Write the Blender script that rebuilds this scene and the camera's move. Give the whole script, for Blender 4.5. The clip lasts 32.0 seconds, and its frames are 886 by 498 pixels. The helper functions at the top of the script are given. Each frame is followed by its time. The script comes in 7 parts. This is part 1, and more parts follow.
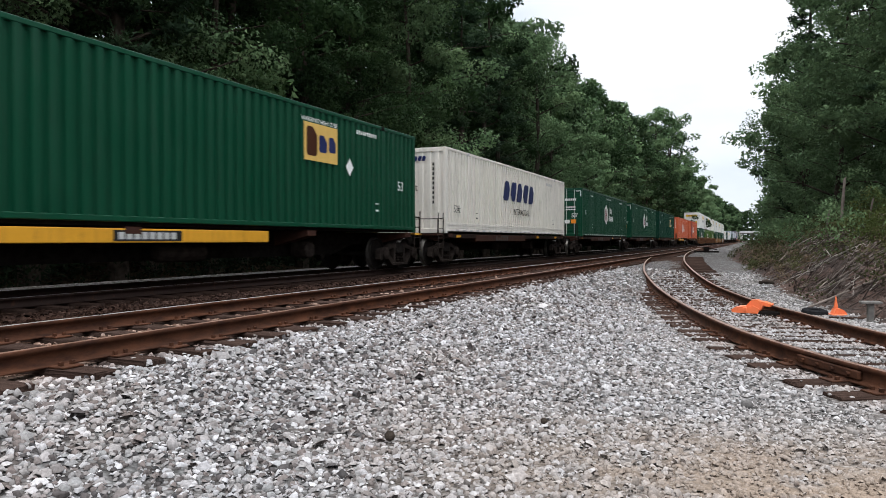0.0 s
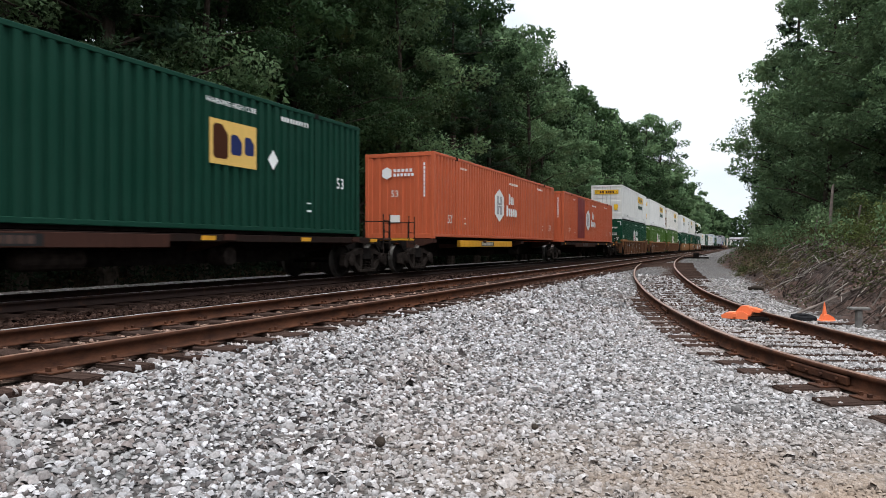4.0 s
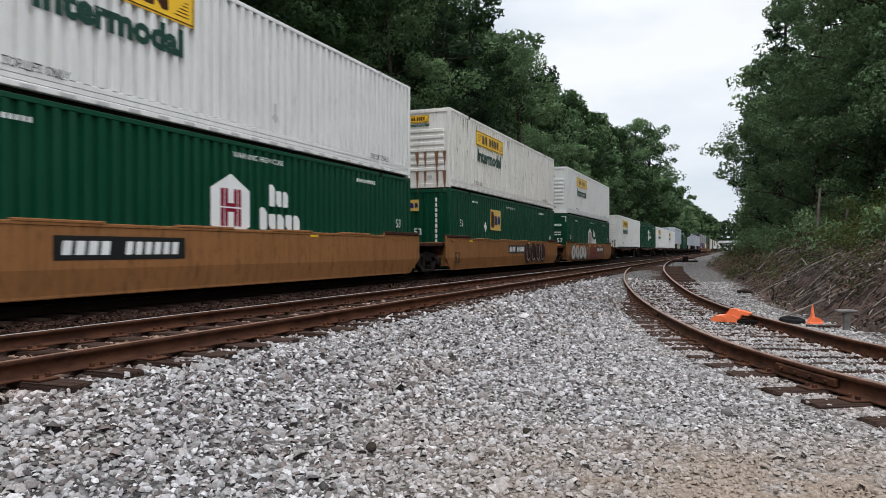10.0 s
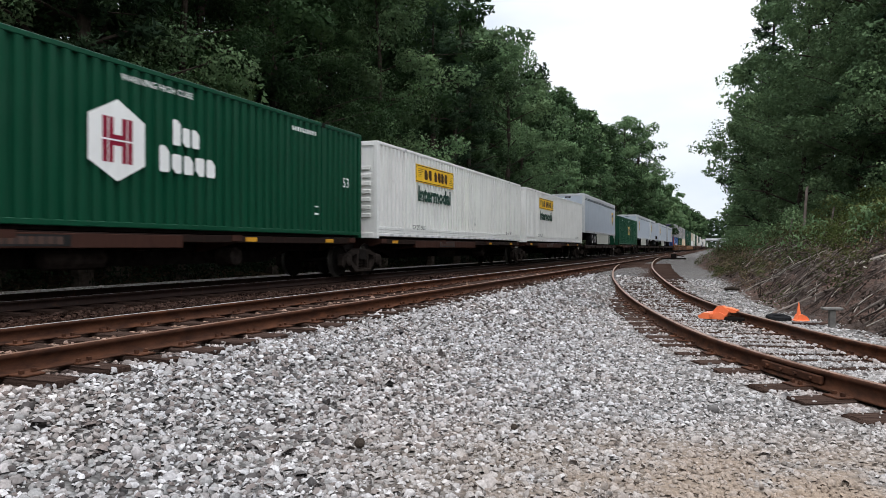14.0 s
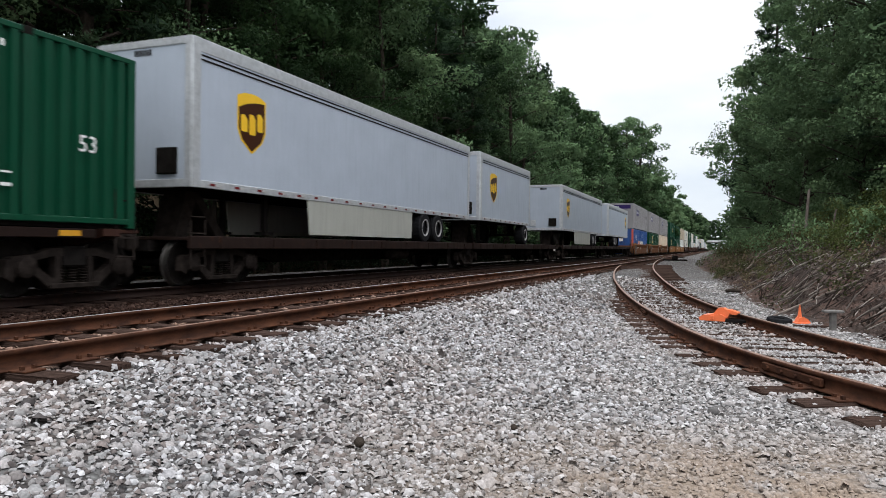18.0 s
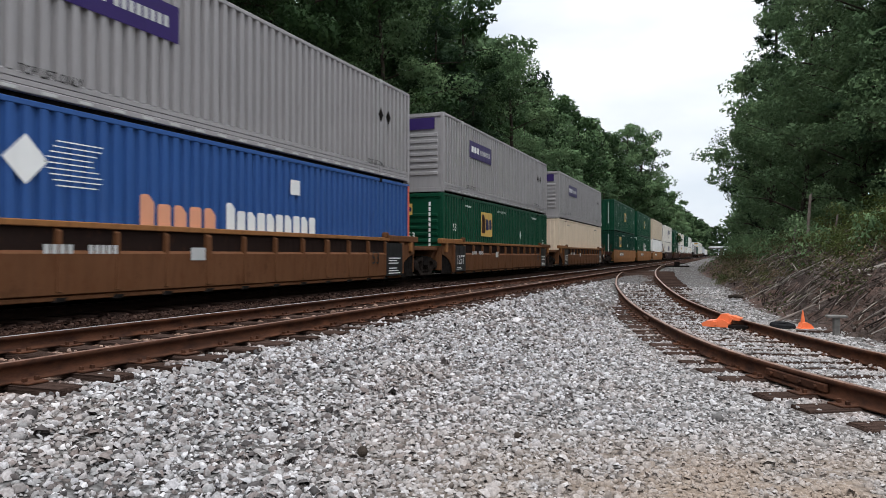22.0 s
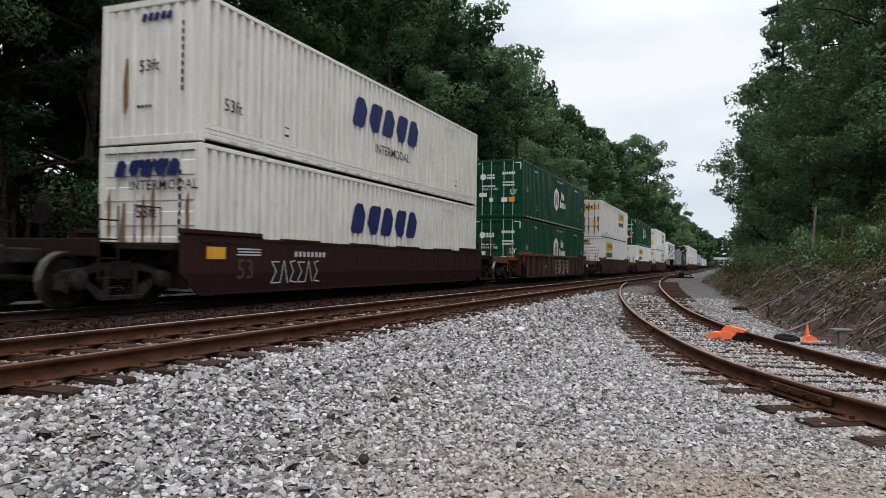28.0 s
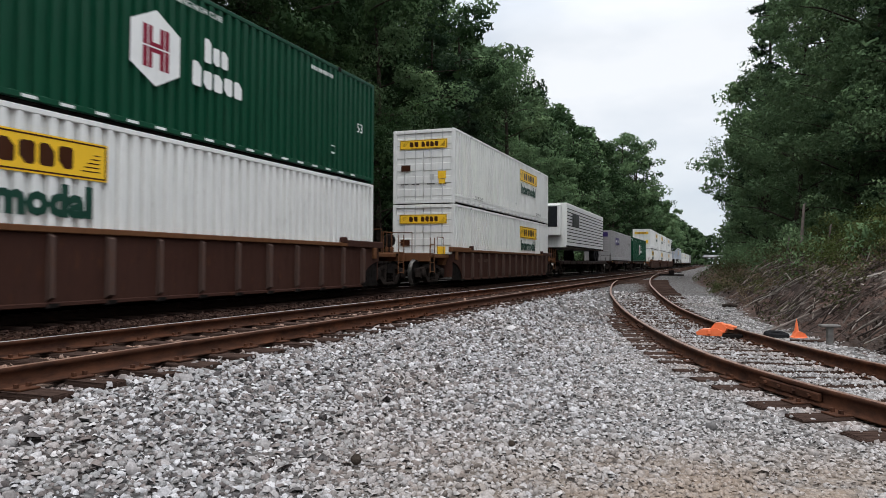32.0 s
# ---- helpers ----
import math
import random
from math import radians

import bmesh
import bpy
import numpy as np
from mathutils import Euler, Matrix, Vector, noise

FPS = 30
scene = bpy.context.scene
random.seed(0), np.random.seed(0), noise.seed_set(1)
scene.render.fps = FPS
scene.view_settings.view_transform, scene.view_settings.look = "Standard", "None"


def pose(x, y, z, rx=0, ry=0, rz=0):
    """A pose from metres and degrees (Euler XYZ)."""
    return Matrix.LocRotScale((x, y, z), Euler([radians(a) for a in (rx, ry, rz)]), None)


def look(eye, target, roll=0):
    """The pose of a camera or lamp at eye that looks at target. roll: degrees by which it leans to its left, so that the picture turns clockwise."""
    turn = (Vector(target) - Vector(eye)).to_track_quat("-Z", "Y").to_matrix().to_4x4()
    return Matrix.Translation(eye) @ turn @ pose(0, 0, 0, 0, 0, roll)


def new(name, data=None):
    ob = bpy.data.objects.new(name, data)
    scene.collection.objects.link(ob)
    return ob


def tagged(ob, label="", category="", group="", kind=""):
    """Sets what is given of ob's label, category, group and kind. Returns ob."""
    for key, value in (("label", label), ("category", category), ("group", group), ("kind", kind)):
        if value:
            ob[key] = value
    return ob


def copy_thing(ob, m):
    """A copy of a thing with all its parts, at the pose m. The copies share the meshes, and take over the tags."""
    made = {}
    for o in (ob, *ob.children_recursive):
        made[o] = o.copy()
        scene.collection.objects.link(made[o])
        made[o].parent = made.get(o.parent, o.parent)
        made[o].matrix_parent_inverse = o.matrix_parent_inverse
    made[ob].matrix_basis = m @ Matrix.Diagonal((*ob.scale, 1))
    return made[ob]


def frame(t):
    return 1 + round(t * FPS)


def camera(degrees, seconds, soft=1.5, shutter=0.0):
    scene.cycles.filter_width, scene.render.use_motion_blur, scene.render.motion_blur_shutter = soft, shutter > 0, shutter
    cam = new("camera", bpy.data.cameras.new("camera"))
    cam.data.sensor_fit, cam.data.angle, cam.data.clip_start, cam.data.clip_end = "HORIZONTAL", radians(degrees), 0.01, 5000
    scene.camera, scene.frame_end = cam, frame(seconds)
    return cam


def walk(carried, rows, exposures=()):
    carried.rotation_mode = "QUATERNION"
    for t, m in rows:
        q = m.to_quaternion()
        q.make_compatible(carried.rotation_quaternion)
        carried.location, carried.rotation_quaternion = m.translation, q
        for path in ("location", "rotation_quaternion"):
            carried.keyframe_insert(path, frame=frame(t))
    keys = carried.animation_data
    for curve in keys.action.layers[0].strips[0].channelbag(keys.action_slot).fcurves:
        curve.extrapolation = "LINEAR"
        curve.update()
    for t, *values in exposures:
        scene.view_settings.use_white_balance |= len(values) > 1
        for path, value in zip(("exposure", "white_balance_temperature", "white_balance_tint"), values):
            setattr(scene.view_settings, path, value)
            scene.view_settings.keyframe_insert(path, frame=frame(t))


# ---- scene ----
# ---- camera: held by hand at one spot beside the tracks, it only turns a little ----
EYE = 1.5
TURNS = [(0,23.69,-0.70,0.03), (0.5,23.90,-0.64,0.05), (1,23.80,-0.75,-0.17), (1.5,23.51,-0.59,-0.33), (2,23.05,-0.68,-0.24), (2.5,23.06,-0.62,-0.41), (3,23.00,-0.48,-0.22), (3.5,23.07,-0.37,-0.07), (5.5,22.53,0.16,-0.29), (6,22.76,0.24,-0.50), (6.5,22.80,0.40,-0.30), (7,22.66,0.36,-0.07), (7.5,22.43,0.22,-0.26), (8,22.37,0.06,-0.13), (8.5,22.31,0.11,0.05), (9,22.21,0.30,-0.02), (9.5,22.17,0.03,-0.03), (10,22.20,0.11,0.12), (10.5,21.74,0.07,0.16), (11,21.82,-0.03,0.07), (11.5,21.60,0.23,-0.11), (12,21.55,0.18,-0.21), (12.5,21.83,-0.03,-0.29), (13,21.58,-0.18,-0.24), (13.5,21.39,-0.32,-0.17), (14,21.34,-0.19,-0.15), (14.5,21.68,-0.27,-0.24), (16.5,21.91,-0.18,-0.33), (17,21.64,-0.05,-0.52), (17.5,21.37,-0.00,-0.48), (18,21.44,-0.22,-0.61), (18.5,21.69,-0.05,-0.48), (19,21.93,0.04,-0.42), (19.5,21.53,0.24,-0.25), (20,21.71,0.33,-0.14), (20.5,21.61,0.31,-0.19), (21,21.61,0.32,-0.19), (21.5,21.47,0.41,-0.22), (22,21.58,0.44,-0.12), (22.5,21.67,0.59,-0.09), (23,21.49,0.49,-0.01), (23.5,21.39,0.43,0.00), (24,21.48,0.35,-0.02), (24.5,21.49,0.28,-0.07), (25,21.46,0.36,-0.19), (25.5,21.61,0.56,-0.38), (27.5,21.92,0.77,-0.82), (28,21.90,1.08,-0.86), (28.5,21.75,0.92,-0.79), (29,21.76,1.05,-0.60), (29.5,21.85,0.99,-0.48), (30,21.39,1.03,-0.49), (30.5,21.48,0.95,-0.55), (31,21.26,0.91,-0.41), (31.5,21.18,1.02,-0.59), (32,21.17,1.05,-0.41)]
cam = camera(64.0, 32.0, soft=0.75, shutter=0.12)
walk(cam, [(t, pose(0, 0, EYE, 90 + p, r, y)) for t, y, p, r in TURNS], exposures=[(0, 0.42), (1, 0.28), (2, 0.36), (3, 0.50), (6, 0.44), (8, 0.18), (9, 0.17), (10, 0.18), (12.5, 0.19), (14, 0.37), (17, 0.29), (18, 0.34), (21, 0.30), (25, 0.32), (28, 0.13), (29, 0.22), (30, 0.36), (31, 0.09), (32, 0.14)])

# ---- overcast daylight: a bright cloud sheet with a veiled, very wide sun ----
world = bpy.data.worlds.new("sky")
scene.world = world
world.use_nodes = True
wn, wl = world.node_tree.nodes, world.node_tree.links
wn.clear()
w_out = wn.new("ShaderNodeOutputWorld")
w_bg = wn.new("ShaderNodeBackground")
w_sky = wn.new("ShaderNodeTexSky")
w_sky.sky_type, w_sky.sun_disc = "NISHITA", False
w_sky.sun_elevation, w_sky.sun_rotation = radians(67), radians(150)
w_dim = wn.new("ShaderNodeVectorMath")
w_dim.operation = "SCALE"
w_dim.inputs["Scale"].default_value = 0.11
w_tc = wn.new("ShaderNodeTexCoord")
w_map = wn.new("ShaderNodeMapping")
w_map.inputs["Scale"].default_value = (1.0, 1.0, 2.6)
w_noise = wn.new("ShaderNodeTexNoise")
w_noise.inputs["Scale"].default_value = 2.2
w_noise.inputs["Detail"].default_value = 5
w_noise.inputs["Roughness"].default_value = 0.5
w_ramp = wn.new("ShaderNodeValToRGB")
w_ramp.color_ramp.elements[0].position, w_ramp.color_ramp.elements[0].color = 0.36, (0.66, 0.72, 0.80, 1)
w_ramp.color_ramp.elements[1].position, w_ramp.color_ramp.elements[1].color = 0.60, (0.922, 0.945, 0.978, 1)
w_mix = wn.new("ShaderNodeMixRGB")
w_mix.inputs["Fac"].default_value = 0.9
wl.new(w_sky.outputs[0], w_dim.inputs[0])
wl.new(w_tc.outputs["Generated"], w_map.inputs["Vector"])
wl.new(w_map.outputs[0], w_noise.inputs["Vector"])
wl.new(w_noise.outputs["Fac"], w_ramp.inputs["Fac"])
wl.new(w_dim.outputs[0], w_mix.inputs["Color1"])
wl.new(w_ramp.outputs["Color"], w_mix.inputs["Color2"])
# an overcast sky grows brighter towards the zenith
w_sep = wn.new("ShaderNodeSeparateXYZ")
w_up = wn.new("ShaderNodeMapRange")
w_up.inputs["From Min"].default_value, w_up.inputs["From Max"].default_value = 0.30, 1.0
w_up.inputs["To Min"].default_value, w_up.inputs["To Max"].default_value = 0.93, 2.9
w_gain = wn.new("ShaderNodeVectorMath")
w_gain.operation = "SCALE"
wl.new(w_tc.outputs["Generated"], w_sep.inputs[0])
wl.new(w_sep.outputs["Z"], w_up.inputs["Value"])
wl.new(w_mix.outputs[0], w_gain.inputs[0])
wl.new(w_up.outputs[0], w_gain.inputs["Scale"])
wl.new(w_gain.outputs[0], w_bg.inputs["Color"])
w_bg.inputs["Strength"].default_value = 1.06
wl.new(w_bg.outputs[0], w_out.inputs["Surface"])
sun_data = bpy.data.lights.new("sun", "SUN")
sun_data.energy, sun_data.angle, sun_data.color = 0.75, radians(30), (1.0, 0.97, 0.92)
sun = new("sun", sun_data)
sun.matrix_world = look((0, 0, 60), (-8, 14, 60 - 38))


# ---- materials ----
def shader(name, rough=0.6, metal=0.0, spec=0.5):
    m = bpy.data.materials.new(name)
    m.use_nodes = True
    b = m.node_tree.nodes["Principled BSDF"]
    b.inputs["Roughness"].default_value = rough
    b.inputs["Metallic"].default_value = metal
    b.inputs["Specular IOR Level"].default_value = spec
    return m, m.node_tree.nodes, m.node_tree.links, b


def coords(n, l, scale=(1, 1, 1), world_space=False):
    if world_space:
        out = n.new("ShaderNodeNewGeometry").outputs["Position"]
    else:
        out = n.new("ShaderNodeTexCoord").outputs["Object"]
    mp = n.new("ShaderNodeMapping")
    mp.inputs["Scale"].default_value = scale
    l.new(out, mp.inputs["Vector"])
    return mp.outputs[0]


def noise_fac(n, l, vec, scale, detail=4, rough=0.6, lo=0.35, hi=0.65):
    t = n.new("ShaderNodeTexNoise")
    t.inputs["Scale"].default_value, t.inputs["Detail"].default_value, t.inputs["Roughness"].default_value = scale, detail, rough
    l.new(vec, t.inputs["Vector"])
    r = n.new("ShaderNodeMapRange")
    r.inputs["From Min"].default_value, r.inputs["From Max"].default_value = lo, hi
    l.new(t.outputs["Fac"], r.inputs["Value"])
    return r.outputs["Result"]


def mixed(n, l, fac, a, b):
    m = n.new("ShaderNodeMixRGB")
    for sock, v in ((m.inputs["Fac"], fac), (m.inputs["Color1"], a), (m.inputs["Color2"], b)):
        if isinstance(v, (int, float)):
            sock.default_value = v
        elif isinstance(v, tuple):
            sock.default_value = (*v, 1)
        else:
            l.new(v, sock)
    return m.outputs[0]


def times(n, l, a, k):
    m = n.new("ShaderNodeMath")
    m.operation = "MULTIPLY"
    l.new(a, m.inputs[0])
    m.inputs[1].default_value = k
    return m.outputs[0]


def bumped(n, l, b, height, strength=0.3, dist=0.01):
    bp = n.new("ShaderNodeBump")
    bp.inputs["Strength"].default_value, bp.inputs["Distance"].default_value = strength, dist
    l.new(height, bp.inputs["Height"])
    l.new(bp.outputs[0], b.inputs["Normal"])


def paint(name, rgb, rough=0.5, grime=0.35, rust=0.0, metal=0.0):
    """Weathered paint: broad fading, rain streaks, specks of rust."""
    m, n, l, b = shader(name, rough, metal, 0.2 if rough < 0.58 else 0.05)
    dark = tuple(c * 0.55 + 0.006 for c in rgb)
    pale = tuple(min(1, c * 1.14 + 0.003) for c in rgb)
    broad = noise_fac(n, l, coords(n, l), 0.9, 4)
    streak = noise_fac(n, l, coords(n, l, (5, 5, 0.45)), 1.6, 5, 0.65, 0.46, 0.8)
    col = mixed(n, l, times(n, l, broad, 0.6), rgb, pale)
    col = mixed(n, l, times(n, l, streak, grime), col, dark)
    if rust:
        spots = noise_fac(n, l, coords(n, l, (3, 3, 1.2)), 2.4, 8, 0.72, 0.60 - 0.1 * rust, 0.70)
        col = mixed(n, l, times(n, l, spots, min(1, rust)), col, (0.105, 0.042, 0.019))
        flake = noise_fac(n, l, coords(n, l, (1.4, 1.4, 0.8)), 1.3, 9, 0.78, 0.56, 0.62)
        col = mixed(n, l, times(n, l, flake, 0.55 * min(1, rust)), col, tuple(c * 0.45 for c in rgb))
    l.new(col, b.inputs["Base Color"])
    rr = n.new("ShaderNodeMapRange")
    rr.inputs["To Min"].default_value, rr.inputs["To Max"].default_value = rough - 0.1, rough + 0.18
    l.new(streak, rr.inputs["Value"])
    l.new(rr.outputs[0], b.inputs["Roughness"])
    bumped(n, l, b, noise_fac(n, l, coords(n, l), 14, 3), 0.08, 0.01)
    return m


def plain(name, rgb, rough=0.6, metal=0.0, var=0.25, scale=8):
    m, n, l, b = shader(name, rough, metal, 0.3 if rough < 0.7 else 0.0)
    f = noise_fac(n, l, coords(n, l), scale, 5)
    l.new(mixed(n, l, f, tuple(c * (1 - var) for c in rgb), tuple(min(1, c * (1 + var)) for c in rgb)), b.inputs["Base Color"])
    bumped(n, l, b, f, 0.15, 0.01)
    return m


GREEN = paint("green_paint", (0.0016, 0.048, 0.0225), 0.5, 0.3)
DEEP = paint("dull_green_paint", (0.007, 0.038, 0.024), 0.6, 0.4)
LIME = paint("leaf_green_paint", (0.050, 0.112, 0.017), 0.5, 0.4, 0.1)
ORANGE = paint("orange_red_paint", (0.47, 0.105, 0.045), 0.5, 0.35)
MAROON = paint("maroon_paint", (0.19, 0.016, 0.018), 0.5, 0.3)
WHITE = paint("white_paint", (0.70, 0.695, 0.67), 0.5, 0.35, 0.15)
WORN = paint("worn_white_paint", (0.72, 0.695, 0.645), 0.5, 0.55, 0.4)
IVORY = paint("ivory_white_paint", (0.67, 0.635, 0.575), 0.5, 0.5, 0.25)
CREAM = paint("cream_paint", (0.70, 0.585, 0.45), 0.5, 0.3, 0.1)
BEIGE = paint("beige_paint", (0.52, 0.44, 0.33), 0.5, 0.4, 0.3)
SKIRT = paint("cream_skirt_panel", (0.36, 0.357, 0.315), 0.55, 0.25)
GREY = paint("grey_paint", (0.287, 0.274, 0.275), 0.5, 0.35, 0.1)
SILVER = paint("silver_grey_panel", (0.40, 0.44, 0.50), 0.4, 0.15)
BLUE = paint("blue_paint", (0.030, 0.085, 0.25), 0.5, 0.35)
CORAL = paint("coral_paint", (0.55, 0.11, 0.07), 0.5, 0.3)
UMBER = paint("rusty_umber_paint", (0.118, 0.056, 0.030), 0.75, 0.6, 0.6)
AMBER = paint("yellow_ochre_paint", (0.255, 0.115, 0.044), 0.6, 0.7, 0.65)
RUSTY = paint("rusty_ochre_paint", (0.125, 0.055, 0.026), 0.7, 0.6, 0.9)
# wear and the light that ribs catch, both put into one paler colour
RIB_PAINT = paint("worn_lit_rib_paint", (0.078, 0.049, 0.040), 0.7, 0.6, 0.7)
OXIDE = paint("dark_oxide_paint", (0.046, 0.0205, 0.0150), 0.75, 0.6, 0.45)
BROWN = paint("brown_oxide_paint", (0.027, 0.0120, 0.0105), 0.65, 0.5, 0.2)
YELLOW = paint("yellow_paint", (0.62, 0.30, 0.025), 0.55, 0.5, 0.35)
D_WHITE = paint("decal_white", (0.74, 0.74, 0.72), 0.5, 0.2)
D_NAVY = paint("decal_navy", (0.012, 0.020, 0.085), 0.5, 0.15)
D_BLACK = paint("decal_black", (0.014, 0.014, 0.014), 0.5, 0.1)
D_RED = paint("decal_crimson", (0.22, 0.010, 0.030), 0.5, 0.15)
D_GOLD = paint("decal_yellow", (0.80, 0.48, 0.03), 0.45, 0.12)
D_TAN = paint("decal_tan_yellow", (0.62, 0.40, 0.11), 0.5, 0.2)
D_GREEN = paint("decal_bottle_green", (0.010, 0.045, 0.030), 0.5, 0.1)
D_PURPLE = paint("decal_purple", (0.030, 0.016, 0.095), 0.45, 0.12)
D_BROWN = paint("decal_dark_brown", (0.045, 0.014, 0.006), 0.4, 0.1)
D_PEACH = paint("decal_peach", (0.65, 0.30, 0.18), 0.5, 0.2)
D_GREY = paint("decal_pale_grey", (0.45, 0.45, 0.44), 0.6, 0.3)
RUN = paint("rust_run_stain", (0.20, 0.105, 0.058), 0.7, 0.5, 0.4)
FADED = paint("faded_red_paint", (0.16, 0.070, 0.050), 0.7, 0.6, 0.5)
D_ORANGE = paint("decal_orange", (0.80, 0.25, 0.02), 0.5, 0.1)
REDTAPE = paint("red_reflector", (0.12, 0.012, 0.012), 0.35, 0.1)
# also stands in for shade on the train's rails and in a recess
DARK_STEEL = paint("dark_brown_steel", (0.018, 0.0105, 0.0085), 0.75, 0.5, 0.3)
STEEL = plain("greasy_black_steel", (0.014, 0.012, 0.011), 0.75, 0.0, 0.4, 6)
CAST = plain("dusty_cast_steel", (0.024, 0.019, 0.0165), 0.8, 0.0, 0.35, 7)
TREAD = plain("polished_wheel_steel", (0.13, 0.12, 0.11), 0.35, 0.8, 0.15, 20)
RUBBER = plain("black_rubber", (0.018, 0.018, 0.019), 0.8, 0, 0.3, 18)
ALLOY = plain("bare_aluminium", (0.50, 0.51, 0.52), 0.45, 0.4, 0.12, 10)
DARKGLASS = plain("dark_screen", (0.012, 0.013, 0.015), 0.15, 0, 0.2, 5)
SAFETY = paint("safety_orange", (0.82, 0.185, 0.07), 0.45, 0.3)
CONCRETE = plain("weathered_concrete", (0.16, 0.15, 0.14), 0.85, 0, 0.25, 9)
PALEWALL = plain("pale_concrete", (0.62, 0.63, 0.63), 0.8, 0, 0.12, 0.5)


def rail_steel():
    m, n, l, b = shader("rusted_rail_steel", 0.75, 0.0, 0.06)
    f = noise_fac(n, l, coords(n, l, (1, 0.35, 1), True), 9, 6, 0.7)
    g = noise_fac(n, l, coords(n, l, (1, 0.2, 1), True), 1.1, 3)
    c = mixed(n, l, f, (0.026, 0.0105, 0.0065), (0.105, 0.041, 0.0200))
    c = mixed(n, l, times(n, l, g, 0.5), c, (0.040, 0.024, 0.019))
    l.new(c, b.inputs["Base Color"])
    bumped(n, l, b, f, 0.3, 0.006)
    return m


def polished_rail():
    m, n, l, b = shader("worn_rail_head", 0.45, 0.55)
    f = noise_fac(n, l, coords(n, l, (3, 0.3, 1), True), 6, 5)
    l.new(mixed(n, l, f, (0.27, 0.25, 0.24), (0.46, 0.44, 0.42)), b.inputs["Base Color"])
    return m


def dull_rail():
    m, n, l, b = shader("dull_brown_rail_head", 0.5, 0.5)
    f = noise_fac(n, l, coords(n, l, (3, 0.3, 1), True), 5, 5)
    l.new(mixed(n, l, f, (0.13, 0.060, 0.036), (0.24, 0.135, 0.09)), b.inputs["Base Color"])
    return m


def tie_wood(name="creosoted_tie_wood", k=1.0):
    m, n, l, b = shader(name, 0.95, 0, 0.0)
    grain = noise_fac(n, l, coords(n, l, (0.5, 9, 9)), 4, 6, 0.7)
    info = n.new("ShaderNodeObjectInfo")
    c = mixed(n, l, grain, (0.017 * k, 0.0105 * k, 0.0085 * k), (0.068 * k, 0.044 * k, 0.035 * k))
    c = mixed(n, l, times(n, l, info.outputs["Random"], 0.4), c, (0.085 * k, 0.056 * k, 0.046 * k))
    l.new(c, b.inputs["Base Color"])
    bumped(n, l, b, grain, 0.7, 0.012)
    return m


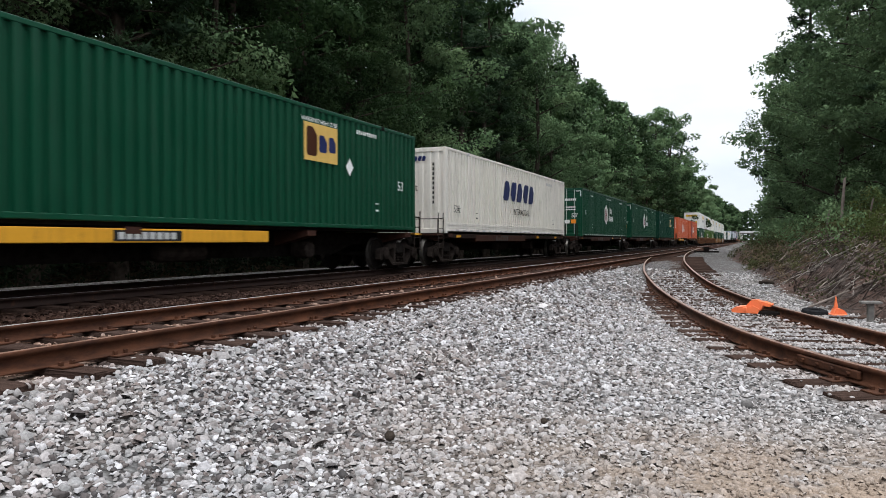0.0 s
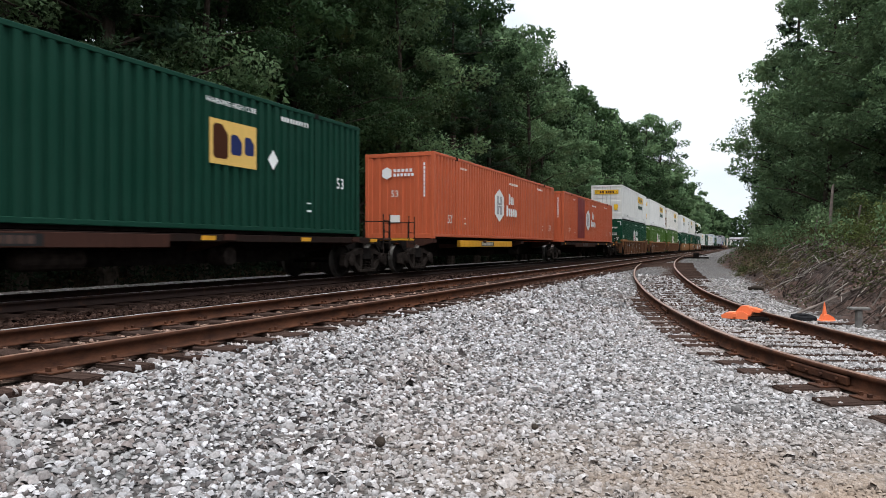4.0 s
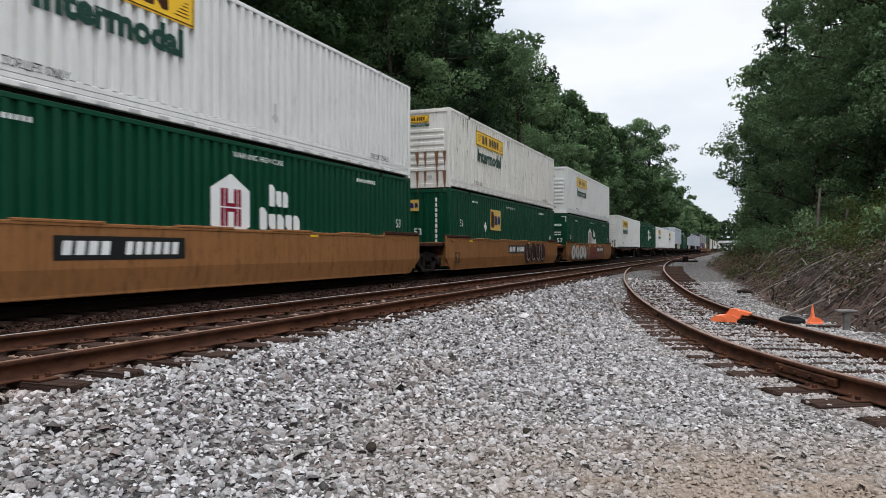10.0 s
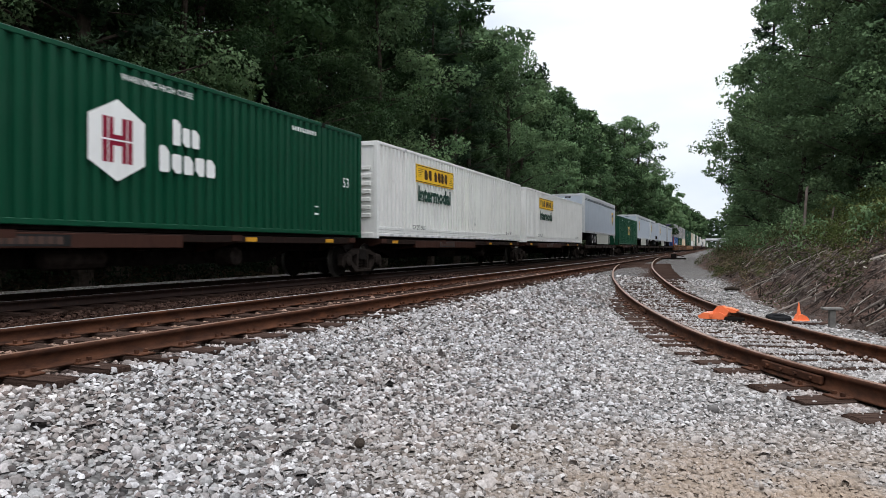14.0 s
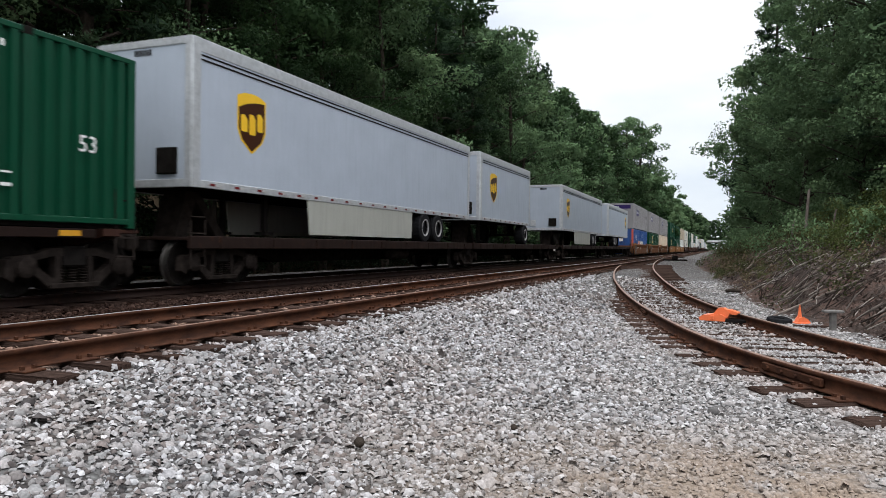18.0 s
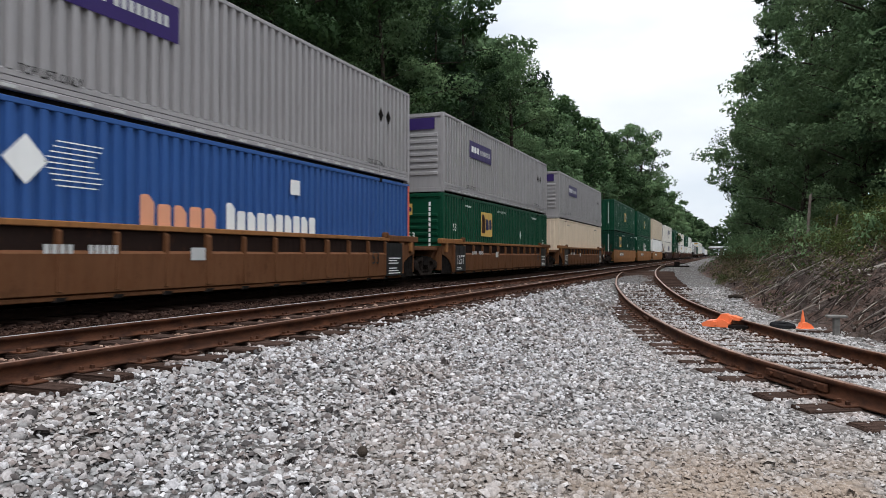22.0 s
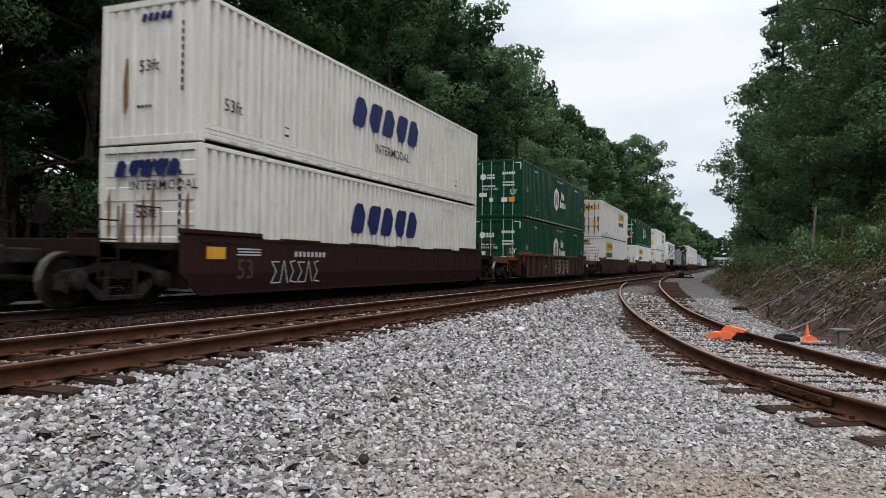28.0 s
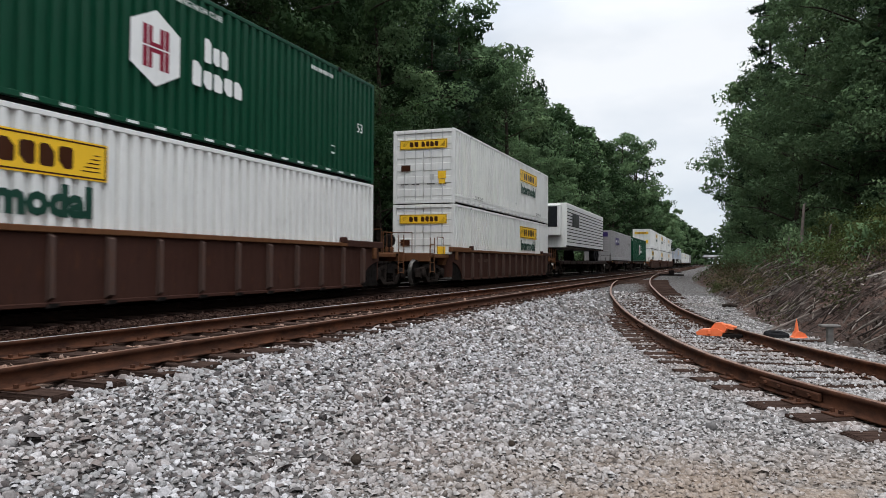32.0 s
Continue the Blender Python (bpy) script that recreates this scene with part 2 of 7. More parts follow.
def ballast(name, stone_rgb=((0.062, 0.059, 0.060), (0.305, 0.294, 0.293), (0.62, 0.60, 0.60)), islands=False):
    """Crushed grey granite; as loose stones each takes its own shade, as a bed it is broken into cells."""
    m, n, l, b = shader(name, 0.9, 0, 0.0)
    ramp = n.new("ShaderNodeValToRGB")
    ramp.color_ramp.elements[0].position, ramp.color_ramp.elements[0].color = 0.0, (*stone_rgb[0], 1)
    ramp.color_ramp.elements[1].position, ramp.color_ramp.elements[1].color = 1.0, (*stone_rgb[2], 1)
    for place, k, hue in ((0.22, 0.62, (1.12, 0.98, 0.92)), (0.42, 0.95, (0.98, 1.0, 0.99)), (0.62, 1.12, (1.05, 1.0, 0.97)), (0.80, 1.35, (0.99, 1.0, 1.02))):
        ramp.color_ramp.elements.new(place).color = (*(c * k * h for c, h in zip(stone_rgb[1], hue)), 1)
    pos = coords(n, l, (1, 1, 1), True)
    # pale dust lies on the trodden side
    flank = n.new("ShaderNodeSeparateXYZ")
    l.new(pos, flank.inputs[0])
    dusty = n.new("ShaderNodeMapRange")
    dusty.inputs["From Min"].default_value, dusty.inputs["From Max"].default_value = -2.6, 1.6
    l.new(flank.outputs["X"], dusty.inputs["Value"])
    dust = times(n, l, dusty.outputs[0], 0.45)
    if islands:
        l.new(n.new("ShaderNodeNewGeometry").outputs["Random Per Island"], ramp.inputs["Fac"])
        col = mixed(n, l, dust, ramp.outputs["Color"], (0.50, 0.475, 0.455))
    else:
        v = n.new("ShaderNodeTexVoronoi")
        v.inputs["Scale"].default_value = 21
        l.new(pos, v.inputs["Vector"])
        sep = n.new("ShaderNodeSeparateColor")
        l.new(v.outputs["Color"], sep.inputs[0])
        l.new(sep.outputs[0], ramp.inputs["Fac"])
        # darker cell borders put the shade between stones into the colour
        rim = n.new("ShaderNodeMapRange")
        rim.inputs["From Min"].default_value, rim.inputs["From Max"].default_value = 0.25, 0.7
        l.new(v.outputs["Distance"], rim.inputs["Value"])
        col = mixed(n, l, times(n, l, rim.outputs[0], 0.7), mixed(n, l, dust, ramp.outputs["Color"], (0.40, 0.38, 0.365)), (0.04, 0.038, 0.036))
        at = n.new("ShaderNodeAttribute")
        at.attribute_name = "soil"
        wob = n.new("ShaderNodeMath")
        wob.operation = "MULTIPLY_ADD"
        l.new(noise_fac(n, l, pos, 2.3, 6, 0.65, 0.3, 0.7), wob.inputs[0])
        wob.inputs[1].default_value = 0.7
        l.new(at.outputs["Fac"], wob.inputs[2])
        edge = n.new("ShaderNodeMapRange")
        edge.inputs["From Min"].default_value, edge.inputs["From Max"].default_value = 0.75, 0.98
        l.new(wob.outputs[0], edge.inputs["Value"])
        litter = noise_fac(n, l, pos, 3.1, 8, 0.75)
        west = n.new("ShaderNodeSeparateXYZ")
        l.new(pos, west.inputs[0])
        wood = n.new("ShaderNodeMapRange")
        wood.inputs["From Min"].default_value, wood.inputs["From Max"].default_value = -15.0, -16.6
        l.new(west.outputs["X"], wood.inputs["Value"])
        mould = mixed(n, l, litter, (0.012, 0.009, 0.006), (0.045, 0.034, 0.022))
        dirt = mixed(n, l, litter, (0.022, 0.017, 0.015), (0.120, 0.094, 0.083))
        dirt = mixed(n, l, times(n, l, noise_fac(n, l, pos, 0.8, 5, 0.7, 0.45, 0.7), 0.7), dirt, (0.19, 0.112, 0.085))
        col = mixed(n, l, edge.outputs[0], col, mixed(n, l, wood.outputs[0], dirt, mould))
        bumped(n, l, b, v.outputs["Distance"], 1.0, 0.03)
    # oily dirt, rust and the train's painted-in shade darken stone round the through tracks
    px = n.new("ShaderNodeSeparateXYZ")
    l.new(pos, px.inputs[0])
    foul_shade = n.new("ShaderNodeMapRange")
    foul_shade.inputs["From Min"].default_value, foul_shade.inputs["From Max"].default_value = -4.35, -4.95
    l.new(px.outputs["X"], foul_shade.inputs["Value"])
    foul_shade2 = n.new("ShaderNodeMapRange")
    foul_shade2.inputs["From Min"].default_value, foul_shade2.inputs["From Max"].default_value = -13.1, -12.5
    l.new(px.outputs["X"], foul_shade2.inputs["Value"])
    both = n.new("ShaderNodeMath")
    both.operation = "MULTIPLY"
    l.new(foul_shade.outputs[0], both.inputs[0])
    l.new(foul_shade2.outputs[0], both.inputs[1])
    grime_shade = n.new("ShaderNodeMixRGB")
    grime_shade.blend_type = "MULTIPLY"
    l.new(times(n, l, both.outputs[0], 0.985), grime_shade.inputs["Fac"])
    l.new(col, grime_shade.inputs["Color1"])
    # the darkest band, beside and under the train, has shade put into it
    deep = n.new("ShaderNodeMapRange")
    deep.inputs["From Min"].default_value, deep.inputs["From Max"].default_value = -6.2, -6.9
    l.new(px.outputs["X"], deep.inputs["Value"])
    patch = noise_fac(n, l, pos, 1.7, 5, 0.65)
    l.new(mixed(n, l, deep.outputs[0], mixed(n, l, patch, (0.50, 0.31, 0.22), (0.85, 0.62, 0.50)), mixed(n, l, patch, (0.055, 0.032, 0.025), (0.150, 0.090, 0.068))), grime_shade.inputs["Color2"])
    col = grime_shade.outputs[0]
    rustn = noise_fac(n, l, pos, 0.55, 4, 0.6, 0.5, 0.72)
    # a worn patch of tan gravel where people stand
    spot = n.new("ShaderNodeMapping")
    spot.inputs["Location"].default_value = (-0.55 * 0.34, -3.9 * 0.62, 0)
    spot.inputs["Scale"].default_value = (0.34, 0.62, 0)
    l.new(pos, spot.inputs["Vector"])
    ball = n.new("ShaderNodeTexGradient")
    ball.gradient_type = "SPHERICAL"
    l.new(spot.outputs[0], ball.inputs["Vector"])
    fleck = n.new("ShaderNodeMath")
    fleck.operation = "MULTIPLY"
    l.new(ball.outputs["Fac"], fleck.inputs[0])
    l.new(noise_fac(n, l, pos, 2.6, 6, 0.7, 0.3, 0.55), fleck.inputs[1])
    col = mixed(n, l, times(n, l, fleck.outputs[0], 1.1), col, (0.31, 0.24, 0.185))
    tan = n.new("ShaderNodeMixRGB")
    tan.blend_type = "MULTIPLY"
    l.new(times(n, l, rustn, 0.3), tan.inputs["Fac"])
    l.new(col, tan.inputs["Color1"])
    tan.inputs["Color2"].default_value = (0.98, 0.78, 0.62, 1)
    # rust from the siding's rails browns the stone beside them
    col = tan.outputs[0]
    stain = n.new("ShaderNodeAttribute")
    stain.attribute_name = "rust"
    rusty = n.new("ShaderNodeMath")
    rusty.operation = "MULTIPLY"
    l.new(stain.outputs["Fac"], rusty.inputs[0])
    l.new(noise_fac(n, l, pos, 1.9, 5, 0.65, 0.3, 0.7), rusty.inputs[1])
    col = mixed(n, l, times(n, l, rusty.outputs[0], 0.55), col, (0.36, 0.25, 0.20))
    grain = noise_fac(n, l, coords(n, l, (1, 1, 1), True), 60, 4)
    fin = n.new("ShaderNodeMixRGB")
    fin.blend_type = "MULTIPLY"
    fin.inputs["Fac"].default_value = 0.35
    l.new(col, fin.inputs["Color1"])
    l.new(grain, fin.inputs["Color2"])
    l.new(fin.outputs[0], b.inputs["Base Color"])
    return m


def leaf(name, a, b_, c):
    m, n, l, b = shader(name, 0.75, 0, 0.08)
    r = n.new("ShaderNodeValToRGB")
    r.color_ramp.elements[0].color, r.color_ramp.elements[1].color = (*a, 1), (*c, 1)
    r.color_ramp.elements.new(0.55).color = (*b_, 1)
    # whole sprays differ in tone, single leaves only a little
    tone = n.new("ShaderNodeMath")
    tone.operation = "MULTIPLY_ADD"
    l.new(n.new("ShaderNodeNewGeometry").outputs["Random Per Island"], tone.inputs[0])
    tone.inputs[1].default_value = 0.22
    l.new(times(n, l, noise_fac(n, l, coords(n, l), 0.55, 3, 0.6, 0.3, 0.7), 0.78), tone.inputs[2])
    l.new(tone.outputs[0], r.inputs["Fac"])
    info = n.new("ShaderNodeObjectInfo")
    hue = n.new("ShaderNodeHueSaturation")
    mr = n.new("ShaderNodeMapRange")
    mr.inputs["To Min"].default_value, mr.inputs["To Max"].default_value = 0.7, 1.2
    l.new(info.outputs["Random"], mr.inputs["Value"])
    l.new(mr.outputs[0], hue.inputs["Value"])
    l.new(r.outputs[0], hue.inputs["Color"])
    l.new(hue.outputs[0], b.inputs["Base Color"])
    tr = n.new("ShaderNodeBsdfTranslucent")
    l.new(hue.outputs[0], tr.inputs["Color"])
    mx = n.new("ShaderNodeMixShader")
    mx.inputs["Fac"].default_value = 0.28
    out = n["Material Output"]
    l.new(b.outputs[0], mx.inputs[1])
    l.new(tr.outputs[0], mx.inputs[2])
    l.new(mx.outputs[0], out.inputs["Surface"])
    return m


RAIL, HEAD, DULL, TIE = rail_steel(), polished_rail(), dull_rail(), tie_wood()
# same wood made darker: the train's shade is put into the colour
SHADED_TIE = tie_wood("shaded_tie_wood", 0.45)
# bed darker than the loose stones: gap shade is painted into it
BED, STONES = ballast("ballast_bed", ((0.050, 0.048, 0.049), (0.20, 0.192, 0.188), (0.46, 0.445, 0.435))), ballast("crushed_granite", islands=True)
LEAF = leaf("broad_leaves", (0.014, 0.029, 0.012), (0.027, 0.054, 0.020), (0.055, 0.092, 0.032))
NEEDLE = leaf("pine_needles", (0.015, 0.031, 0.017), (0.029, 0.055, 0.027), (0.058, 0.090, 0.042))
# paler than LEAF: distance haze and brighter light are put into this colour
LIT_LEAF = leaf("lit_leaves", (0.062, 0.110, 0.052), (0.105, 0.170, 0.080), (0.165, 0.235, 0.110))
WEED = leaf("dry_weeds", (0.035, 0.045, 0.016), (0.075, 0.085, 0.032), (0.19, 0.155, 0.075))
# a shaded copy of LEAF: gloom under the trees is painted in
SHADE = leaf("shaded_understory_leaves", (0.005, 0.010, 0.005), (0.010, 0.019, 0.008), (0.020, 0.034, 0.014))
SEEDLING = leaf("yellow_green_leaves", (0.050, 0.070, 0.018), (0.095, 0.120, 0.034), (0.17, 0.17, 0.065))
LITTER = leaf("dead_leaf_litter", (0.016, 0.012, 0.010), (0.060, 0.044, 0.036), (0.19, 0.135, 0.105))
DRY = leaf("tan_dead_leaves", (0.06, 0.045, 0.028), (0.125, 0.092, 0.058), (0.24, 0.18, 0.12))
BARK = plain("grey_brown_bark", (0.040, 0.032, 0.026), 0.95, 0, 0.45, 5)
DEADWOOD = plain("bleached_deadwood", (0.15, 0.124, 0.108), 0.9, 0, 0.5, 2.5)
PALEWOOD = plain("barkless_pale_wood", (0.36, 0.325, 0.285), 0.85, 0, 0.3, 4)


def brush_wood():
    m, n, l, b = shader("grey_brushwood", 0.92, 0, 0.0)
    r = n.new("ShaderNodeValToRGB")
    r.color_ramp.elements[0].color, r.color_ramp.elements[1].color = (0.030, 0.023, 0.020, 1), (0.36, 0.32, 0.285, 1)
    r.color_ramp.elements.new(0.6).color = (0.060, 0.048, 0.042, 1)
    l.new(n.new("ShaderNodeNewGeometry").outputs["Random Per Island"], r.inputs["Fac"])
    l.new(r.outputs[0], b.inputs["Base Color"])
    return m


BRUSH = brush_wood()


# ---- building helpers ----
class Geo:
    """Gathers faces for one mesh."""

    def __init__(self):
        self.v, self.f = [], []

    def add(self, verts, faces):
        k = len(self.v)
        self.v += [tuple(p) for p in verts]
        self.f += [tuple(i + k for i in q) for q in faces]
        return self

    def box(self, x0, x1, y0, y1, z0, z1, b=0.0):
        if b <= 0:
            return self.add([(x, y, z) for x in (x0, x1) for y in (y0, y1) for z in (z0, z1)],
                            [(0, 1, 3, 2), (4, 6, 7, 5), (0, 4, 5, 1), (2, 3, 7, 6), (0, 2, 6, 4), (1, 5, 7, 3)])
        bm = bmesh.new()
        bmesh.ops.create_cube(bm, size=1, matrix=Matrix.LocRotScale(((x0 + x1) / 2, (y0 + y1) / 2, (z0 + z1) / 2), None, (x1 - x0, y1 - y0, z1 - z0)))
        bmesh.ops.bevel(bm, geom=list(bm.edges), offset=b, segments=1, affect="EDGES")
        bm.verts.index_update()
        self.add([v.co for v in bm.verts], [[v.index for v in f.verts] for f in bm.faces])
        bm.free()
        return self

    def prism(self, outline, axis, a, b):
        """An outline of two coordinates, drawn out along the axis (0, 1 or 2) from a to b."""
        n = len(outline)

        def at(p, w):
            q = list(p)
            q.insert(axis, w)
            return q
        self.add([at(p, w) for w in (a, b) for p in outline],
                 [tuple(range(n)), tuple(range(2 * n - 1, n - 1, -1))] + [(i, (i + 1) % n, n + (i + 1) % n, n + i) for i in range(n)])
        return self

    def tube(self, points, radii, sides=8, caps=True):
        rings = []
        k0 = len(self.v)
        for i, p in enumerate(points):
            p = Vector(p)
            d = Vector(points[min(i + 1, len(points) - 1)]) - Vector(points[max(i - 1, 0)])
            q = d.to_track_quat("Z", "Y")
            r = radii[i] if isinstance(radii, (list, tuple)) else radii
            rings.append([p + q @ Vector((r * math.cos(2 * math.pi * j / sides), r * math.sin(2 * math.pi * j / sides), 0)) for j in range(sides)])
        self.v += [tuple(c) for ring in rings for c in ring]
        for i in range(len(rings) - 1):
            for j in range(sides):
                a, b = k0 + i * sides + j, k0 + i * sides + (j + 1) % sides
                self.f.append((a, b, b + sides, a + sides))
        if caps:
            self.f.append(tuple(k0 + j for j in range(sides))[::-1])
            self.f.append(tuple(k0 + (len(rings) - 1) * sides + j for j in range(sides)))
        return self

    def lathe(self, axis_point, profile, axis=0, sides=20):
        """A profile of (along, radius) turned round an axis."""
        pts = []
        for a, r in profile:
            for j in range(sides):
                c, s = r * math.cos(2 * math.pi * j / sides), r * math.sin(2 * math.pi * j / sides)
                p = {0: (a, c, s), 1: (c, a, s), 2: (c, s, a)}[axis]
                pts.append(tuple(p[i] + axis_point[i] for i in range(3)))
        n = len(profile)
        faces = [(i * sides + j, i * sides + (j + 1) % sides, (i + 1) * sides + (j + 1) % sides, (i + 1) * sides + j) for i in range(n - 1) for j in range(sides)]
        faces += [tuple(range(sides)), tuple((n - 1) * sides + j for j in range(sides))]
        return self.add(pts, faces)

    def mesh(self, name, mat):
        me = bpy.data.meshes.new(name)
        me.from_pydata(self.v, [], self.f)
        for m in (mat if isinstance(mat, (list, tuple)) else (mat,)):
            me.materials.append(m)
        bm = bmesh.new()
        bm.from_mesh(me)
        bmesh.ops.recalc_face_normals(bm, faces=bm.faces)
        bm.to_mesh(me)
        bm.free()
        return me


def part(name, geo, material, parent, label="", at=None):
    """Links a mesh as one object under its thing or part."""
    ob = new(name, geo.mesh(name, material) if isinstance(geo, Geo) else geo)
    ob.parent = parent
    if at is not None:
        ob.matrix_basis = at
    return tagged(ob, label)


def thing(name, label, category, group="", kind="", data=None):
    return tagged(new(name, data), label, category, group, kind)


def fast_mesh(name, verts, faces, mat, smooth=False):
    """A mesh from arrays; faces all with the same number of corners."""
    verts, faces = np.asarray(verts, np.float32), np.asarray(faces, np.int32)
    me = bpy.data.meshes.new(name)
    me.vertices.add(len(verts))
    me.vertices.foreach_set("co", verts.ravel())
    k = faces.shape[1]
    me.loops.add(faces.size)
    me.loops.foreach_set("vertex_index", faces.ravel())
    me.polygons.add(len(faces))
    me.polygons.foreach_set("loop_start", np.arange(len(faces), dtype=np.int32) * k)
    me.update(calc_edges=True)
    me.validate()
    if smooth:
        me.polygons.foreach_set("use_smooth", np.ones(len(me.polygons), bool))
    me.materials.append(mat)
    return me


# ---- the plan: three tracks and the lie of the ground ----
MAIN_X, MAIN_HEAD = -5.56, 0.715     # the nearer through track
TRAIN_X, TRAIN_HEAD = -10.73, 0.66   # the track on which the train runs
GAUGE = 0.755                        # half the distance between rail centres
SIDING = [(-14, 16.2), (-6, 10.4), (0, 6.1), (3, 4.0), (5, 2.72), (6.6, 1.75), (7.6, 1.2), (8.9, 0.66), (11.1, 0.09), (14.9, -0.68), (20.4, -1.85), (24, -2.55), (32, -3.5), (45, -4.45), (60, -5.15), (75, -5.5)]
SIDING_HEAD = [(-14, 0.48), (8, 0.47), (11, 0.42), (15, 0.32), (18, 0.32), (20.4, 0.37), (24, 0.54), (32, 0.66), (45, 0.713), (75, 0.715)]


def between(table, y):
    """A smooth value from a short table."""
    if y <= table[0][0]:
        return table[0][1]
    if y >= table[-1][0]:
        return table[-1][1]
    for i in range(len(table) - 1):
        (a, va), (b, vb) = table[i], table[i + 1]
        if a <= y <= b:
            pa, pb = table[max(i - 1, 0)], table[min(i + 2, len(table) - 1)]
            ma, mb = (vb - pa[1]) / (b - pa[0]), (pb[1] - va) / (pb[0] - a)
            s, h = (y - a) / (b - a), b - a
            return (2 * s ** 3 - 3 * s ** 2 + 1) * va + (s ** 3 - 2 * s ** 2 + s) * h * ma + (3 * s ** 2 - 2 * s ** 3) * vb + (s ** 3 - s ** 2) * h * mb


SID_Y = np.linspace(-14, 75, 400)
SID_X = np.array([between(SIDING, y) for y in SID_Y])
SID_Z = np.array([between(SIDING_HEAD, y) for y in SID_Y])


def smooth(a, b, v):
    s = np.clip((v - a) / (b - a), 0, 1)
    return s * s * (3 - 2 * s)


FOOT_Y, FOOT_X = [-10, 5, 8, 10, 14, 20, 25, 40, 90, 600], [14, 4.4, 3.0, 2.4, 1.95, 0.9, 0.3, -0.9, -1.6, -2.0]


def ground_z(x, y):
    """Height of the ballast and soil."""
    x, y = np.asarray(x, float), np.asarray(y, float)
    sx, sz = np.interp(y, SID_Y, SID_X), np.interp(y, SID_Y, SID_Z) - np.interp(y, [8, 14], [0.176, 0.197])
    bed = 0.523 - 0.012 * smooth(1.75, 1.25, np.abs(x - MAIN_X)) - 0.03 * smooth(-9.6, -8.6, x) * (1 - smooth(-8.0, -7.0, x))
    bed = bed - 0.05 * (1 - smooth(-9.4, -8.2, x))
    low = np.minimum(bed, sz) - 0.06 * smooth(1.2, 2.6, np.abs(x - sx)) * smooth(12, 6, y)
    low = low + (0.022 * smooth(0.80, 0.62, np.abs(x - sx))) * smooth(45, 30, y)
    # the shoulder falls from the main track to the lower ground in front of the camera
    z = bed + (low - bed) * smooth(-4.15, -2.3, x)
    # a bank climbs beyond the siding
    foot = np.maximum(sx + 1.35, np.interp(y, FOOT_Y, FOOT_X))
    rise = np.interp(y, [0, 12, 20, 35, 60, 100], [2.5, 2.3, 2.2, 1.9, 1.4, 0.9])
    z = z + rise * (0.35 * smooth(0, 1.6, x - foot) + 0.65 * smooth(0.8, 5.0, x - foot)) + 0.05 * np.clip(x - foot - 5.0, 0, 60)
    # behind the train the shoulder drops and the forest floor begins
    # the rise beyond is added only to block sky between the trunks
    z = z - 0.30 * smooth(-14.8, -16.4, x) + 0.5 * smooth(-16, -24, x) + 9.0 * smooth(-36, -62, x)
    return z


def soil(x, y):
    x, y = np.asarray(x, float), np.asarray(y, float)
    sx = np.interp(y, SID_Y, SID_X)
    foot = np.maximum(sx + 1.35, np.interp(y, FOOT_Y, FOOT_X))
    return np.maximum(smooth(-0.9, 0.5, x - foot), smooth(-15.6, -16.6, x))


def rust_stain(x, y):
    """How far the stone is browned by the siding's rails."""
    slope = np.interp(y, SID_Y, np.gradient(SID_X, SID_Y))
    off = np.abs(x - np.interp(y, SID_Y, SID_X)) / np.sqrt(1 + slope ** 2)
    return np.exp(-(np.clip(np.abs(off - GAUGE) - 0.12, 0, None) / 0.34) ** 2) * smooth(24, 9, y)


def sheet(name, xs, ys, mat):
    gx, gy = np.meshgrid(xs, ys)
    z = ground_z(gx, gy)
    rough = np.random.RandomState(3).normal(0, 1, z.shape)
    z = z + 0.004 * rough * (np.abs(gx) < 40) + 0.07 * soil(gx, gy) * rough * (np.abs(gx) < 20)
    v = np.stack([gx, gy, z], -1).reshape(-1, 3)
    n, m = len(xs), len(ys)
    i = (np.arange(m - 1)[:, None] * n + np.arange(n - 1)[None, :]).ravel()
    me = fast_mesh(name, v, np.stack([i, i + 1, i + n + 1, i + n], -1), mat, True)
    a = me.attributes.new("soil", "FLOAT", "POINT")
    a.data.foreach_set("value", soil(gx, gy).ravel().astype(np.float32))
    a = me.attributes.new("rust", "FLOAT", "POINT")
    a.data.foreach_set("value", rust_stain(gx, gy).ravel().astype(np.float32))
    return me


gxs = np.concatenate([[-2500, -900, -300, -120, -60], np.arange(-40, -16, 2.0), np.arange(-16, 8, 0.16), np.arange(8, 24, 0.8), [26, 32, 45, 80, 200, 700, 2500]])
gys = np.concatenate([[-2000, -500, -120, -40, -20], np.arange(-12, 2, 0.6), np.arange(2, 24, 0.16), np.arange(24, 60, 0.5), np.arange(60, 140, 2.0), np.arange(140, 620, 12), [700, 1000, 2500, 4500]])
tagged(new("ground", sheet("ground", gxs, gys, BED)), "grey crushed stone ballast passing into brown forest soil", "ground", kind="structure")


# ---- rails and ties ----
def rail_profile(h):
    return [(-0.070, 0), (0.070, 0), (0.068, 0.014), (0.012, 0.030), (0.009, h - 0.045), (0.036, h - 0.034), (0.037, h - 0.008), (0.028, h), (-0.028, h), (-0.037, h - 0.008), (-0.036, h - 0.034), (-0.009, h - 0.045), (-0.012, 0.030), (-0.068, 0.014)]


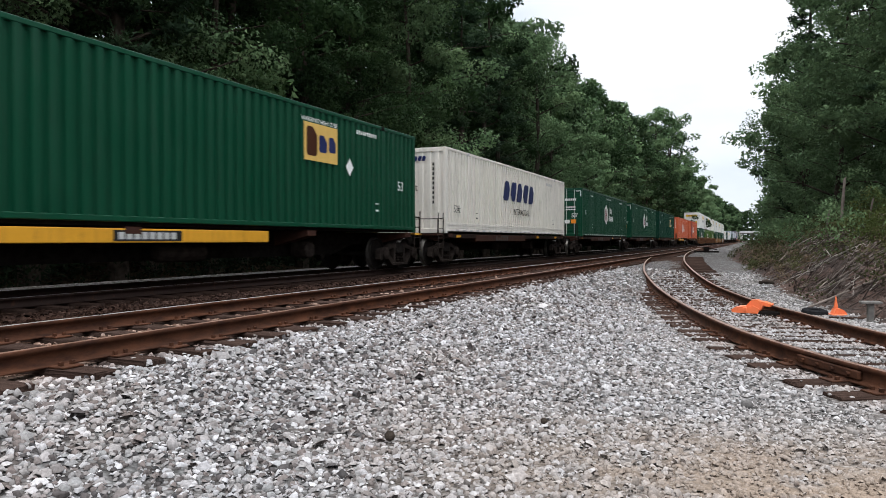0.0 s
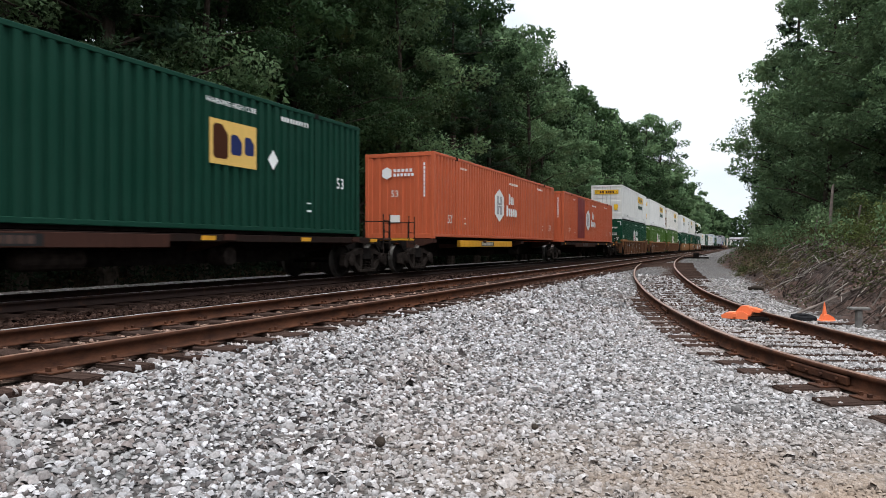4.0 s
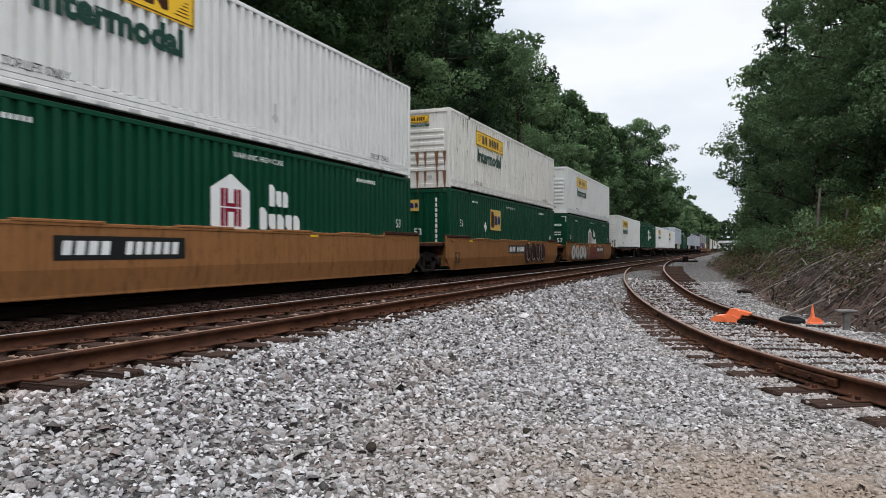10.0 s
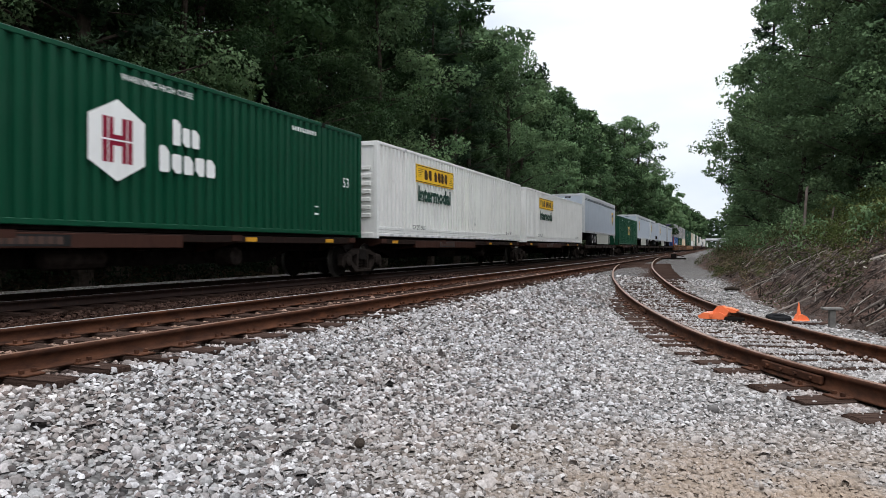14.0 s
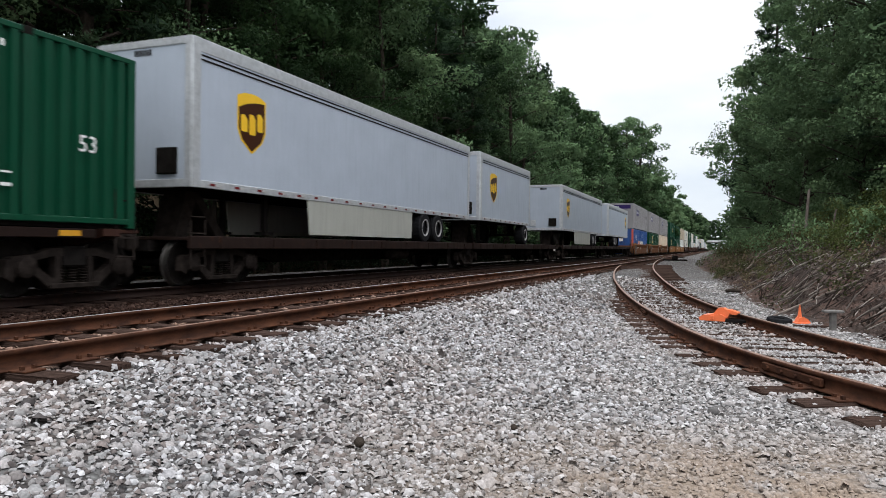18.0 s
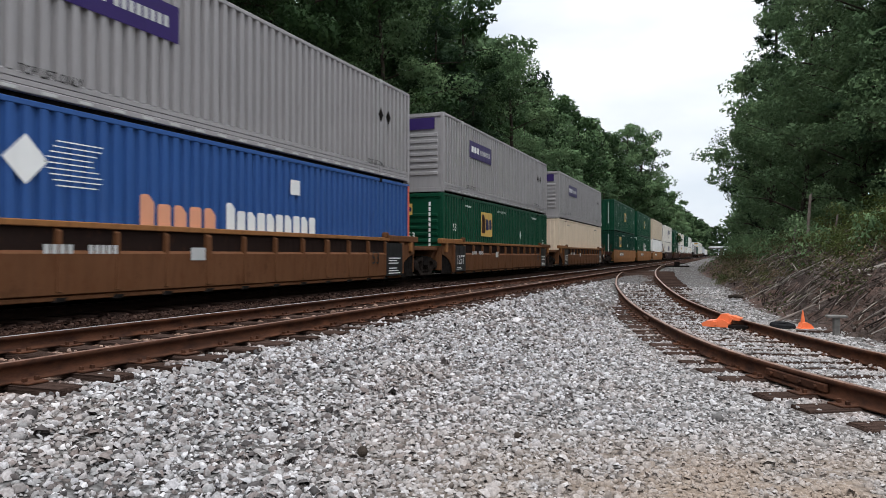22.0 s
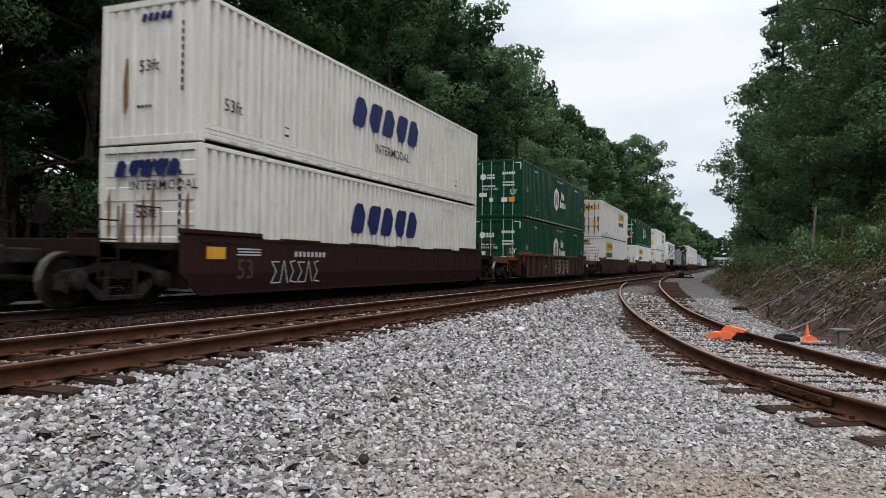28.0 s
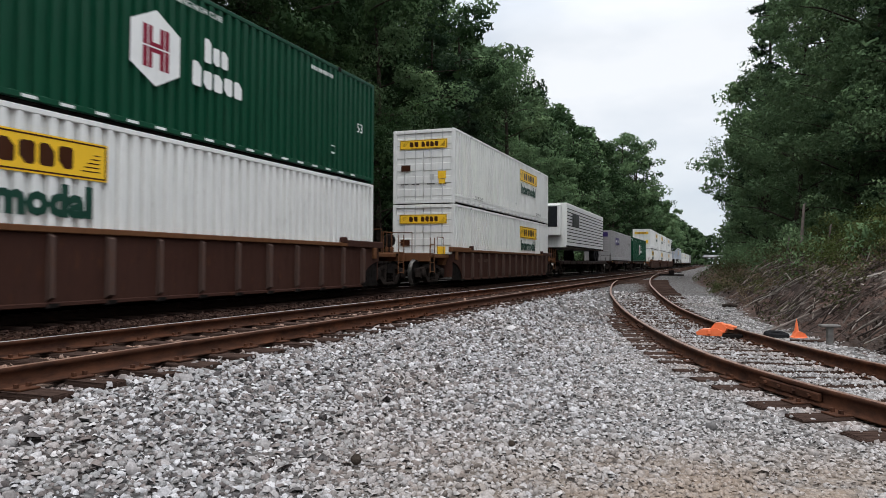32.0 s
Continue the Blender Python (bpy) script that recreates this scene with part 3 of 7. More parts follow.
def swept_rail(path, h, head_mat, body=RAIL):
    """path: points on the rail's top line, with the cross-section square to it."""
    prof = rail_profile(h)
    k = len(prof)
    path = np.asarray(path, float)
    d = np.gradient(path[:, :2], axis=0)
    d /= np.linalg.norm(d, axis=1)[:, None]
    v = []
    for p, t in zip(path, d):
        for a, b in prof:
            v.append((p[0] + a * t[1], p[1] - a * t[0], p[2] - h + b))
    f, mats = [], []
    for i in range(len(path) - 1):
        for j in range(k):
            f.append((i * k + j, i * k + (j + 1) % k, (i + 1) * k + (j + 1) % k, (i + 1) * k + j))
            mats.append(1 if j == 7 else 0)
    me = fast_mesh("rail", v, f, body)
    me.materials.append(head_mat)
    me.polygons.foreach_set("material_index", np.array(mats, np.int32))
    return me


H_MAIN, H_SIDE = 0.15, 0.15
straight = np.concatenate([np.arange(-20, 120, 4.0), np.arange(120, 900, 40.0)])


def straight_rail(x, z, head, body=RAIL):
    return swept_rail([(x, y, z) for y in straight], H_MAIN, head, body)


main_track = thing("main_track", "rusty rails spiked to dark wooden ties in grey ballast", "railway track", kind="structure")
part("rail", straight_rail(MAIN_X + GAUGE, MAIN_HEAD, DULL), None, main_track, "rust-brown rail with a dull head")
part("rail", straight_rail(MAIN_X - GAUGE, MAIN_HEAD, HEAD), None, main_track, "rusty rail with a shiny worn head")
train_track = thing("train_track", "rails on wooden ties under the train, its shade put into their colour", "railway track", kind="structure")
# rail sides darker than RAIL, with the train's shade painted in
for side in (1, -1):
    part("rail", straight_rail(TRAIN_X + side * GAUGE, TRAIN_HEAD, HEAD, DARK_STEEL), None, train_track)
siding_track = thing("siding_track", "curved rusty siding rails joining at a turnout", "railway track", kind="structure")
sd = np.stack([np.gradient(SID_X), np.gradient(SID_Y)], -1)
sd /= np.linalg.norm(sd, axis=1)[:, None]
for side in (1, -1):
    pts = np.stack([SID_X + side * GAUGE * sd[:, 1], SID_Y - side * GAUGE * sd[:, 0], SID_Z], -1)
    keep = pts[:, 0] > (-4.83 if side > 0 else -4.55)
    part("rail", swept_rail(pts[keep], H_SIDE, DULL), None, siding_track, "rust-brown curved rail")


def tie_mesh(length, seed):
    r = random.Random(seed)
    g = Geo().box(-length / 2, length / 2, -0.115, 0.115, -0.17, 0, 0.012)
    g.v = [(x + r.uniform(-.012, .012), y + r.uniform(-.010, .010), z + r.uniform(-.008, .006)) for x, y, z in g.v]
    return g.mesh("tie", TIE)


TIES = [tie_mesh(2.52, i) for i in range(5)]
SIDE_MESHES = [tie_mesh(2.5, i + 20) for i in range(4)]
LONG_TIES = [tie_mesh(3.3, i + 9) for i in range(3)]
PLATE = Geo().box(-0.19, 0.19, -0.09, 0.09, 0, 0.016, 0.004)
for px in (-0.115, 0.115):
    for py in (-0.05, 0.05):
        PLATE.box(px - 0.014, px + 0.014, py - 0.014, py + 0.014, 0.014, 0.045)
PLATE_MESH = PLATE.mesh("tie_plate", RAIL)


def lay_tie(track, x, y, z, turn, meshes, r, plates=True):
    t = part("tie", r.choice(meshes), None, track, at=pose(x + r.uniform(-.05, .05), y + r.uniform(-.03, .03), z, 0, 0, turn + r.uniform(-1.6, 1.6)))
    if plates:
        for s in (-1, 1):
            part("tie_plate", PLATE_MESH, None, t, at=pose(s * GAUGE, 0, 0.002))


def joined_ties(track, x, y0, y1, z, label, mat=TIE):
    v, f = [], []
    r = random.Random(5)
    for i, y in enumerate(np.arange(y0, y1, 0.55)):
        a, b = 1.3 + r.uniform(-.05, .05), 0.115
        k = len(v)
        v += [(x + sx * a, y + sy * b, z + zz) for sx in (-1, 1) for sy in (-1, 1) for zz in (-0.1, 0)]
        f += [(k, k + 1, k + 3, k + 2), (k + 4, k + 6, k + 7, k + 5), (k, k + 4, k + 5, k + 1), (k + 2, k + 3, k + 7, k + 6), (k + 1, k + 5, k + 7, k + 3)]
    tagged(part("tie_row", fast_mesh("tie_row", v, f, mat), None, track, label), kind="stuff")


rt = random.Random(11)
MAIN_TIE = 0.555
for i in range(120):
    lay_tie(main_track, MAIN_X, -3 + i * MAIN_TIE, MAIN_HEAD - H_MAIN - 0.004, 0, TIES, rt, i < 60)
joined_ties(main_track, MAIN_X, -3 + 120 * MAIN_TIE, 160, MAIN_HEAD - H_MAIN - 0.004, "distant row of dark wooden ties")
joined_ties(train_track, TRAIN_X, -3, 160, TRAIN_HEAD - H_MAIN - 0.004, "row of wooden ties with the train's shade put into their colour", SHADED_TIE)
sid_s = np.concatenate([[0], np.cumsum(np.hypot(np.diff(SID_X), np.diff(SID_Y)))])
SIDE_TIES = []
for s in np.arange(9, 62, 0.56):
    i = int(np.searchsorted(sid_s, s))
    x, y, z = SID_X[i], SID_Y[i], SID_Z[i] - H_SIDE - 0.004
    SIDE_TIES.append((x, y, math.degrees(math.atan2(-sd[i, 0], sd[i, 1]))))
    if y < 47:
        lay_tie(siding_track, x, y, z, SIDE_TIES[-1][2], LONG_TIES if y > 24 else SIDE_MESHES, rt, y < 24)
# splice bars at a rail joint of the siding
for y in (7.3, 14.6):
    i = int(np.searchsorted(SID_Y, y))
    x, yy = SID_X[i] - GAUGE * sd[i, 1], SID_Y[i] + GAUGE * sd[i, 0]
    g = Geo().box(-0.05, -0.012, -0.45, 0.45, 0.035, 0.105, 0.008).box(0.012, 0.05, -0.45, 0.45, 0.035, 0.105, 0.008)
    for k in range(4):
        g.lathe((0, -0.33 + 0.22 * k, 0.07), [(-0.075, 0.018), (0.075, 0.018)], 0, 6)
    part("splice_bar", g, RAIL, siding_track, "bolted rusty splice bar", at=pose(x, yy, SID_Z[i] - H_SIDE, 0, 0, math.degrees(math.atan2(-sd[i, 0], sd[i, 1]))))


# ---- loose stones: real pieces near the camera, thinning with distance ----
def stones():
    rs = np.random.RandomState(8)
    bands = [(3.3, 6.0, 1150, 0.0165), (6.0, 10, 900, 0.0175), (10, 16, 400, 0.0215), (16, 26, 110, 0.028)]
    xs, ys, rr = [], [], []
    for r0, r1, dens, size in bands:
        n = int(dens * 0.5 * (r1 * r1 - r0 * r0) * radians(72))
        r = np.sqrt(rs.uniform(r0 * r0, r1 * r1, n))
        a = radians(22.3) + rs.uniform(-0.5, 0.5, n) * radians(72)
        xs.append(-r * np.sin(a)), ys.append(r * np.cos(a)), rr.append(size * rs.lognormal(0, 0.30, n))
    x, y, r = np.concatenate(xs), np.concatenate(ys), np.concatenate(rr)
    r *= np.interp(x, [-3.2, 0.6], [1.06, 0.74])
    ok = (x > -9.2) & (soil(x, y) < rs.uniform(0.15, 0.95, len(x)))
    # clear of the ties and rails of the main track
    tie_main = (np.abs(x - MAIN_X) < 1.36) & (np.abs((y + 3 + MAIN_TIE / 2) % MAIN_TIE - MAIN_TIE / 2) < 0.15)
    rail_main = np.abs(np.abs(x - MAIN_X) - GAUGE) < 0.12
    sx = np.interp(y, SID_Y, SID_X)
    slope = np.interp(y, SID_Y, sd[:, 0] / sd[:, 1])
    off = (x - sx) / np.sqrt(1 + slope ** 2)
    tie_side = np.zeros(len(x), bool)
    for tx, ty, turn in SIDE_TIES:
        c, s = math.cos(radians(turn)), math.sin(radians(turn))
        lx, ly = (x - tx) * c + (y - ty) * s, -(x - tx) * s + (y - ty) * c
        tie_side |= (np.abs(lx) < 1.34) & (np.abs(ly) < 0.13)
    rail_side = (np.abs(np.abs(off) - GAUGE) < 0.11) & (y < 50)
    bury = rs.uniform(0, 1, len(x)) < np.where(x > -4.62, 0.12, 0.12)
    ok &= ~(tie_main & ~bury) & ~rail_main & ~(tie_side & (rs.uniform(0, 1, len(x)) > np.where(np.abs(off) < 0.66, np.where(y < 14, 0.55, 0.4), np.where(off < -0.86, 0.03, 0.05)))) & ~rail_side & ~(tie_main & (x < -4.62))
    x, y, r = x[ok], y[ok], r[ok]
    n = len(x)
    # a blunt broken lump: a five-cornered girdle and a smaller four-cornered top, pushed about
    ring = [(math.cos(1.2566 * k), math.sin(1.2566 * k), -.45) for k in range(5)]
    cap = [(.62 * math.cos(1.5708 * k + .5), .62 * math.sin(1.5708 * k + .5), .55) for k in range(4)]
    base = np.array(ring + cap, float)
    tri = np.array([(5, 6, 7), (5, 7, 8), (0, 1, 5), (1, 6, 5), (1, 2, 6), (2, 7, 6), (2, 3, 7), (3, 8, 7), (3, 4, 8), (4, 0, 8), (0, 5, 8)])
    v = base[None] * (1 + rs.uniform(-0.30, 0.30, (n, 9, 1))) + rs.normal(0, 0.12, (n, 9, 3))
    v *= rs.uniform(0.7, 1.3, (n, 1, 3)) * np.array([1.15, 0.95, 0.72])
    q = rs.normal(0, 1, (n, 4)) * np.array([1, 0.22, 0.22, 1])
    q /= np.linalg.norm(q, axis=1)[:, None]
    w, a, b, c = q.T
    R = np.stack([1 - 2 * (b * b + c * c), 2 * (a * b - w * c), 2 * (a * c + w * b), 2 * (a * b + w * c), 1 - 2 * (a * a + c * c), 2 * (b * c - w * a), 2 * (a * c - w * b), 2 * (b * c + w * a), 1 - 2 * (a * a + b * b)], -1).reshape(n, 3, 3)
    v = np.einsum("nij,nkj->nki", R, v) * r[:, None, None]
    lift = 0.028 * tie_side[ok] + 0.02 * tie_main[ok]
    v += np.stack([x, y, ground_z(x, y) + lift + r * rs.uniform(0.05, 0.8, n)], -1)[:, None, :]
    f = (tri[None] + 9 * np.arange(n)[:, None, None]).reshape(-1, 3)
    me = fast_mesh("ballast_stones", v.reshape(-1, 3), f, STONES, True)
    a = me.attributes.new("rust", "FLOAT", "POINT")
    a.data.foreach_set("value", np.repeat(rust_stain(x, y), 9).astype(np.float32))
    return me


tagged(new("ballast_stones", stones()), "loose angular grey and white crushed stones between the tracks", "ballast", kind="stuff")


# ---- trees ----
def unit(rs, n):
    v = rs.normal(0, 1, (n, 3))
    return v / np.linalg.norm(v, axis=1)[:, None]


def leaves(rs, centres, radii, per, size, flat=0.5, fine=False):
    """Small leaves scattered through clumps: two triangles each, or one where they are fine."""
    c = np.repeat(centres, per, 0)
    r = np.repeat(radii, per)
    n = len(c)
    d = unit(rs, n)
    p = c + d * (r * rs.uniform(0.35, 1.0, n) ** 0.6)[:, None] * np.array([1, 1, 0.75])
    nrm = d * 0.6 + unit(rs, n) * 0.9 + np.array([0, 0, flat])
    nrm /= np.linalg.norm(nrm, axis=1)[:, None]
    nrm *= np.where((nrm * d).sum(1) < 0, -1, 1)[:, None]
    a = np.cross(nrm, unit(rs, n))
    a /= np.linalg.norm(a, axis=1)[:, None]
    b = np.cross(nrm, a)
    s = (size * rs.uniform(0.6, 1.4, n))[:, None]
    if fine:
        v = np.stack([p - a * s, p + a * s * 0.5 - b * s * 0.6, p + a * s * 0.7 + b * s * 0.55], 1).reshape(-1, 3)
        shade = d * 1.0 + nrm * 0.28 + np.array([0, 0, 0.22])
        return v, 3 * np.arange(n)[:, None] + np.array([[0, 1, 2]]), np.repeat(shade, 3, 0)
    v = np.stack([p - a * s, p + b * s * 0.5 + nrm * s * 0.15, p + a * s, p - b * s * 0.5 + nrm * s * 0.15], 1).reshape(-1, 3)
    k = 4 * np.arange(n)[:, None]
    f = np.concatenate([k + np.array([[0, 1, 3]]), k + np.array([[1, 2, 3]])], 0)
    return v, f, None


def foliage(name, v, f, shade, mat):
    """Leaves whose shading follows the roundness of their spray."""
    me = fast_mesh(name, v, f, mat, True)
    if shade is not None and len(me.vertices) == len(shade):
        me.normals_split_custom_set_from_vertices((shade / np.linalg.norm(shade, axis=1)[:, None]).tolist())
    return me


def needles(rs, centres, radii, per, size):
    """Tufts of long thin needles."""
    c = np.repeat(centres, per, 0)
    r = np.repeat(radii, per)
    n = len(c)
    d = unit(rs, n)
    d[:, 2] = d[:, 2] * 0.7 + 0.15
    o = unit(rs, n)
    p = c + o * (r * rs.uniform(0.1, 0.9, n))[:, None] * np.array([1, 1, 0.6])
    a = np.cross(d, unit(rs, n))
    a /= np.linalg.norm(a, axis=1)[:, None]
    s = (size * rs.uniform(0.7, 1.4, n))[:, None]
    a *= np.where((np.cross(a, d) * o).sum(1) < 0, -1, 1)[:, None]
    v = np.stack([p - a * s * 0.22, p + a * s * 0.22, p + d * s * 1.5], 1).reshape(-1, 3)
    return v, (3 * np.arange(n)[:, None] + np.array([[0, 1, 2]])), np.repeat(o * 1.0 + np.cross(a, d) * 0.3 + np.array([0, 0, 0.22]), 3, 0)


def tree_proto(kind, height, seed, clumps=90, per=70, size=0.15, low=0.12, spread=0.24):
    """Trunk with limbs, and a crown of clumps with gaps; low: where the foliage begins."""
    rs = np.random.RandomState(seed)
    g = Geo()
    lean = rs.uniform(-0.03, 0.03, 2)
    pts = [(lean[0] * z + 0.12 * math.sin(z * 0.5 + seed), lean[1] * z + 0.1 * math.cos(z * 0.4), z) for z in np.linspace(-0.3, height * 0.93, 9)]
    g.tube(pts, [0.017 * height * (1 - 0.9 * i / 8) + 0.015 for i in range(9)], 7 if per > 60 else 4)
    cs, rr = [], []
    n_limb = (26 if kind == "pine" else 22) if per > 20 else 14
    for i in range(n_limb):
        f = low + (0.97 - low) * ((i + rs.uniform(0, 0.8)) / n_limb)
        z = f * height
        if kind == "pine":
            reach = height * spread * (1.02 - f) ** 0.7 * rs.uniform(0.55, 1.1) + 0.4
            up = rs.uniform(-0.1, 0.25)
        else:
            reach = height * spread * math.sin(math.pi * min(1, 0.22 + 0.76 * f)) ** 0.8 * rs.uniform(0.6, 1.12) + 0.3
            up = rs.uniform(0.1, 0.55)
        az = i * 2.4 + rs.uniform(-0.5, 0.5)
        base = Vector(np.interp(z, [p[2] for p in pts], [p[j] for p in pts]) for j in range(3))
        tip = base + Vector((math.cos(az) * reach, math.sin(az) * reach, up * reach))
        mid = base.lerp(tip, 0.5) + Vector((0, 0, 0.08 * reach))
        g.tube([base, mid, tip], [0.004 * height * (1.1 - f) + 0.012, 0.003 * height * (1.1 - f) + 0.008, 0.008], 4, False)
        m = max(2, int(clumps / n_limb))
        for j in range(m):
            s = rs.uniform(0.35, 1.05)
            p = base.lerp(tip, s)
            cs.append((p.x + rs.normal(0, 0.25 + 0.045 * reach), p.y + rs.normal(0, 0.25 + 0.045 * reach), p.z + rs.normal(0, 0.28)))
            rr.append(rs.uniform(0.42, 0.95) * (0.6 + 0.03 * height) * (0.8 if kind == "pine" else 1.0))
    cs, rr = np.array(cs), np.array(rr)
    if kind == "pine":
        v, f, shade = needles(rs, cs, rr, int(per * 1.6), size * 1.25)
        mat = NEEDLE
    else:
        v, f, shade = leaves(rs, cs, rr, per, size, fine=True)
        mat = LIT_LEAF if kind == "fresh" else LEAF
    return g.mesh("trunk", BARK), foliage("crown", v, f, shade, mat)


TREE_LABEL = {"leafy": "tall dense dark green broadleaf tree at the forest edge", "fresh": "mid-green leafy tree with an uneven crown", "pine": "tall dark pine with tufted uneven branches", "shrub": "young bushy tree leafy down to the ground"}
BASE = {"leafy": 18, "fresh": 15, "pine": 20, "shrub": 7}
# grades of the same kinds: at the camera's side, near, further off, along the distance and closing the view
GRADES = [
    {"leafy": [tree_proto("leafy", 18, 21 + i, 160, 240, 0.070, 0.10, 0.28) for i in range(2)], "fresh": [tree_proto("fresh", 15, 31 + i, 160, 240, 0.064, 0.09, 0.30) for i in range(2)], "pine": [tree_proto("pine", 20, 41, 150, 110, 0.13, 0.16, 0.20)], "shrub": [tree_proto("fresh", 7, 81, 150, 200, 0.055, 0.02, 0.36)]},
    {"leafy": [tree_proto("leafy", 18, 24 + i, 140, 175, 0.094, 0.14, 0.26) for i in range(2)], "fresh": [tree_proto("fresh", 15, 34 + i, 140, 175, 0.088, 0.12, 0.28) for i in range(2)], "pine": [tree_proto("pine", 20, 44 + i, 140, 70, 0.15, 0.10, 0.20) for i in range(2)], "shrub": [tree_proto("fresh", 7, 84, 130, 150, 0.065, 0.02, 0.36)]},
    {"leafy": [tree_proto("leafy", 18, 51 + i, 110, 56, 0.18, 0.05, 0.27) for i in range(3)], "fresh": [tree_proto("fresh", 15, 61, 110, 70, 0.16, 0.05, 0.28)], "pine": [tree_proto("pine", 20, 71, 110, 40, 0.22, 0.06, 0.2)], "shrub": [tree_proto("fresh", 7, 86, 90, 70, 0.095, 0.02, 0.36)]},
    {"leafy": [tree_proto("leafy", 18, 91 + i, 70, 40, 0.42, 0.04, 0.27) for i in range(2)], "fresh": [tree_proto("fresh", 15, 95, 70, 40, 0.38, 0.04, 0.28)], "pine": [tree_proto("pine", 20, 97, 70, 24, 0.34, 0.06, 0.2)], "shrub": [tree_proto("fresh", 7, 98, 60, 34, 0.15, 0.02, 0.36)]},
    {"leafy": [tree_proto("leafy", 18, 101, 90, 44, 0.46, 0.02, 0.30)]},
]
MADE = {}


def tree(x, y, kind, height, turn, detail, r):
    protos = GRADES[detail][kind]
    i = r.randrange(len(protos))
    key = (kind, detail, i)
    s = height / BASE[kind]
    z = float(ground_z(x, y)) - 0.05
    if key not in MADE:
        t = thing("pine_tree" if kind == "pine" else "broadleaf_tree", TREE_LABEL[kind], "tree", "trees along the line")
        part("trunk", protos[i][0], None, t)
        part("crown", protos[i][1], None, t)
        MADE[key] = t
        t.matrix_basis = pose(x, y, z, 0, 0, turn)
        t.scale = (s, s, s)
        return t
    c = copy_thing(MADE[key], pose(x, y, z, 0, 0, turn))
    c.scale = (s, s, s)
    return c


rw = random.Random(77)
# the forest wall behind the train, rows going back
for row, (x0, step, h0, h1) in enumerate([(-16.9, 3.9, 14, 19), (-20.8, 4.3, 23, 27), (-25.0, 4.8, 25, 30), (-30.5, 5.5, 22, 28), (-37, 6.5, 18, 26)]):
    y = 4 + row * 1.7
    while y < 150:
        # further off, paler-leaved trees are mixed in as painted haze
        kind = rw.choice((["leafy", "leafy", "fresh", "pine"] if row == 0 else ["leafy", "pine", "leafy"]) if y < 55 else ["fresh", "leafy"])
        tree(x0 + rw.uniform(-1.1, 1.1), y + rw.uniform(-1, 1), kind, rw.uniform(h0, h1) * (1.0 if y < 55 else 0.88), rw.uniform(0, 360), (0 if y < 34 else 1 if y < 62 else 2) if row == 0 else (1 if (row == 1 and y < 40) or (row == 2 and y < 24) else 2 if row < 2 or (row == 2 and y < 75) else 3), rw)
        y += step * (1 + y / 160)
for row, (x0, step) in enumerate([(-17.2, 8), (-21, 9), (-27, 11)]):
    y = 150 + row * 3
    while y < 640:
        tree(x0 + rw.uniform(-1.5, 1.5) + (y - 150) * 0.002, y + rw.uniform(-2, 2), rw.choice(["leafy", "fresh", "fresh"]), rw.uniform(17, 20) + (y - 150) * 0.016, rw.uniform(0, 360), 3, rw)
        y += step * (1 + (y - 150) / 200)
# a big round crown standing nearer to the line
tree(-18.6, 148, "fresh", 28, 40, 2, rw)
tree(-16.2, 152, "fresh", 25, 140, 2, rw)
tree(-16.5, 160, "leafy", 29, 250, 2, rw)
tree(-20.5, 151, "fresh", 27, 300, 2, rw)
tree(-17.2, 154, "leafy", 26, 190, 2, rw)
# right of the siding, mostly with the brightened leaf colour
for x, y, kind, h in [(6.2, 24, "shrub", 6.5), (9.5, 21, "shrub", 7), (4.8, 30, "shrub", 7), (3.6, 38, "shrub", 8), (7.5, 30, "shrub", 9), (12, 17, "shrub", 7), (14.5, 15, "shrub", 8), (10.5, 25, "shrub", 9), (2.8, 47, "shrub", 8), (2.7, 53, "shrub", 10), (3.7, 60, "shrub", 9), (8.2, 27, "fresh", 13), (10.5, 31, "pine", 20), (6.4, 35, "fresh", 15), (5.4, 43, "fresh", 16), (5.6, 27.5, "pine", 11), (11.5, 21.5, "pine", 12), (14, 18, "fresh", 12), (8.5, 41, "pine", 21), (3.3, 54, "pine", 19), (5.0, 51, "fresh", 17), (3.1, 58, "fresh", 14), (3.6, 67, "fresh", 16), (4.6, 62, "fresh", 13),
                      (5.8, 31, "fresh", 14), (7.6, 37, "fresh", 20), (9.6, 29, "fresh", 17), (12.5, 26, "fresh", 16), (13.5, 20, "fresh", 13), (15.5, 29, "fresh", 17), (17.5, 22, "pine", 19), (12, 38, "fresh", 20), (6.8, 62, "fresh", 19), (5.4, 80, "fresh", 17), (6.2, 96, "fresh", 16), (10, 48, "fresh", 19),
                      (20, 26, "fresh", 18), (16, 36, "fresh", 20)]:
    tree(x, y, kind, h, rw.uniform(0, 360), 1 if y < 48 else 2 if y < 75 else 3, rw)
y = 112
while y < 620:
    for dx in (0, 6, 13):
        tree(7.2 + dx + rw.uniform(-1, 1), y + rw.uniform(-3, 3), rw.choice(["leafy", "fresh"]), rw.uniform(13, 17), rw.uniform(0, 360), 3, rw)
    y += 11 * (1 + y / 400)
# woods closing the far end
for i in range(22):
    tree(-60 + i * 4.2 + rw.uniform(-2, 2), 690 + rw.uniform(0, 40), "leafy", rw.uniform(24, 30), rw.uniform(0, 360), 4, rw)


def undergrowth(name, label, spots, mat, per, size, seed):
    rs = np.random.RandomState(seed)
    c = np.array([(x, y, float(ground_z(x, y)) + z) for x, y, z, _ in spots])
    v, f, shade = leaves(rs, c, np.array([s[3] for s in spots]), per, size, 0.3, True)
    tagged(new(name, foliage(name, v, f, shade, mat)), label, "undergrowth", kind="stuff")


rb = random.Random(5)
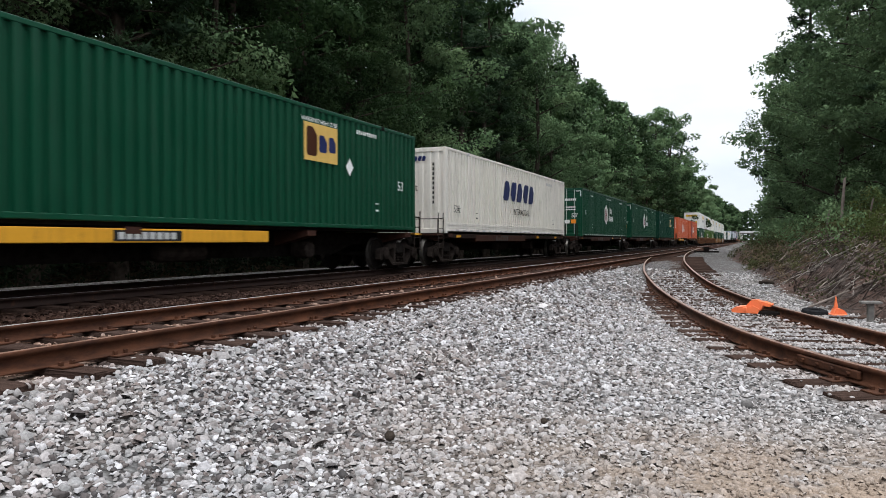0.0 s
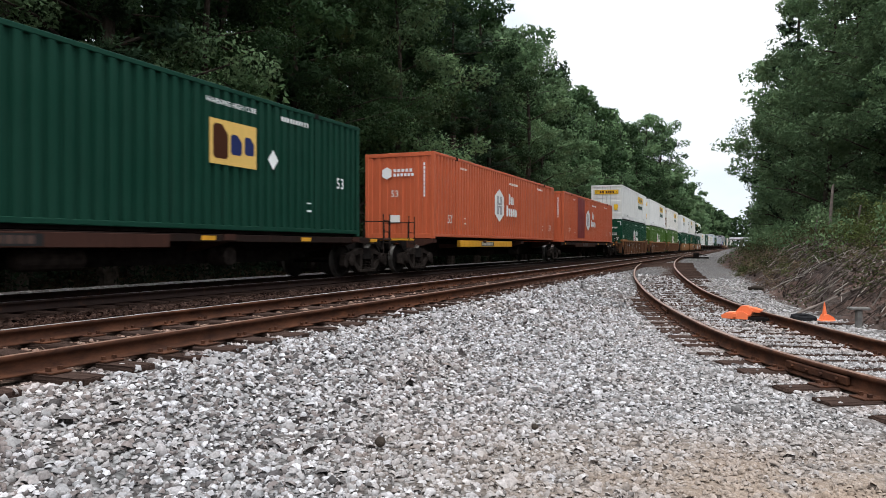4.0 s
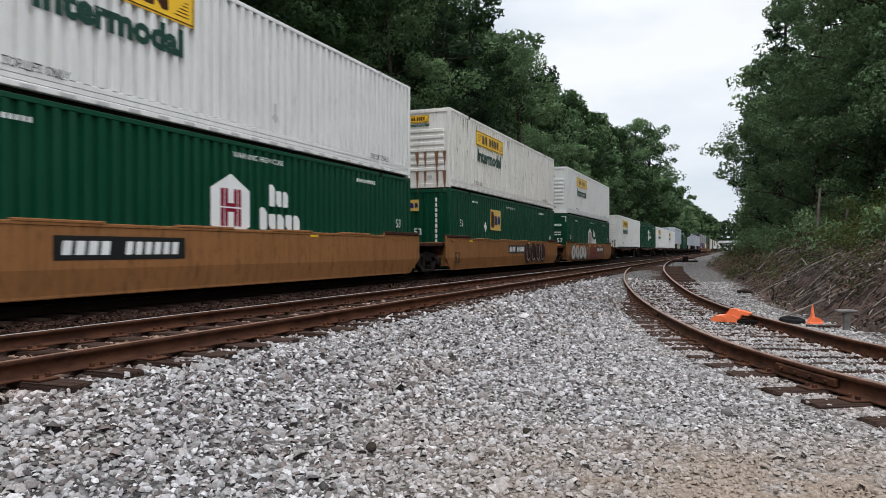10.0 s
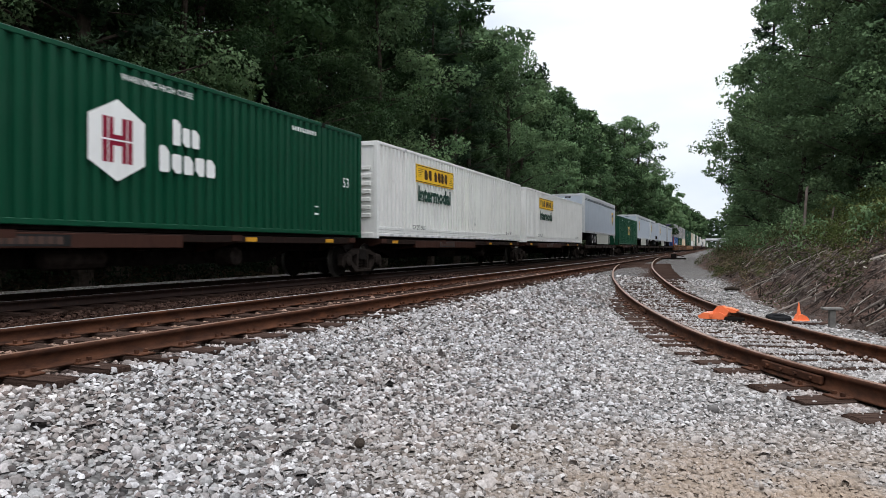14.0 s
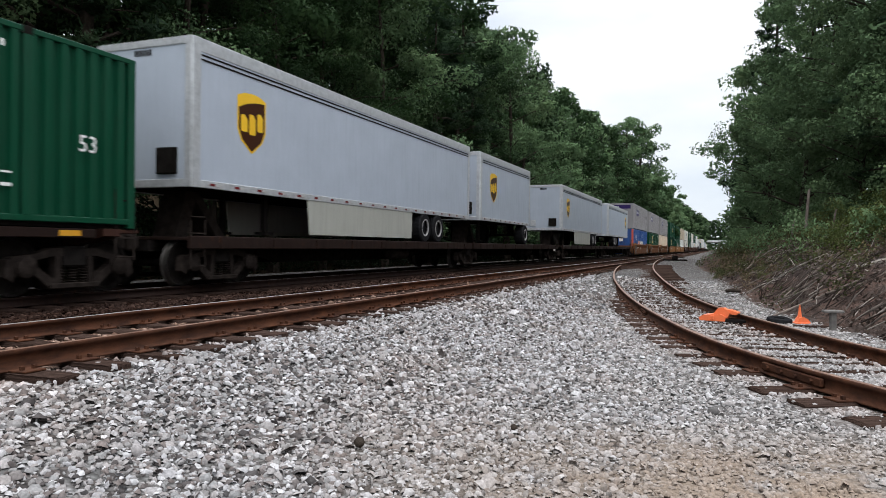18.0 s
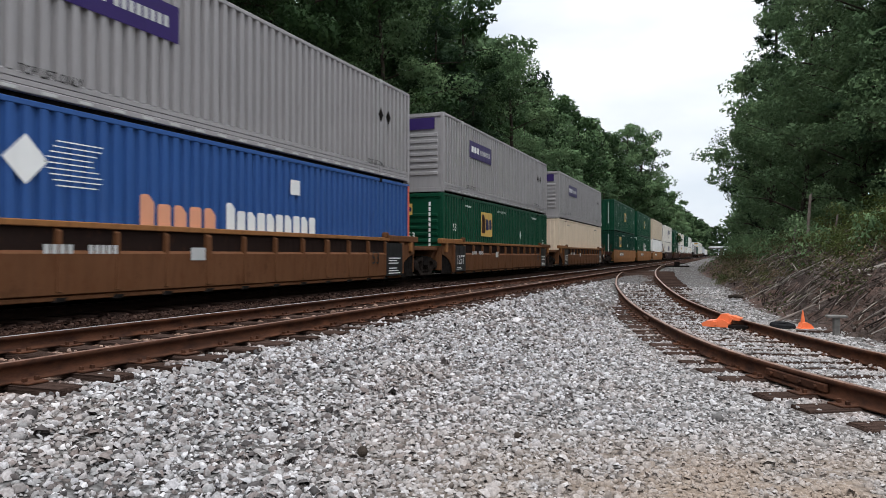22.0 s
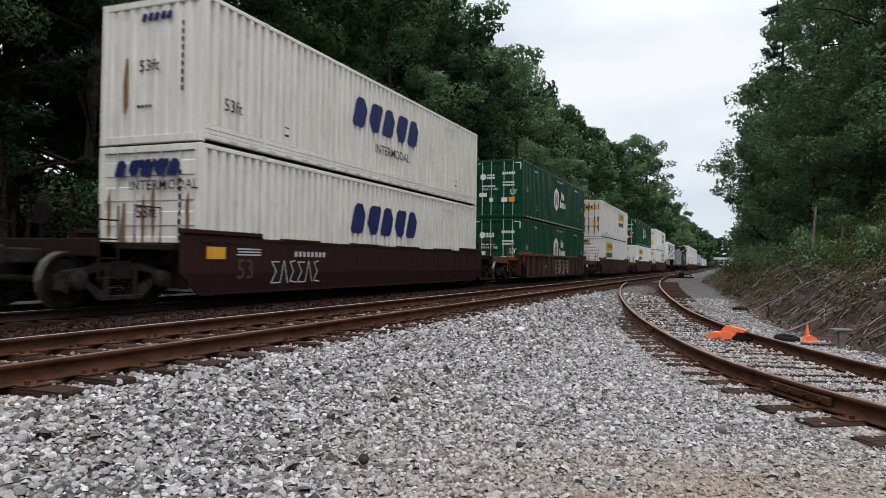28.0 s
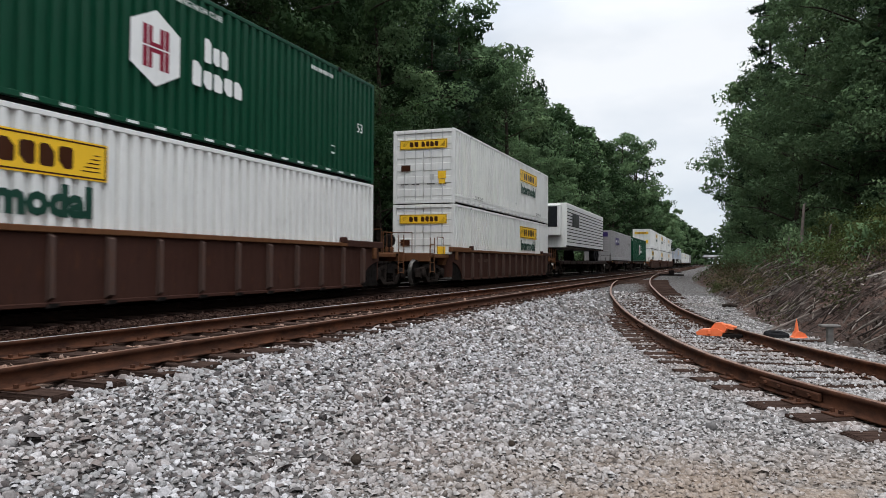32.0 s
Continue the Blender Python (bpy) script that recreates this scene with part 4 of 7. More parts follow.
# darkened leaves stand in for deep shade at the forest's foot
undergrowth("undergrowth", "dense shrubs along the foot of the forest, shade put into their colour",
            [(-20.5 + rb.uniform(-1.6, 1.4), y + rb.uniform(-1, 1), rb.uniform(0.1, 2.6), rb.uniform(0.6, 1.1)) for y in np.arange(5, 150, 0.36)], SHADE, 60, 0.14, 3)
undergrowth("edge_growth", "low growth added between the train and the forest, shade put into its colour",
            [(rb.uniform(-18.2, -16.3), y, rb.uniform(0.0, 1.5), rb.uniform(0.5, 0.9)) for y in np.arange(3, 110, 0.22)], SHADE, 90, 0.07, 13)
undergrowth("bank_seedlings", "yellow-green seedlings along the top of the bank",
            [(float(np.interp(y, FOOT_Y, FOOT_X)) + rb.uniform(3.2, 7.0), y, rb.uniform(0.1, 1.0), rb.uniform(0.3, 0.6)) for y in np.arange(13, 30, 0.12)], SEEDLING, 150, 0.036, 14)
undergrowth("bank_shrubs", "green and yellowing shrubs growing on the bank",
            [(x + rb.uniform(-1, 1), y + rb.uniform(-1, 1), rb.uniform(0.2, 1.1), rb.uniform(0.35, 0.7)) for y in np.arange(16, 75, 0.30) for x in (float(np.interp(y, FOOT_Y, FOOT_X)) + rb.uniform(1.3, 7.5) + max(0, 24 - y) * 0.14,)], LIT_LEAF, 130, 0.05, 4)
undergrowth("bank_weeds", "dry tawny weeds and seedlings on the bank top",
            [(x + rb.uniform(-1, 1), y + rb.uniform(-1, 1), rb.uniform(0.1, 0.6), rb.uniform(0.25, 0.5)) for y in np.arange(12, 45, 0.11) for x in (float(np.interp(y, FOOT_Y, FOOT_X)) + rb.uniform(0.5, 6.5) + max(0, 20 - y) * 0.12,)], WEED, 110, 0.036, 6)


# ---- cut branches heaped on the bank ----
def sticks(n, seed, x0, x1, y0, y1, length, rad, sides=4):
    """Straight cut branches thrown about, most of them pointing up the slope."""
    r = random.Random(seed)
    g = Geo()
    for _ in range(n):
        y = r.uniform(y0, y1)
        x = float(np.interp(y, FOOT_Y, FOOT_X)) + r.uniform(x0, x1)
        a = r.gauss(0.2, 0.75) if r.random() < 0.6 else r.uniform(-0.9, math.pi - 0.9)
        L, q = r.uniform(*length) ** 1.2, r.uniform(*rad)
        dx, dy = math.cos(a) * L / 2, math.sin(a) * L / 2
        za, zb = float(ground_z(x - dx, y - dy)), float(ground_z(x + dx, y + dy))
        up = 0.02 + r.uniform(0.0, 0.42) ** 1.5
        k = r.uniform(-0.03, 0.03) * L
        tip = (x + dx, y + dy, zb + up * r.uniform(0.5, 1.8))
        g.tube([(x - dx, y - dy, za + up * r.uniform(0, 0.8)), (x + k, y - k, (za + zb) / 2 + up + r.uniform(-0.02, 0.03) * L), tip], [q, q * 0.85, q * 0.5], sides)
        if L > 0.8:
            for _ in range(2):
                f = r.uniform(0.3, 0.9)
                b = (x - dx + 2 * dx * f, y - dy + 2 * dy * f, za + (zb - za) * f + up)
                e = (b[0] + r.uniform(-.2, .3), b[1] + r.uniform(-.3, .3), b[2] + r.uniform(0, .25))
                g.tube([b, e], [q * 0.45, q * 0.2], 3)
    return g


tagged(new("brush_heap", sticks(1500, 9, 0.3, 5.4, 8, 30, (0.18, 1.1), (0.004, 0.015)).mesh("brush_heap", BRUSH)), "heap of cut grey-brown branches on the bank", "brush", kind="stuff")
for i in range(84):
    g = sticks(1, 100 + i, 0.5, 4.8, 8.5, 27, (0.6, 2.3), (0.014, 0.034), 7)
    thing("log", "bare cut log lying on the bank", "log", "logs on the bank", data=g.mesh("log", DEADWOOD if i % 6 else PALEWOOD))
# broken trunks left standing, and a long one leaning on the bank
for sx_, sy_, h_, q_ in ((2.55, 26, 2.0, .05), (2.2, 27, 1.1, .035), (3.2, 25, 1.0, .03)):
    z_ = float(ground_z(sx_, sy_))
    g = Geo().tube([(0, 0, -.1), (.04, .02, h_ * .5), (.10, 0, h_ * .96), (.14, 0, h_)], [q_ * 1.2, q_, q_ * .8, q_ * .25], 7)
    snag = thing("dead_snag", "broken bare dead trunk standing on the bank", "dead tree", "dead snags on the bank", data=g.mesh("dead_snag", DEADWOOD))
    snag.matrix_basis = pose(sx_, sy_, z_)
g = Geo().tube([(0.2, 29.5, float(ground_z(0.2, 29.5)) + .05), (1.2, 30, 1.0), (2.1, 30.4, 1.55)], [.07, .06, .04], 7)
thing("fallen_trunk", "bare fallen trunk leaning on the bank", "log", "logs on the bank", data=g.mesh("fallen_trunk", PALEWOOD))
g = Geo().tube([(2.8, 18, float(ground_z(2.8, 18)) + .10), (3.5, 18.1, float(ground_z(3.5, 18.1)) + .04), (4.3, 18.2, float(ground_z(4.3, 18.2)) + .08)], [.045, .05, .04], 7)
thing("fallen_trunk", "pale barkless trunk lying across the bank", "log", "logs on the bank", data=g.mesh("fallen_trunk", PALEWOOD))
undergrowth("dry_brush", "dry tan weeds at the foot of the bank",
            [(float(np.interp(y, FOOT_Y, FOOT_X)) + rb.uniform(0.1, 1.1), y, rb.uniform(0.05, 0.4), rb.uniform(0.15, 0.3)) for y in np.arange(22, 38, 0.3)], DRY, 60, 0.032, 12)
undergrowth("foot_shrubs", "olive and brown bushy growth at the foot of the bank",
            [(bx + rb.gauss(0, .2), by + rb.gauss(0, .35), rb.uniform(0.05, bh), rb.uniform(0.10, 0.22)) for bx, by, bh in ((-.15, 27, .35), (.2, 28.5, .4), (1.1, 24, .4), (1.5, 22.8, .35)) for _ in range(9)], WEED, 80, 0.022, 17)
undergrowth("grass_tuft", "tall yellow-green grass and seedlings on top of the bank",
            [(bx + rb.gauss(0, .5), by + rb.gauss(0, .8), rb.uniform(0.0, .75), rb.uniform(0.2, 0.38)) for bx, by in ((3.5, 21.5), (4.1, 21), (4.7, 20.4), (3.2, 23)) for _ in range(26)], SEEDLING, 150, 0.03, 18)
undergrowth("leaf_litter", "dead brown leaves and bark scattered over the bank",
            [(float(np.interp(y, FOOT_Y, FOOT_X)) + rb.uniform(0.0, 4.5), y, 0.02, rb.uniform(0.15, 0.5)) for y in np.arange(8.5, 30, 0.09)], LITTER, 26, 0.05, 15)


# ---- the train ----
# Along the train every place is told by its distance u; at time t it stands at y = u - travelled(t).
TRAVEL = [(0, 0), (1, 19.93), (2, 39.78), (3, 59.55), (5.5, 109.0), (6, 118.84), (7, 138.6), (8, 158.47), (9, 178.43), (10, 198.52), (11, 218.62), (12, 238.70), (13, 258.70), (14, 278.6), (14.5, 288.53), (17, 338.35), (18, 358.16), (19, 377.92), (19.5, 387.77), (20, 397.58), (21, 417.36), (22, 437.28), (23, 457.17), (24, 477.0), (25, 496.74), (25.5, 506.57), (27.5, 545.95), (28, 555.77), (29, 575.3), (30, 594.76), (31, 614.24), (32, 633.73)]
MOVERS = []          # (thing, u, z)
CL, CW, CH = 16.15, 2.59, 2.90
SINGLE_Z, LOW_Z, TOP_Z = 1.74, 0.85, 3.78
PROTO = {}


def wave_wall(x, out, y0, y1, z0, z1, period=0.275, depth=0.075):
    """A corrugated upright sheet along y, its crests at x."""
    g = Geo()
    n = max(1, round((y1 - y0) / period))
    p = (y1 - y0) / n
    prof = []
    for i in range(n):
        a = y0 + i * p
        prof += [(a, 0), (a + 0.42 * p, 0), (a + 0.50 * p, -depth), (a + 0.92 * p, -depth)]
    prof.append((y1, 0))
    v = [(x + out * d, y, z) for y, d in prof for z in (z0, z1)]
    return g.add(v, [(2 * i, 2 * i + 2, 2 * i + 3, 2 * i + 1) for i in range(len(prof) - 1)])


def wave_end(y, out, x0, x1, z0, z1, period=0.28, depth=0.04):
    g = wave_wall(0, 1, x0, x1, z0, z1, period, depth)
    g.v = [(b, y + out * a, c) for a, b, c in g.v]
    return g


def decal_poly(points, side, off=0.004):
    """A flat painted shape on the side (+1, -1) or on the near end (0); points in metres along and up."""
    g = Geo()
    if side == 0:
        return g.add([(a, -off, b) for a, b in points], [tuple(range(len(points)))])
    return g.add([(side * off, side * a, b) for a, b in points], [tuple(range(len(points)))])


def rect(a0, a1, b0, b1, slant=0.0):
    return [(a0, b0), (a1, b0), (a1 + slant, b1), (a0 + slant, b1)]


def shapes(name, polys, mat, parent, side, x, label=""):
    """One painted marking made of several flat shapes, lying just proud of the surface."""
    g = Geo()
    for p in polys:
        q = decal_poly(p, side)
        g.add(q.v, q.f)
    at = pose(x, 0, 0) if side else pose(0, x, 0)
    ob = part(name, g, mat, parent, label, at)
    return tagged(ob, kind="stuff") if len(polys) > 1 else ob


TEXT = {}


def word(text, size, mat, parent, side, x, a, b, stretch=1.0, bold=0.006):
    """Lettering with its lower left corner at (a, b) on the side, or on the near end."""
    key = (text, mat.name)
    if key not in TEXT:
        c = bpy.data.curves.new("word", "FONT")
        c.body, c.size, c.resolution_u, c.offset = text, 1.4, 2, bold
        o = new("word", c)
        me = bpy.data.meshes.new_from_object(o.evaluated_get(bpy.context.evaluated_depsgraph_get()))
        bpy.data.objects.remove(o)
        me.materials.clear()
        me.materials.append(mat)
        TEXT[key] = me
    if side == 0:
        m = Matrix.Translation((a, x - 0.004, b)) @ pose(0, 0, 0, 90, 0, 0)
    else:
        m = Matrix.Translation((x + side * 0.004, side * a, b)) @ pose(0, 0, 0, 90, 0, 90 * side)
    ob = tagged(part("lettering", TEXT[key], None, parent, at=m), kind="stuff")
    ob.scale = (size * stretch, size, size)
    return ob


def bars(a0, a1, b0, b1, n, gap=0.25, slant=0.0):
    w = (a1 - a0) / n
    return [rect(a0 + i * w, a0 + (i + 1 - gap) * w, b0, b1, slant) for i in range(n)]


def rounds(a0, a1, b0, b1, n, lead=.74):
    """A row of plain blocks, each with a corner clipped, in place of a name; the first stands taller."""
    w, out = (a1 - a0) / n, []
    for i in range(n):
        p, q = a0 + i * w, a0 + (i + .80) * w
        top = b1 if i == 0 else b0 + (b1 - b0) * lead
        c, e = .14 * (q - p), .42 * (q - p)
        f = min(e, .4 * (top - b0))
        if i % 2:
            out.append([(p + e, b0), (q - c, b0), (q, b0 + c), (q, top - c), (q - c, top), (p + c, top), (p, top - c), (p, b0 + f)])
        else:
            out.append([(p + c, b0), (q - c, b0), (q, b0 + c), (q, top - f), (q - e, top), (p + c, top), (p, top - c), (p, b0 + c)])
    return out


def leaned(polys, foot, k):
    """Shapes sheared forwards from their foot line."""
    return [[(a + k * (b - foot), b) for a, b in p] for p in polys]


def hexagon(a, b, w, h):
    return [(a - w / 2, b - h * 0.27), (a, b - h / 2), (a + w / 2, b - h * 0.27), (a + w / 2, b + h * 0.27), (a, b + h / 2), (a - w / 2, b + h * 0.27)]


def hex_mark(t, side, x, a=-0.62, b=1.53, words=True, red=True):
    shapes("hexagon", [hexagon(a, b, 1.21, 1.38)], D_WHITE, t, side, x, "white hexagon emblem")
    c = D_RED if red else GREY
    shapes("emblem_mark", [rect(a - .32, a - .09, b - .38, b + .38), rect(a + .09, a + .32, b - .38, b + .38), rect(a - .09, a + .09, b - .09, b + .09)], c, t, side, x + side * 0.003)
    shapes("emblem_line", [rect(a - .34, a + .34, b - .014, b + .014), rect(a - .212, a - .192, b - .38, b + .38), rect(a + .192, a + .212, b - .38, b + .38)], D_WHITE, t, side, x + side * 0.006)
    a += 0.95
    shapes("name_mark", rounds(a + .34, a + 1.10, b + .10, b + .58, 3) + rounds(a, a + 1.58, b - .42, b + .06, 5), D_WHITE, t, side, x, "two rows of rounded white block marks")


def banner_panel(t, side, x, a0, a1, b0, b1, off=0.0):
    shapes("yellow_panel", [rect(a0, a1, b0, b1)], D_GOLD, t, side, x + off, "yellow name panel")
    w, h = a1 - a0, b1 - b0
    m = 0.045 * h
    polys = [rect(a0 + m, a1 - m, b0 + m, b0 + 1.9 * m), rect(a0 + m, a1 - m, b1 - 1.9 * m, b1 - m), rect(a0 + m, a0 + 2 * m, b0 + m, b1 - m), rect(a1 - 2 * m, a1 - m, b0 + m, b1 - m)]
    c0, c1 = a0 + .25 * w, a0 + .80 * w
    polys += rounds(c0 - .04 * w, c0 + .16 * w, b0 + .22 * h, b0 + .78 * h, 2, lead=1.0) + rounds(c0 + .21 * w, c1 + .03 * w, b0 + .22 * h, b0 + .78 * h, 4, lead=1.0)
    for k in range(5):
        polys.append(rect(a0 + .05 * w, a0 + (.10 + .018 * k) * w, b0 + (.34 + .10 * k) * h, b0 + (.37 + .10 * k) * h, .03 * w))
        polys.append(rect(a1 - (.08 + .018 * k) * w, a1 - .05 * w, b0 + (.66 - .11 * k) * h, b0 + (.69 - .11 * k) * h, .01 * w))
    shapes("panel_lettering", polys, D_BROWN, t, side, x + (side * 0.003 if side else -0.003) + off, "dark lettering bars and border")


def container(key, body, end="doors", marks=None, label="", sheet_posts=False, near_end=None):
    """A 53-foot container; end: what faces the line's near end. Origin at the middle of its base."""
    if key in PROTO:
        return copy_thing(PROTO[key], pose(0, 0, 0))
    t = thing("container", label, "container", "containers on the train")
    w, l, h = CW / 2, CL / 2, CH
    post = 2.05
    for s in (1, -1):
        if sheet_posts:
            g = Geo().box(s * w - s * 0.03, s * w - s * 0.012, -l + .1, l - .1, .16, h - .1)
            wall = part("side_wall", g, body, t)
            slat = Geo().box(s * w - s * .02, s * w - s * .002, -.03, .03, .16, h - .1).mesh("side_post", body)
            for i in range(25):
                part("side_post", slat, None, wall, at=pose(0, -l + .3 + i * (CL - .6) / 24, 0))
        else:
            band = key.startswith(("banner", "violet", "slant"))
            part("side_wall", wave_wall(s * (w - 0.006), s, -l + .1, l - .1, .36 if band else .15, h - .09, .235 if key in ("cream", "beige") else .275, .105 if key in ("cream", "beige") else .085 if body in (WHITE, WORN, IVORY, GREY) else .066), body, t)
            if band:
                part("base_band", Geo().prism([(s * w - s * .06, .15), (s * w - s * .012, .18), (s * w - s * .012, .255), (s * w - s * .045, .262), (s * w - s * .012, .27), (s * w - s * .012, .345), (s * w - s * .06, .38)], 1, -l + .1, l - .1), body, t)
        part("bottom_rail", Geo().box(s * w - s * .14, s * w - s * .004, -l + .08, l - .08, .065, .165, .012), body, t)
        part("side_sill", Geo().box(s * w - s * .26, s * w - s * .13, -l + .2, l - .2, .0, .08), STEEL, t)
        part("top_rail", Geo().box(s * w - s * .07, s * w, -l + .08, l - .08, h - .09, h, .01), body, t)
        slots = Geo()
        for i in range(22):
            y = -l + 1.0 + i * .66
            slots.add(*(lambda q: (q.v, q.f))(decal_poly([(y - .13, .085), (y + .13, .085), (y + .13, .135), (y - .13, .135)], s)))
        slot_row = part("slot_strip", slots, D_WHITE if key in ("hex_green_dash",) else (body if key.startswith(("hex", "square")) else D_GREY), t, at=pose(s * w, 0, 0))
        tagged(slot_row, kind="stuff")
        for y in (-l + post, l - post):
            part("lifting_post", Geo().box(s * w - s * .10, s * w + s * .001, y - .07, y + .07, .15, h - .085, .008), body, t)
            part("lifting_casting", Geo().box(s * w - s * .16, s * w + s * .003, y - .09, y + .09, h - .12, h + .012, .01), STEEL if body not in (WHITE, GREY, IVORY) else D_GREY, t)
        for y in (-l, l):
            d = 1 if y < 0 else -1
            part("corner_post", Geo().box(s * w - s * .13, s * w, y, y + d * .15, .0, h, .012), body, t)
    part("roof", Geo().box(-w + .05, w - .05, -l + .08, l - .08, h - .07, h - .02, .01), body, t)
    part("floor", Geo().box(-w + .1, w - .1, -l + .1, l - .1, .06, .14), STEEL, t)
    near = end
    for y, kind in ((-l, near), (l, "doors" if near != "doors" else "front")):
        d = 1 if y < 0 else -1
        part("end_header", Geo().box(-w + .13, w - .13, y + d * .005, y + d * .12, h - .14, h - .004, .01), body, t)
        part("end_sill", Geo().box(-w + .13, w - .13, y + d * .005, y + d * .12, .01, .17, .01), body, t)
        if kind == "doors":
            for s in (1, -1):
                x0, x1 = (.015, w - .14) if s > 0 else (-w + .14, -.015)
                edge = [(y + d * .09, .18), (y + d * .055, .18)]
                for k in range(5):
                    z = .28 + k * .50
                    edge += [(y + d * .055, z), (y + d * .035, z + .02), (y + d * .035, z + .28), (y + d * .055, z + .30)]
                edge += [(y + d * .055, h - .15), (y + d * .09, h - .15)]
                g = Geo().prism(edge, 0, x0, x1)
                door = part("door", g, near_end or body, t)
                for xx in (.33, .80):
                    part("lock_rod", Geo().tube([(s * xx, y + d * .018, .12), (s * xx, y + d * .018, h - .06)], .02, 6), (D_GREY if body in (WHITE, IVORY, GREEN) else CAST if body is WORN else body), door)
                    part("rod_handle", Geo().box(s * xx - .16, s * xx + .16, y + d * .004, y + d * .02, .74, .775), CAST if body in (WHITE, IVORY, WORN) else body, door)
        elif kind == "wave":
            part("end_wall", wave_end(y + d * .02, -d, -w + .13, w - .13, .17, h - .14), near_end or body, t)
        else:
            wall = part("end_wall", Geo().box(-w + .13, w - .13, y + d * .05, y + d * .08, .16, h - .13), near_end or body, t)
            for k in range(7):
                z = .62 + k * .235
                part("rib", Geo().box(-w + .24, w - .24, y + d * .012, y + d * .055, z, z + .135, .02), near_end or body, wall)
    if marks:
        marks(t, 1, w)
    PROTO[key] = t
    return t


L = -CL / 2


def common(t, s, x, mat, num=True):
    """The small stencils that the boxes share."""
    if num:
        shapes("number_mark", bars(4.6, 5.7, 2.52, 2.62, 10, .45), mat, t, s, x, "small stencilled number bars")
        shapes("number_mark", bars(-5.7, -5.0, 2.52, 2.60, 7, .45), mat, t, s, x)
    shapes("height_mark", [rect(5.6, 5.78, .55, .60), rect(5.6, 5.78, .74, .77), rect(-5.3, -5.12, .55, .60), rect(-5.3, -5.12, .74, .77)], mat, t, s, x)


def m_hex(red=True, dash=False):
    def f(t, s, x):
        hex_mark(t, s, x, red=red)
        word("WARNING HIGH CUBE", .115, D_WHITE, t, s, x, -.55, 2.57, 1.05)
        word("53", .26, D_WHITE, t, s, x, 7.0, 1.35)
        word("53", .26, D_WHITE, t, s, x, -7.35, 1.35)
        common(t, s, x, D_WHITE)
        if s > 0:
            w = CW / 2
            shapes("end_emblem", [hexagon(-.75, 2.05, .30, .34)], D_WHITE, t, 0, L, "small white hexagon emblem")
            shapes("end_mark", bars(-.55, -.12, 2.08, 2.17, 3, .25) + bars(-.55, -.12, 1.94, 2.04, 4, .25) + bars(-.8, -.1, 1.55, 1.62, 7, .2), D_WHITE, t, 0, L - .002)
            word("HIGH CUBE", .12, D_WHITE, t, 0, L - .002, -.82, 1.38)
            shapes("end_number", bars(.25, .95, 2.15, 2.28, 6, .3) + bars(.28, .9, 1.72, 1.80, 6, .2) + bars(.28, .9, 1.58, 1.66, 6, .2), D_WHITE, t, 0, L - .002)
            word("53'", .25, D_WHITE, t, 0, L - .002, .62, 1.15)
            shapes("placard", [rect(.60, .90, .78, 1.02)], D_ORANGE, t, 0, L - .002, "orange square placard")
            shapes("placard", [rect(.22, .52, .78, 1.0), rect(-.42, -.22, .80, 1.0), rect(-.95, -.55, 1.05, 1.25)], D_WHITE, t, 0, L - .002, "white data placards")
            shapes("corner_flash", [rect(-1.2, -.9, 2.70, 2.75), rect(-1.22, -1.17, 2.4, 2.70), rect(.9, 1.2, 2.70, 2.75), rect(1.17, 1.22, 2.4, 2.70)], D_WHITE, t, 0, L - .003)
    return f


def m_slant(t, s, x):
    shapes("name_block", leaned(rounds(-2.2, 2.2, 1.42, 2.24, 5, lead=1.0), 1.42, .34), D_NAVY, t, s, x, "dark blue slanted block marks")
    word("INTERMODAL", .27, D_BLACK, t, s, x, -.83, .86, 1.0)
    word("53ft", .26, D_BLACK, t, s, x, -7.4, .72)
    shapes("number_mark", bars(4.4, 5.5, 2.45, 2.58, 7, .35), D_GREY, t, s, x, "faded number bars")
    common(t, s, x, D_BLACK, False)
    if s > 0:
        shapes("end_name", leaned(rounds(-.25, .55, 2.45, 2.62, 5, lead=1.0), 2.45, .34), D_NAVY, t, 0, L - .002, "small slanted block lettering")
        word("53ft", .24, D_BLACK, t, 0, L - .002, -.28, 1.45)
        shapes("end_number", [rect(.80, .86, 1.0 + k * .16, 1.10 + k * .16) for k in range(9)] + bars(-.3, .1, .72, .78, 4, .3), D_BLACK, t, 0, L - .002)
        shapes("rust_run", [[(-.62, 1.75), (-.56, 1.75), (-.55, .8), (-.66, .6), (-.68, 1.2)]], RUN, t, 0, L - .003, "brown rust run")


def m_slant_low(t, s, x):
    m_slant(t, s, x)
    if s > 0:
        shapes("end_name", leaned(rounds(-.85, .85, 2.28, 2.60, 5, lead=1.0), 2.28, .34), D_NAVY, t, 0, L - .03, "dark slanted block lettering on the doors")
        word("INTERMODAL", .2, D_BLACK, t, 0, L - .03, -.45, 2.0)
        for a_, z_ in ((-1.02, 2.1), (-.12, 1.95), (.14, 2.2), (1.0, 2.0)):
            shapes("rust_run", [[(a_ - .06, z_ - .3), (a_ + .02, z_), (a_ + .05, z_ - .6), (a_ + .01, z_ - 1.4), (a_ - .03, z_ - 1.0)]], RUN, t, 0, L + .03, "brown rust run")


